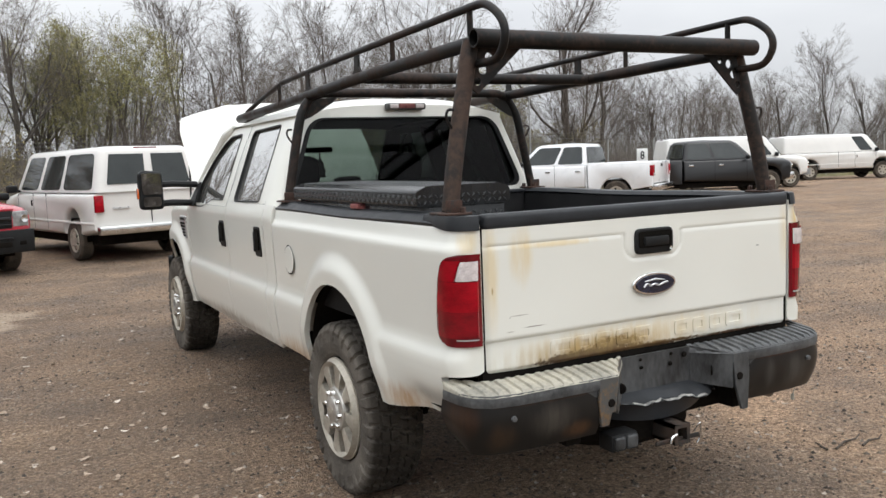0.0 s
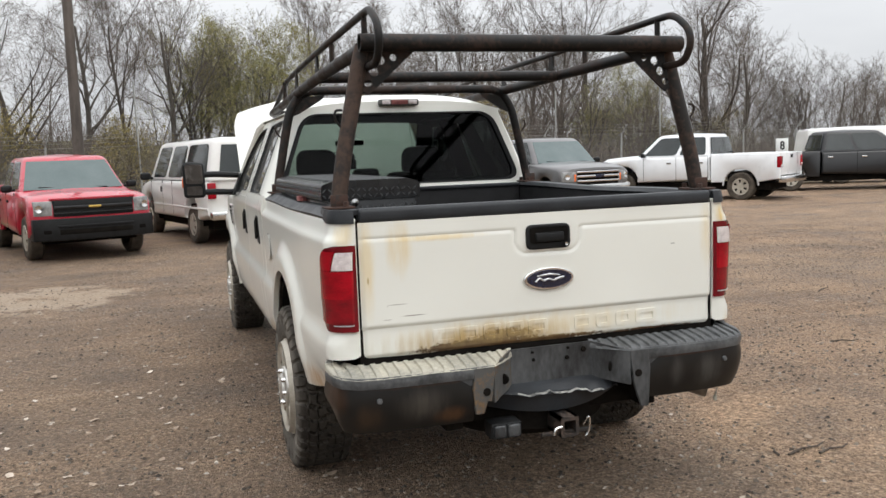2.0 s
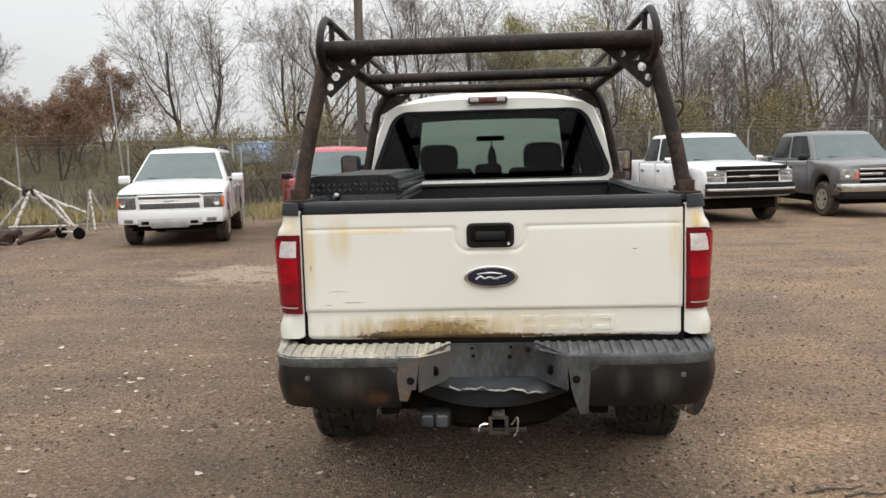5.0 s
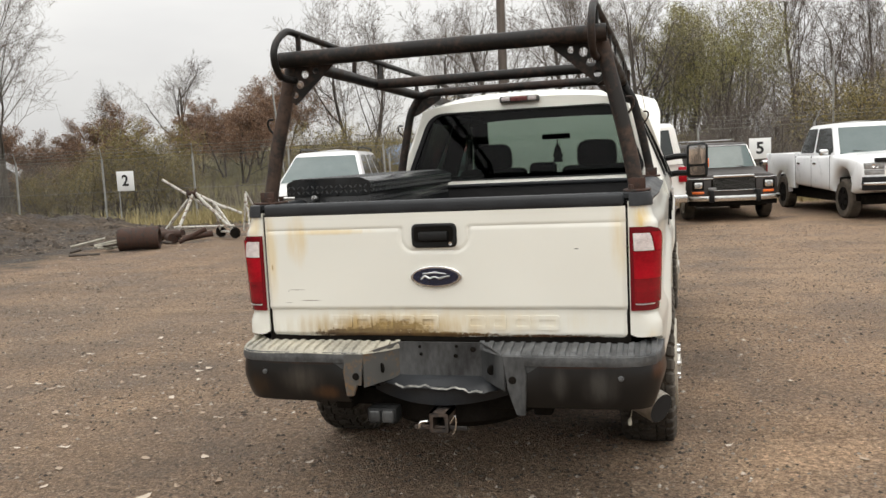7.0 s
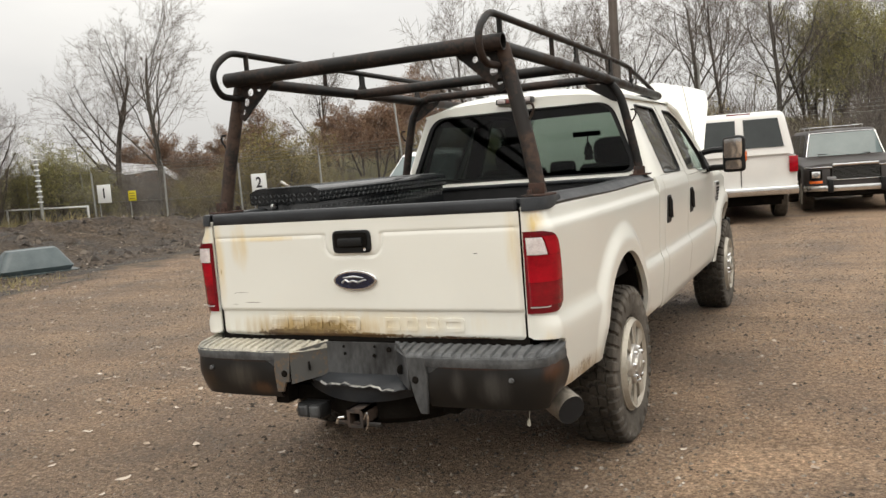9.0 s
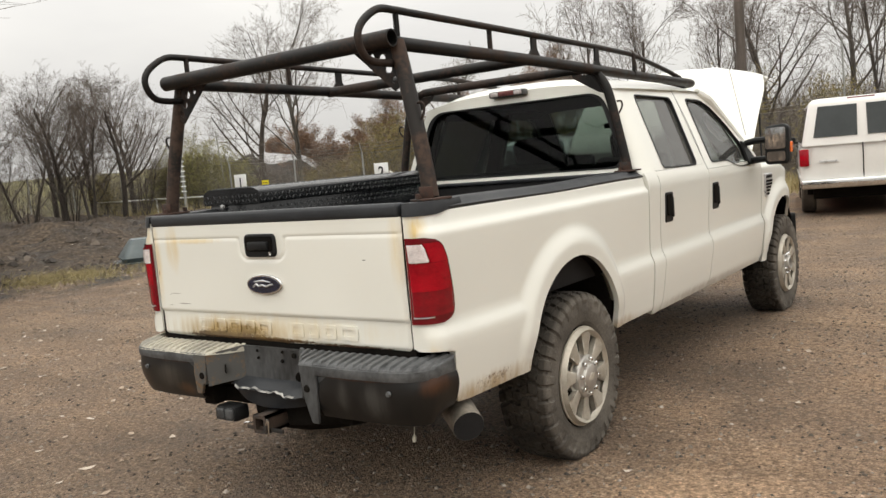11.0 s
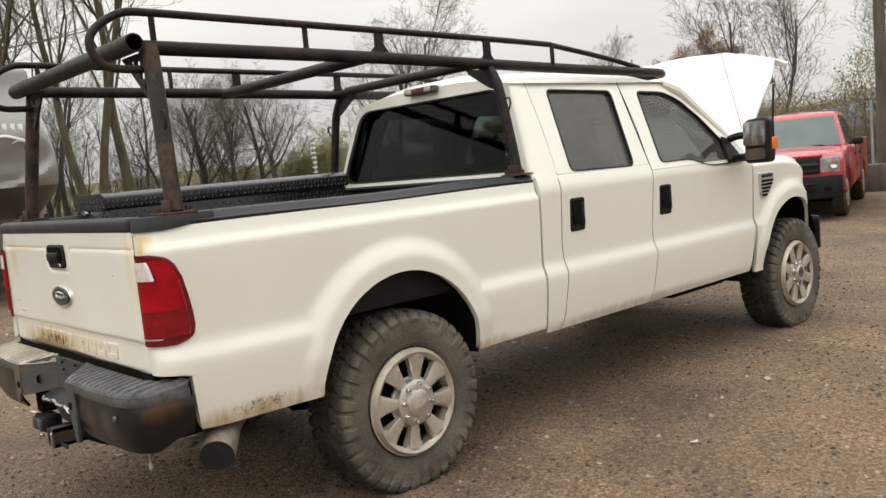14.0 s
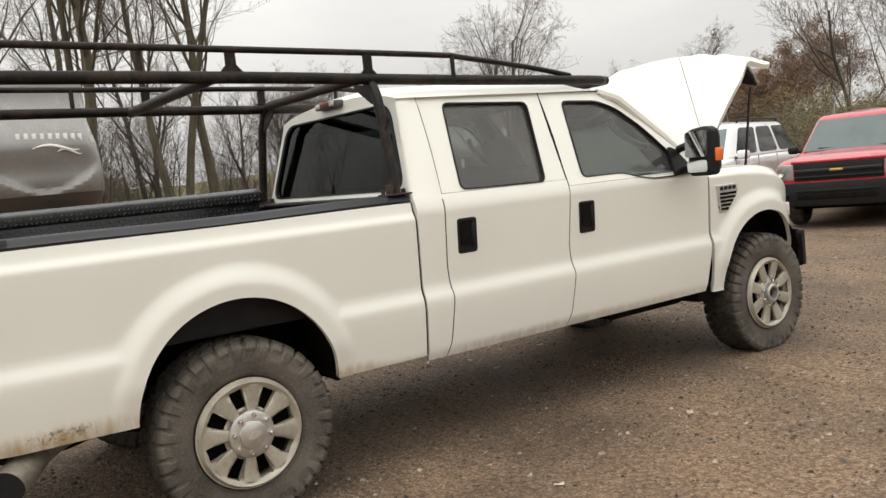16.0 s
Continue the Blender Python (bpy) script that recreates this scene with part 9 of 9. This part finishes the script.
for az, d, p, k in [(-48, 43, bare_a, 0.95), (-50.5, 44, bare_d, 1.0), (-46.5, 44, russet, 0.66), (-53.2, 36, bushy, 0.70), (-55.3, 35, bushy, 0.80), (-57.2, 36, bushy, 0.62), (-59, 40, bare_d, 0.72), (-61.5, 38, bare_d, 0.70), (-63.5, 40, bare_d, 0.66), (-68.4, 31, cotton_b, 0.95), (-70.2, 30, cotton, 0.95), (-72.8, 38, bare_c, 1.2), (-75.4, 27, cotton_b, 1.1), (-77.6, 28, cotton, 0.95), (-82, 31, cotton_b, 0.95), (-88, 29, cotton_b, 0.9)]:
    plant(p, *polar(az, d, (4.0, -2.0)), k)
for _ in range(42):
    az = rt.uniform(-10, 68)
    plant(rt.choice((far_a, far_b, far_c)), *polar(az, rt.uniform(56, 95) + max(0, az - 30) * 0.5), rt.uniform(0.8, 1.05))
for _ in range(12):
    plant(rt.choice((far_a, far_b, far_c)), *polar(rt.uniform(-98, -66), rt.uniform(38, 60), (4, -2)), rt.uniform(0.7, 1.0))
# brush along the fence
def past_fence(az, more):
    d = 20.0
    while d < 75:
        x, y = polar(az, d)
        if y > fence_y(x) + 1.2:
            break
        d += 0.5
    return polar(az, d + more)


for _ in range(44):
    az = rt.uniform(-25, 62)
    plant(rt.choice((shrub, shrub, shrub, yellow)), *past_fence(az, rt.uniform(1, 18)), rt.uniform(0.6, 1.1))
for _ in range(48):
    az = rt.uniform(-13, 64)
    plant(thicket, *past_fence(az, rt.uniform(7, 24)), rt.uniform(0.55, 1.0) * (0.75 if az < 0 else 1.0))
for az in (7, 10, 13, 15, 17.5, 19.5, 21.5, 23, 25, 29, 34, 37, 40, 43, 46, 48.5, 51, 53.5, 56, 58):
    plant(thicket, *past_fence(az, rt.uniform(5, 14)), rt.uniform(0.85, 1.15))
for az, d, k in ((-32.5, 31, 0.6), (-33.8, 32, 0.85), (-35, 30.5, 0.75), (-36.4, 31.5, 0.95), (-37.8, 32, 0.7), (-39.5, 33, 0.6), (-41, 34, 0.5), (-46, 36, 0.5), (-55, 36, 0.6), (-70, 36, 0.6), (-76, 36, 0.6)):
    plant(yellow, *polar(az, d), k)
for _ in range(36):
    plant(rt.choice((shrub, shrub, yellow, shrub)), *polar(rt.uniform(-95, -40), rt.uniform(40, 50), (4, -2)), rt.uniform(0.5, 0.95))
for az in (-42, -46, -50, -53, -57, -60, -63, -66, -69, -72, -75, -79, -83, -88):
    plant(thicket, *polar(az, rt.uniform(38, 47), (4, -2)), rt.uniform(0.40, 0.62))
for az, d, k in ((-47, 37, 0.5), (-50.5, 36, 0.55), (-59, 35, 0.6), (-63, 35, 0.72), (-65.5, 34, 0.75), (-68, 36, 0.7), (-71, 34, 0.9), (-73.5, 35, 0.8), (-76, 33, 0.9), (-79, 35, 0.85)):
    plant(rt.choice((thicket, thicket, shrub)), *polar(az, d, (4, -2)), k)
for az, d, p, k in ((-60, 35, bare_d, 0.62), (-62, 34, bare_b, 0.56), (-63.5, 35, bare_d, 0.66), (-65.5, 36, bare_b, 0.6), (-72, 36, bare_d, 0.7), (-78, 37, bare_d, 0.75)):
    plant(p, *polar(az, d, (4, -2)), k)
# low brush and saplings past the fence, too many to count
bm_v, bm_f = [], []
for _ in range(13500):
    az = rt.uniform(-84, 68)
    x, y = polar(az, (31 + 26 * rt.random() ** 1.3) + max(0, az - 20) * 0.45 + max(0, -az - 20) * 0.25)
    if y < fence_y(x) + 1.5 or (az < -24 and rt.random() < 0.5):
        continue
    z = ground_z(x, y) - 0.05
    for _k in range(3):
        h = rt.uniform(0.7, 2.6) * (0.55 if az < -14 else 1.0)
        a, b = rt.gauss(0, 0.35) * h, rt.gauss(0, 0.35) * h
        r, i = rt.uniform(0.006, 0.014), len(bm_v)
        bm_v += [(x - r, y, z), (x + r, y - r, z), (x, y + r, z), (x + a * 0.4 - r, y + b * 0.4, z + h * 0.55), (x + a * 0.4 + r, y + b * 0.4 - r, z + h * 0.55), (x + a * 0.4, y + b * 0.4 + r, z + h * 0.55), (x + a, y + b, z + h)]
        bm_f += [(i, i + 1, i + 4, i + 3), (i + 1, i + 2, i + 5, i + 4), (i + 2, i, i + 3, i + 5), (i + 3, i + 4, i + 6), (i + 4, i + 5, i + 6), (i + 5, i + 3, i + 6)]
# unseen ring of stalks behind the camera, added to darken the reflections
for _ in range(5000):
    x, y = polar(rt.uniform(86, 262), rt.uniform(27, 40))
    z, h, r, i = ground_z(x, y), rt.uniform(1.2, 5.5), rt.uniform(0.02, 0.05), len(bm_v)
    a, b = rt.gauss(0, 0.25) * h, rt.gauss(0, 0.25) * h
    bm_v += [(x - r, y, z), (x + r, y - r, z), (x, y + r, z), (x + a, y + b, z + h)]
    bm_f += [(i, i + 1, i + 3), (i + 1, i + 2, i + 3), (i + 2, i, i + 3)]
me = bpy.data.meshes.new("underbrush")
me.from_pydata(bm_v, [], bm_f)
me.materials.append(M_TWIG)
tagged(new("underbrush", me), "brown leafless underbrush beyond the fence and an added ring behind the camera", "underbrush", kind="stuff")
# unseen trees added behind the camera, for what the glass mirrors
for az in range(84, 262, 12):
    plant(rt.choice((far_a, far_b, far_c, bushy)), *polar(az + rt.uniform(-2, 2), rt.uniform(28, 38)), rt.uniform(0.9, 1.15))
